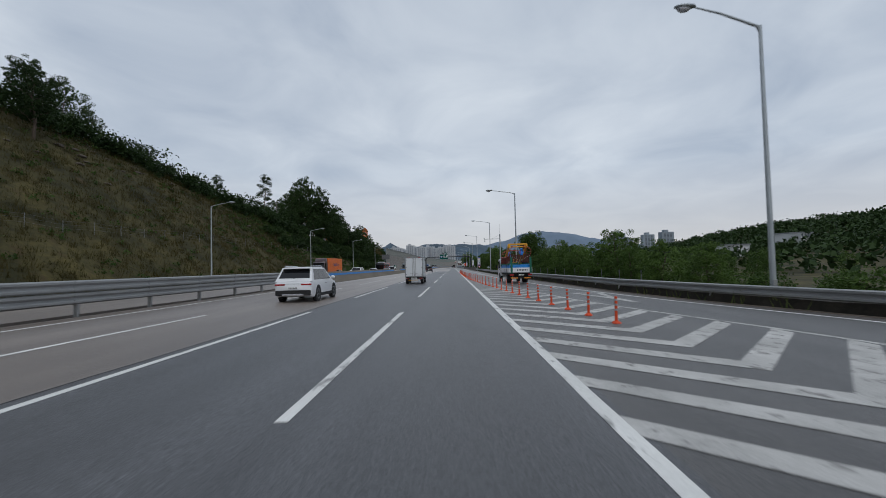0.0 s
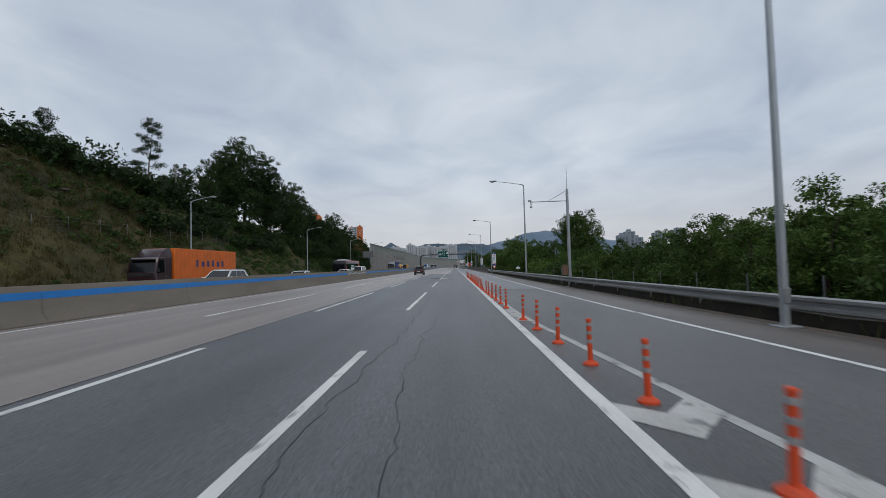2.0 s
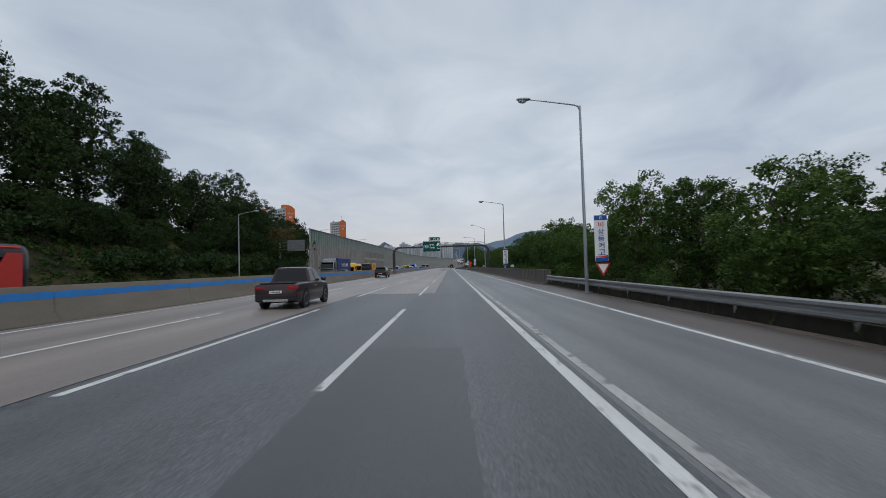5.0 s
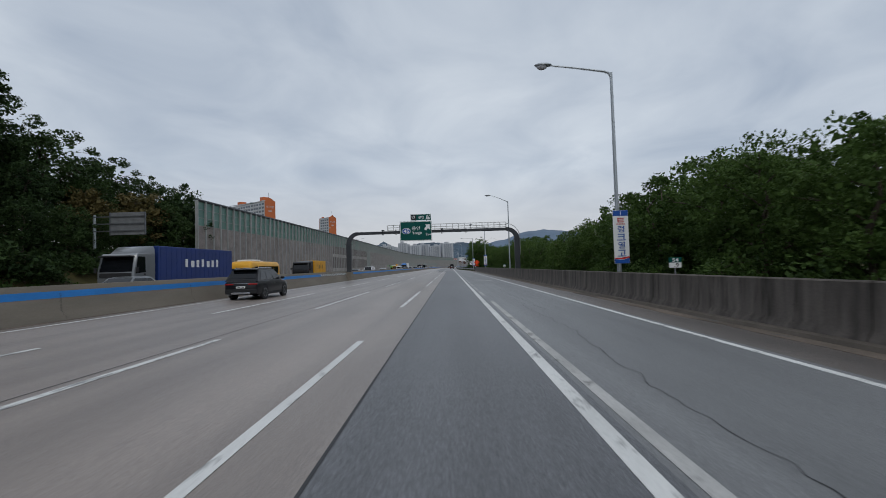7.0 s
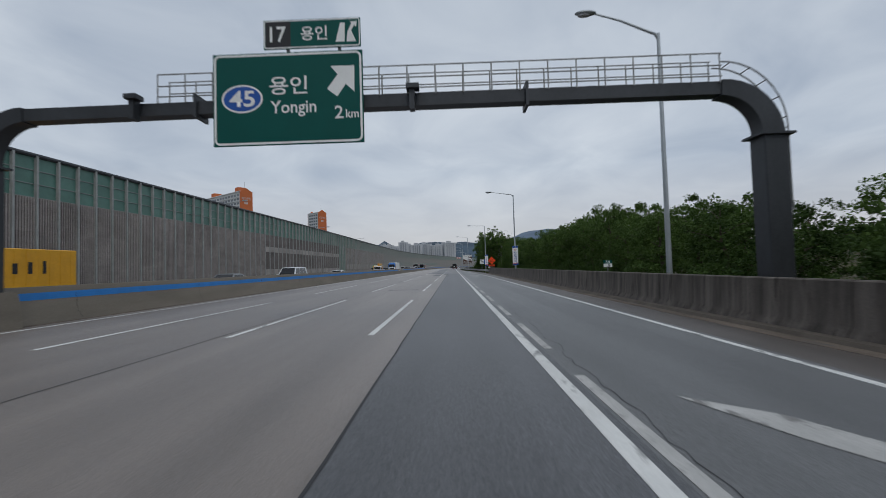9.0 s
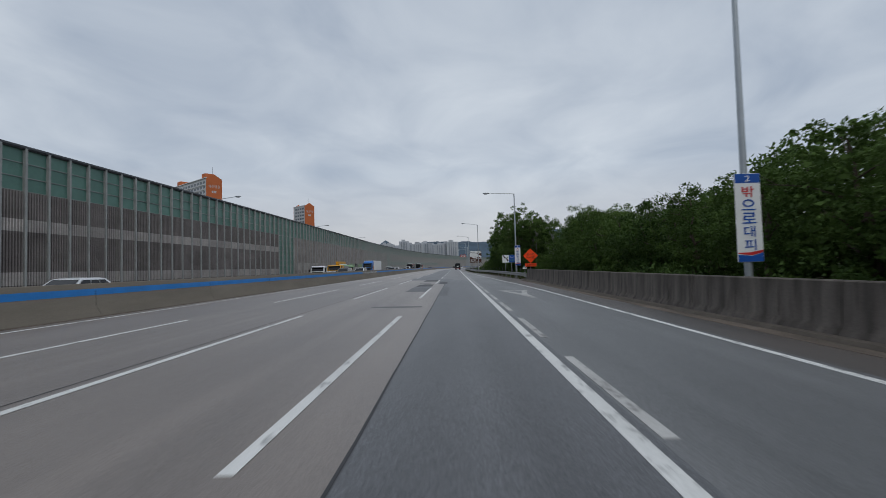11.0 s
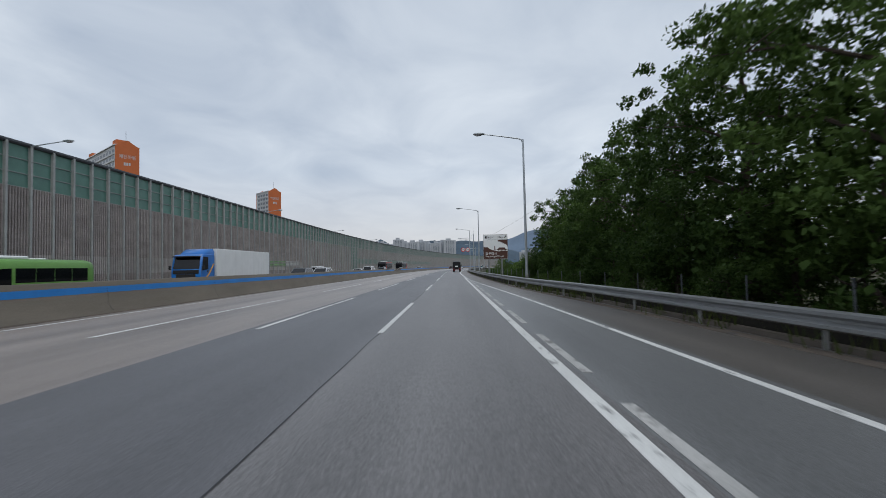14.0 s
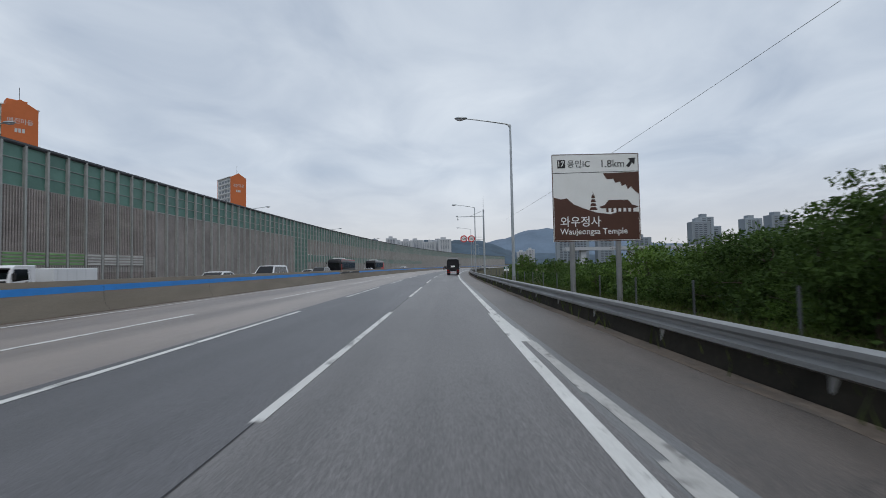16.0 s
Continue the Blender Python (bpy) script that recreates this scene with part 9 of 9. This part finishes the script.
def tower(x, y, w, d, high, turn, label, wall, win, step=None):
    t = thing("apartment_tower", label, "building", pose(x, y, 0, 0, 0, turn), "distant towers")
    part("wall", Geo().box(-w / 2, -d / 2, -5, w / 2, d / 2, high, 0.3), wall, t)
    part("roof_house", Geo().box(-w * 0.25, -d * 0.3, high, w * 0.1, d * 0.3, high + 5, 0.2), wall, t)
    w = w * 0.72
    n = max(2, int(w / 6))
    for i in range(n):
        a = -w / 2 + w * (i + 0.18) / n
        strip = part("window_strip", Geo().box(a, -d / 2 - 0.15, 6, a + w / n * 0.64, -d / 2 + 0.1, high - 2.5), win, t)
        g = Geo()
        k = 8.8
        while k < high - 3:
            g.box(a - 0.2, -d / 2 - 0.55, k - 0.6, a + w / n * 0.64 + 0.2, -d / 2 - 0.1, k + 0.6)
            k += 3.0
        tagged(part("floor_slabs", g, wall, strip), kind="stuff")
    return t


far_rand = random.Random(3)
# positions along the view: direction from the road's line, distance, roof height
for u, dist, w, roof in ((-0.128, 1560, 22, 70), (-0.118, 1500, 26, 66), (-0.105, 1620, 30, 64), (-0.092, 1540, 28, 76), (-0.080, 1600, 30, 70), (-0.066, 1520, 34, 67), (-0.052, 1580, 30, 72),
                         (-0.040, 1640, 28, 70), (-0.026, 1530, 26, 64), (-0.014, 1560, 30, 69), (-0.004, 1540, 34, 71), (0.128, 1700, 26, 40), (0.142, 1650, 20, 44)):
    tower(u * dist - 1, dist, w, 14, roof, far_rand.uniform(-14, 14), "white high-rise flats in the distance", APT_FAR, APT_FAR_WIN)
for x, y, w, roof in ((372, 1050, 26, 60), (400, 1085, 22, 70), (432, 1120, 24, 58), (455, 1060, 26, 64), (505, 1075, 30, 70), (215, 1210, 30, 46), (250, 1240, 34, 48), (285, 1200, 30, 50), (330, 1150, 30, 44)):
    tower(x, y, w, 16, roof, far_rand.uniform(-20, 10), "blue-grey high-rise flats in the distance", APT_BLUE, APT_WINDOW)


def house(x, y, w, d, h, label, wall):
    z = land(x, y)
    t = thing("house", label, "house", pose(x, y, z - 0.3, 0, 0, 25), "houses on the far hill")
    part("wall", Geo().box(-w / 2, -d / 2, 0, w / 2, d / 2, h, 0.05), wall, t)
    part("roof", Geo().box(-w / 2 - 0.3, -d / 2 - 0.3, h, w / 2 + 0.3, d / 2 + 0.3, h + 0.4, 0.05), GREY_TRIM, t)
    for k in range(4):
        for zz in (1.2, 4.0):
            if zz + 1.4 < h:
                a = -w / 2 + w * (k + 0.25) / 4
                part("window", Geo().box(a, -d / 2 - 0.05, zz, a + w / 9, -d / 2 + 0.05, zz + 1.3), APT_WINDOW, t)


for x, y, w, h in ((128, 172, 7, 5.5), (104, 170, 6, 4.5)):
    house(x, y, w, 9, h, "pale flat-roofed house among trees", APT_WHITE)

# elevated road and pylons far off on the right
via = thing("viaduct", "distant pale concrete viaduct", "bridge")
part("deck", Geo().box(110, 800, 14, 420, 812, 17), APT_FAR, via)
for k in range(7):
    part("pier", Geo().box(125 + 45 * k, 803, -4, 130 + 45 * k, 809, 14), APT_FAR, via)

# ---- mountains ----


def ridge(name, pts, dist, material, label, base=-30, deep=500, seed=0):
    """A mountain range: crest heights by direction (x over distance), rough with noise, sloping down on both sides."""
    us, zs = [p[0] for p in pts], [p[1] for p in pts]
    g = Geo()
    rings = []
    n = 150
    for i in range(n + 1):
        u = us[0] + (us[-1] - us[0]) * i / n
        top = lerp(u, us, zs) * (1 + 0.05 * noise.noise(Vector((u * 30, seed, 0)))) + dist * 0.0012 * noise.noise(Vector((u * 160, seed, 4)))
        ring = []
        for k in range(9):
            s = k / 8
            wob = noise.noise(Vector((u * 40, s * 5, seed))) * deep * 0.08
            dd = dist - deep * (1 - s) + wob
            ring.append((u * dd, dd, base + (top - base) * (s ** 0.8) + noise.noise(Vector((u * 60, s * 9, seed + 2))) * top * 0.05 * (1 - s)))
        ring.append((u * (dist + deep), dist + deep, base))
        rings.append(ring)
    g.loft(rings, closed=False)
    return solid(name, g, material, label, "mountain", "structure", smooth=60)


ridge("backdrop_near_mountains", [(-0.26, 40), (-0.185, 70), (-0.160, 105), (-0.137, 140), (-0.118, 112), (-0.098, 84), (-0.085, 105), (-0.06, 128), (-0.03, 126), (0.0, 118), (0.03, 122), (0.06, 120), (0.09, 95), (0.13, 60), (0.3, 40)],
      2500, MOUNTAIN, "wooded mountains beyond the town, tinted blue-green for haze", seed=1)
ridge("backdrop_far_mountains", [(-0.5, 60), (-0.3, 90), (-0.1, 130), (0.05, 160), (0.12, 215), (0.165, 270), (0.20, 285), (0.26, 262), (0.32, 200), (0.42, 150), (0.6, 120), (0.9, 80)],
      3900, MOUNTAIN_FAR, "distant mountains tinted pale blue for haze", deep=700, seed=5)
